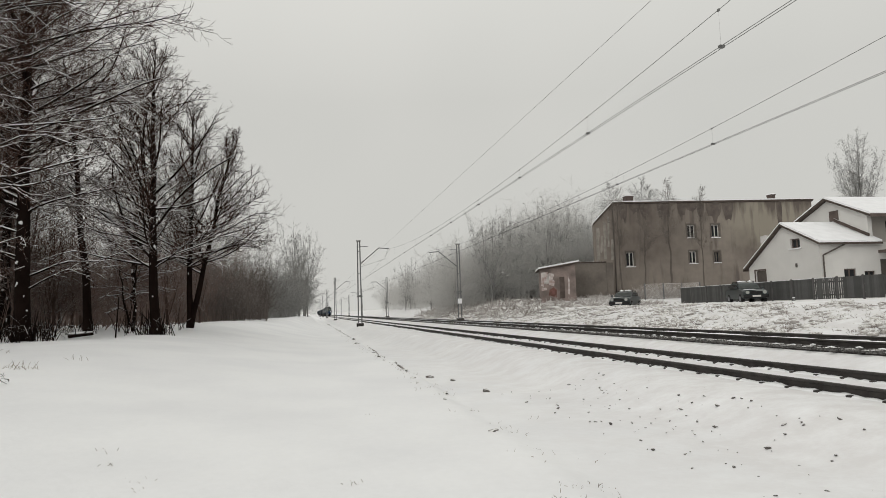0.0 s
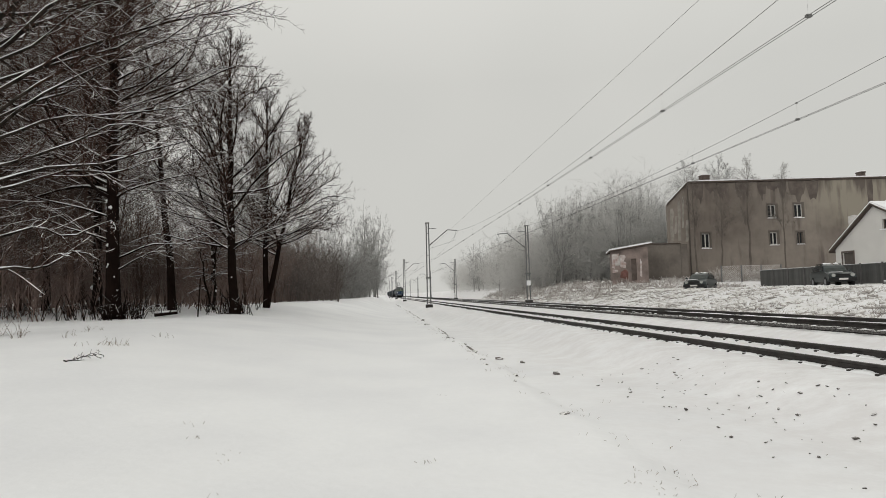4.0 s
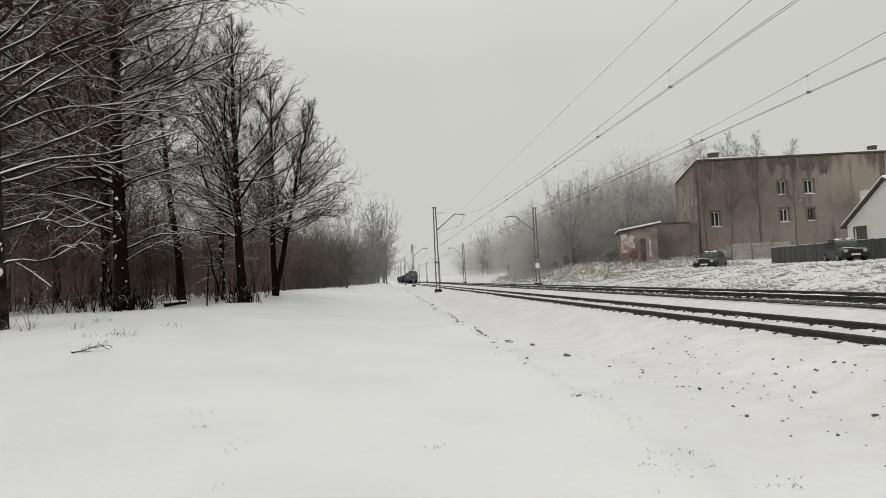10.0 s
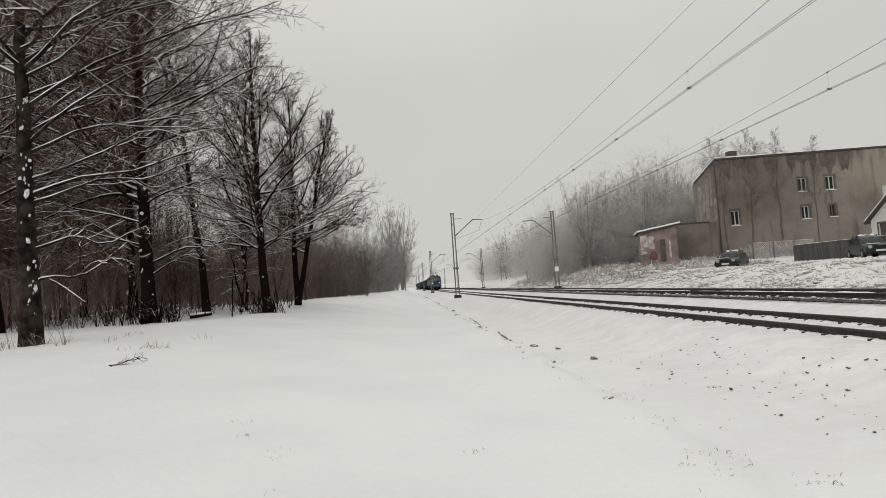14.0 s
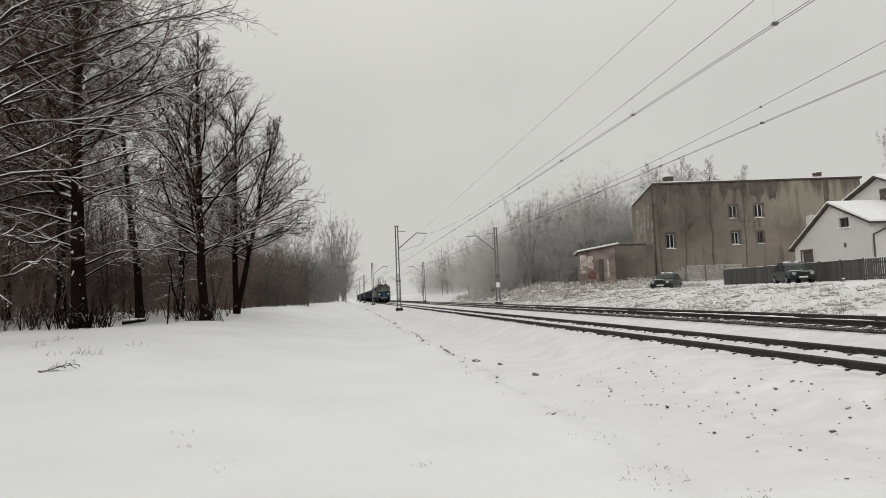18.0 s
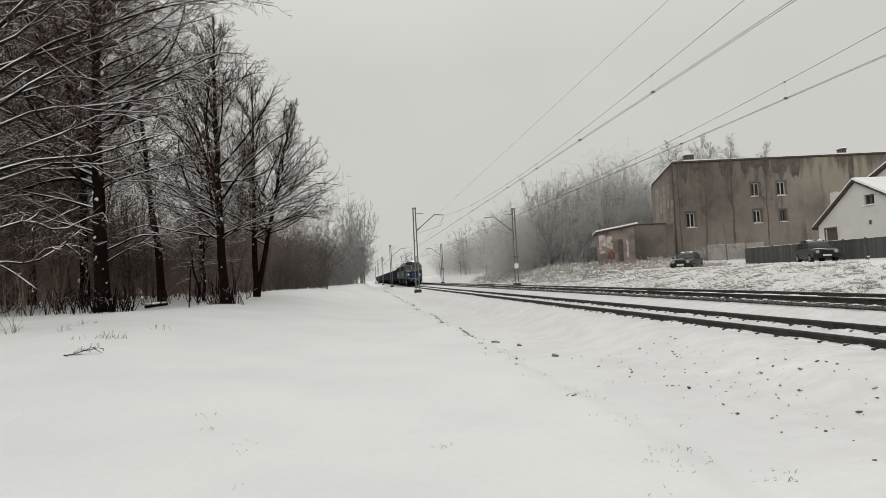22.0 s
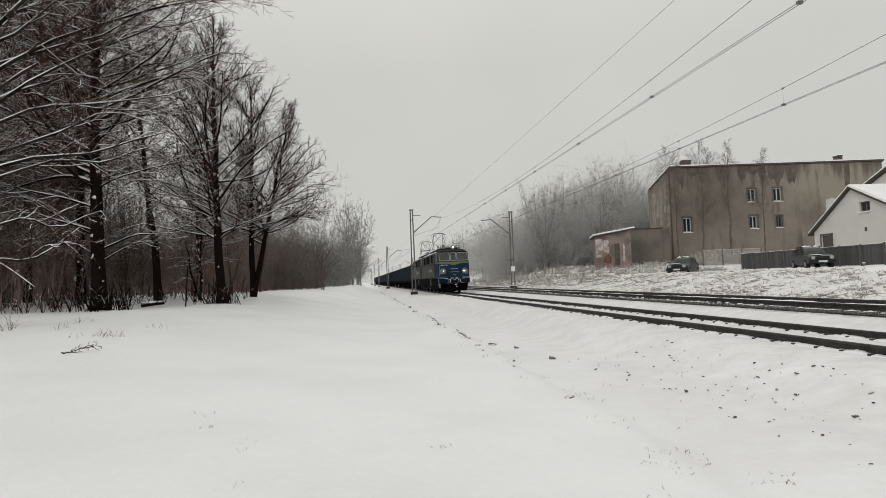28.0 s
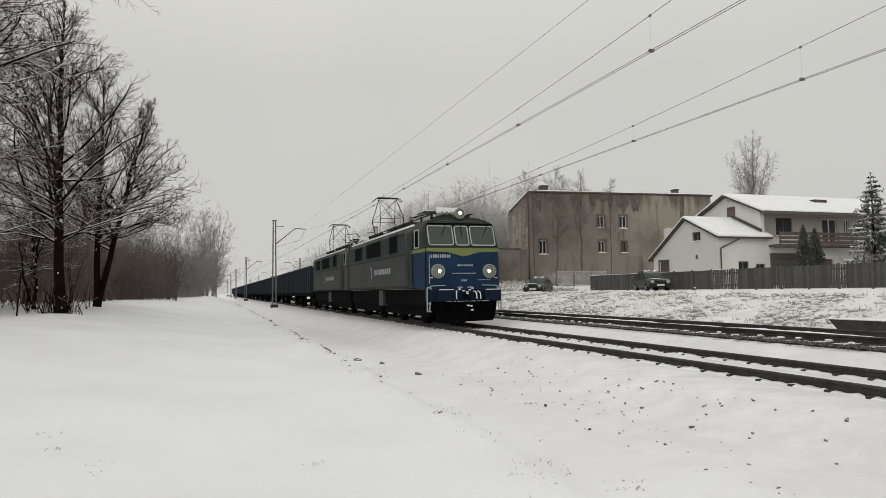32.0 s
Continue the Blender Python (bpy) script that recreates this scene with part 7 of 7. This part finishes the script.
def make_lumps(name, spots, label, seed, smin, smax, category="snow clump"):
    """Low snow-covered tussocks: squashed uneven lumps half sunk in the ground."""
    rng = np.random.RandomState(seed)
    bm = bmesh.new()
    bmesh.ops.create_icosphere(bm, subdivisions=2, radius=1)
    bm.faces.ensure_lookup_table()
    V0 = np.array([v.co[:] for v in bm.verts])
    F0 = np.array([[v.index for v in f.verts] + [f.verts[2].index] for f in bm.faces])
    bm.free()
    n = len(spots)
    C = np.array([(x, y, float(ground_z(x, y))) for x, y in spots])
    s = rng.uniform(smin, smax, (n, 1, 1)) * rng.uniform(0.6, 1.3, (n, len(V0), 1))
    V = C[:, None] + V0[None] * s * np.stack([rng.uniform(0.8, 1.6, n), rng.uniform(0.8, 1.8, n), rng.uniform(0.45, 0.8, n)], -1)[:, None]
    me = bpy.data.meshes.new(name)
    F = (np.arange(n)[:, None, None] * len(V0) + F0[None, :, :3]).reshape(-1, 3)
    me.from_pydata(V.reshape(-1, 3).tolist(), [], F.tolist())
    me.polygons.foreach_set("use_smooth", np.ones(len(F), bool))
    me.materials.append(TUSSOCK)
    ob = new(name, me)
    return tagged(ob, label, category, kind="stuff")


make_lumps("snow_tussocks", [(cx + rg.gauss(0, 0.28), cy + rg.gauss(0, 0.42)) for cx, cy in [bank_spot() for i in range(560)] for k in range(8)], "snow-covered tussocks on the bank", 41, 0.05, 0.15)
make_lumps("snow_tussocks", [(16.5 + rg.uniform(0, 1) * 6, 52 + 55 * rg.uniform(0, 1)) for i in range(420)], "snow-laden low bushes below the hedge", 42, 0.15, 0.42)
tufts("bank_brush", [(16.5 + rg.uniform(0, 1) * 6, 52 + 55 * rg.uniform(0, 1)) for i in range(900)], FROST_WEED, "brown twigs sticking out of the snowy bushes", 43, 0.3, 0.95, 0.02, lean=0.7, category="brush")
tufts("bank_brush", [(15.5 + rg.uniform(0, 1) * 5, 22 + 30 * rg.uniform(0, 1)) for i in range(120)], FROST_WEED, "brown twigs sticking out of the snowy bank", 44, 0.08, 0.22, 0.008, lean=0.9, category="brush")


def make_clods():
    """Frozen turf clods along the broken edge of the path."""
    rng = random.Random(62)
    turf = material("frozen_turf", (0.15, 0.13, 0.115), 0.95, vary=0.4, scale=6, fine=30, bump=0.6, snow=0.95, snow_from=0.38)
    spots = [(2.95, 69.6), (3.05, 45.1), (2.85, 31.0), (2.65, 24.9), (2.62, 22.8), (3.15, 23.8), (2.85, 21.6), (2.8, 19.0), (2.62, 16.3), (2.55, 15.2), (3.45, 18.7), (2.9, 13.8), (2.6, 12.3), (2.56, 8.8)]
    spots += [(2.95 + rng.gauss(0, 0.06), 78 + 5 * i) for i in range(6)] + [(2.8 + rng.gauss(0, 0.12), 20 + 46 * rng.random()) for i in range(5)]
    for x, y in spots:
        me = bpy.data.meshes.new("turf_clod")
        bm = bmesh.new()
        bmesh.ops.create_icosphere(bm, subdivisions=2, radius=1)
        a, b, c = rng.uniform(0, 6), rng.uniform(0, 6), rng.uniform(0, 6)
        r = (0.045 + 0.0016 * min(y, 50)) * rng.uniform(0.55, 1.1)
        for v in bm.verts:
            k = 1 + 0.3 * math.sin(3.1 * v.co.x + a) * math.cos(2.7 * v.co.y + b) + 0.25 * math.sin(5 * v.co.z + 4 * v.co.x + c)
            v.co = Vector((v.co.x * 0.8, v.co.y * 1.7, v.co.z * 0.55)) * k * r
        bm.to_mesh(me)
        bm.free()
        me.materials.append(turf)
        s = new("turf_clod", me)
        s.matrix_world = pose(x, y, float(ground_z(x, y)) + r * 0.15, 0, 0, rng.uniform(-50, 50))
        tagged(s, "frozen turf clod capped with snow at the path edge", "clod", "clods along the path")


make_clods()


def make_turf_edge():
    """Ragged frozen turf showing where the field breaks down to the track bed."""
    rs = np.random.RandomState(77)
    yy = np.concatenate([np.arange(13, 60, 0.10), np.arange(60, 120, 0.3)])
    n = len(yy)

    def noise(k):
        return np.convolve(rs.normal(0, 1, n + 60), np.ones(k) / k ** 0.5, "same")[:n]
    show = np.clip(0.9 * noise(26) + 0.45 * noise(5) + 0.35 * np.clip((yy - 30) / 40, 0, 1) - 0.35, 0, 1.3)
    crest = 2.48 + 0.30 * smooth01((yy - 9) / 9) + 0.05 * np.sin(0.9 * yy) + 0.03 * np.sin(2.3 * yy)
    X = np.stack([crest + 0.02, crest + 0.05 + 0.02 * noise(3), crest + 0.14 + 0.03 * noise(3), crest + 0.30 + 0.04 * noise(4)], -1)
    G = ground_z(X, np.repeat(yy[:, None], 4, 1))
    lift = np.stack([np.full(n, -0.03), 0.045 * show, 0.04 * show, np.full(n, -0.03)], -1) - 0.02
    V = np.stack([X, np.repeat(yy[:, None], 4, 1), G + lift], -1).reshape(-1, 3)
    i = np.arange(n - 1)[:, None] * 4
    j = np.arange(3)[None]
    F = np.stack([i + j, i + j + 1, i + j + 5, i + j + 4], -1).reshape(-1, 4)
    turf = material("edge_turf", (0.20, 0.18, 0.165), 0.95, vary=0.4, scale=5, fine=24, bump=0.6, snow=0.8, snow_from=0.90)
    tagged(quads("turf_edge", [(V, F)], turf), "ragged strip of frozen turf breaking through the snow along the path edge", "turf", kind="stuff")


make_turf_edge()


def make_trough():
    t = thing("concrete_trough", pose(14.15, 11.9, 0.18, 0, 0, 0), "low concrete trough with a snow-topped rim beside the far track", "trough")
    bm = bmesh.new()
    prism(bm, [(-0.45, 0), (0.45, 0), (0.70, 0.25), (-0.70, 0.25)], -0.3, 0.3, "x")
    part("body", bm, RUST, t, "dark stained trough")
    part("rim_snow", boxed(-0.3, 0.3, -0.71, 0.71, 0.25, 0.275, 0.01), SNOW_LUMP, t)
    s = thing("wooden_board", pose(15.7, 11.7, 0.55), "dark board lying on the snowy bank", "board")
    part("plank", boxed(-0.12, 0.12, -0.5, 0.5, 0, 0.06, 0.01), WOOD_BROWN, s)


make_trough()


def make_wire_fence():
    t = thing("wire_fence", pose(0, 58.5, 0), "low wire mesh fence with dark posts, the mesh white with frost", "fence")
    z = float(ground_z(33.5, 58.5))
    for i in range(4):
        x = 31.0 + i * 1.9
        part("post", boxed(x - 0.05, x + 0.05, -0.05, 0.05, z - 0.4, z + 1.5, 0.01), STEEL, t)
    for dz in (0.12, 1.42):
        bm = bmesh.new()
        rod(bm, (31, 0, z + dz), (36.7, 0, z + dz), 0.024, n=5)
        part("rail", bm, FROST_WEED, t, "rail with frost clinging to it")
    mesh = bmesh.new()
    for i in range(-7, 32):
        for way in (1, -1):
            x0, x1 = (31 + 0.18 * i, 31 + 0.18 * i + 1.28)[::way]
            lo, hi = max(0, (31 - x0) / (x1 - x0)) if way > 0 else max(0, (36.7 - x0) / (x1 - x0)), min(1, (36.7 - x0) / (x1 - x0)) if way > 0 else min(1, (31 - x0) / (x1 - x0))
            if hi - lo > 0.03:
                rod(mesh, (x0 + (x1 - x0) * lo, 0.02, z + 0.13 + 1.28 * lo), (x0 + (x1 - x0) * hi, 0.02, z + 0.13 + 1.28 * hi), 0.013, n=4)
    tagged(part("wire_mesh", mesh, FROST_WEED, t, "diamond wire mesh white with frost"), kind="stuff")


make_wire_fence()
tufts("fence_weeds", [(30.6 + rg.uniform(0, 6.6), 58.8 + rg.uniform(0, 1.6)) for i in range(300)], FROST_WEED, "tall frosted weeds grown through the wire fence", 46, 0.35, 1.35, 0.016, lean=0.35)


def make_stake():
    x, y = -7.5, 29.5
    t = thing("stake", at_ground(x, y), "thin leaning wooden stake in the snow near the trees", "stake")
    bm = bmesh.new()
    rod(bm, (0, 0, 0), (0.12, 0, 1.75), 0.03, 0.022, 6)
    part("pole", bm, BARK, t)
    s = thing("fallen_log", at_ground(-9.3, 31.2), "short dark log with snow at the wood's edge", "log")
    bm = bmesh.new()
    rod(bm, (-0.5, 0, 0.22), (0.45, 0.12, 0.29), 0.10, 0.075, 10)
    rod(bm, (0.1, 0.05, 0.25), (0.34, -0.14, 0.52), 0.03, 0.018, 6)
    part("trunk", bm, BARK, s)
    lying = bmesh.new()
    for a, b, r0, r1 in ((-0.5, -0.18, 0.05, 0.075), (-0.18, 0.12, 0.075, 0.06), (0.12, 0.42, 0.06, 0.035)):
        rod(lying, (a, 0.06 + 0.11 * a, 0.32 + 0.05 * a), (b, 0.06 + 0.11 * b, 0.32 + 0.05 * b), r0, r1, 8)
    part("snow_cap", lying, SNOW_LUMP, s, "rounded ridge of snow")


make_stake()


def make_twig(x, y, turn, ln, seed, label, rise=0.12, thick=0.014, twigs=9):
    """A gnarled dead branch lying on the snow, its raised end hooked down."""
    rng = np.random.RandomState(seed)
    t = thing("fallen_branch", pose(x, y, float(ground_z(x, y)) + 0.015, 0, 0, turn), label, "branch", "fallen branches")
    s = np.linspace(0, 1, 17)
    bend = np.cumsum(rng.normal(0, 0.022, 17)) * ln
    z = 0.012 + rise * np.sin(np.minimum(s / 0.85, 1) * 1.57) ** 1.5 + rng.normal(0, 0.010, 17) - np.clip(s - 0.9, 0, 1) * 10 * 0.8 * rise
    P = np.stack([ln * np.minimum(s, 0.93) + ln * 0.2 * np.clip(s - 0.93, 0, 1), bend, np.maximum(z, 0.008)], -1)[None]
    R = (thick * (1 - 0.6 * s))[None]
    quads("stem", [tubes(P, R, 6)], BARK, t)
    B, BR = sub_branches(rng, P, R, twigs, 0.1, 0.9, 50, 0.30, 5, 0.006, -0.2, None, 0.2)
    B[:, :, 2] = np.maximum(B[:, :, 2], 0.006)
    C, CR = sub_branches(rng, B, BR, 3, 0.2, 1.0, 44, 0.45, 3, 0.004, -0.2)
    C[:, :, 2] = np.maximum(C[:, :, 2], 0.004)
    tagged(quads("twig_spray", [tubes(B, BR, 4), tubes(C, CR, 3)], BARK, t), kind="stuff")
    Q = P[:, ::2].copy()
    Q[..., 2] += thick * 0.6
    quads("snow_line", [tubes(Q, R[:, ::2] * rng.uniform(0.1, 0.95, 9), 5)], SNOW_LUMP, t, "snow along the fallen branch")


make_twig(-5.30, 12.35, 46, 0.72, 5, "gnarled dead branch lying on the field snow", 0.07)
make_twig(-9.9, 28.8, 62, 1.7, 8, "dead branch leaning out of the snow beside a tree", 0.5, 0.035, 6)


def make_marker():
    t = thing("marker_post", at_ground(26.3, 32.8), "short dark marker post capped with snow before the fence", "post")
    part("stem", boxed(-0.04, 0.04, -0.04, 0.04, -0.1, 0.30, 0.01), STEEL, t)
    part("crossbar", boxed(-0.13, 0.13, -0.035, 0.035, 0.10, 0.17, 0.008), STEEL, t)
    part("snow_cap", boxed(-0.055, 0.055, -0.055, 0.055, 0.30, 0.35, 0.02), SNOW_LUMP, t)


make_marker()
motions()
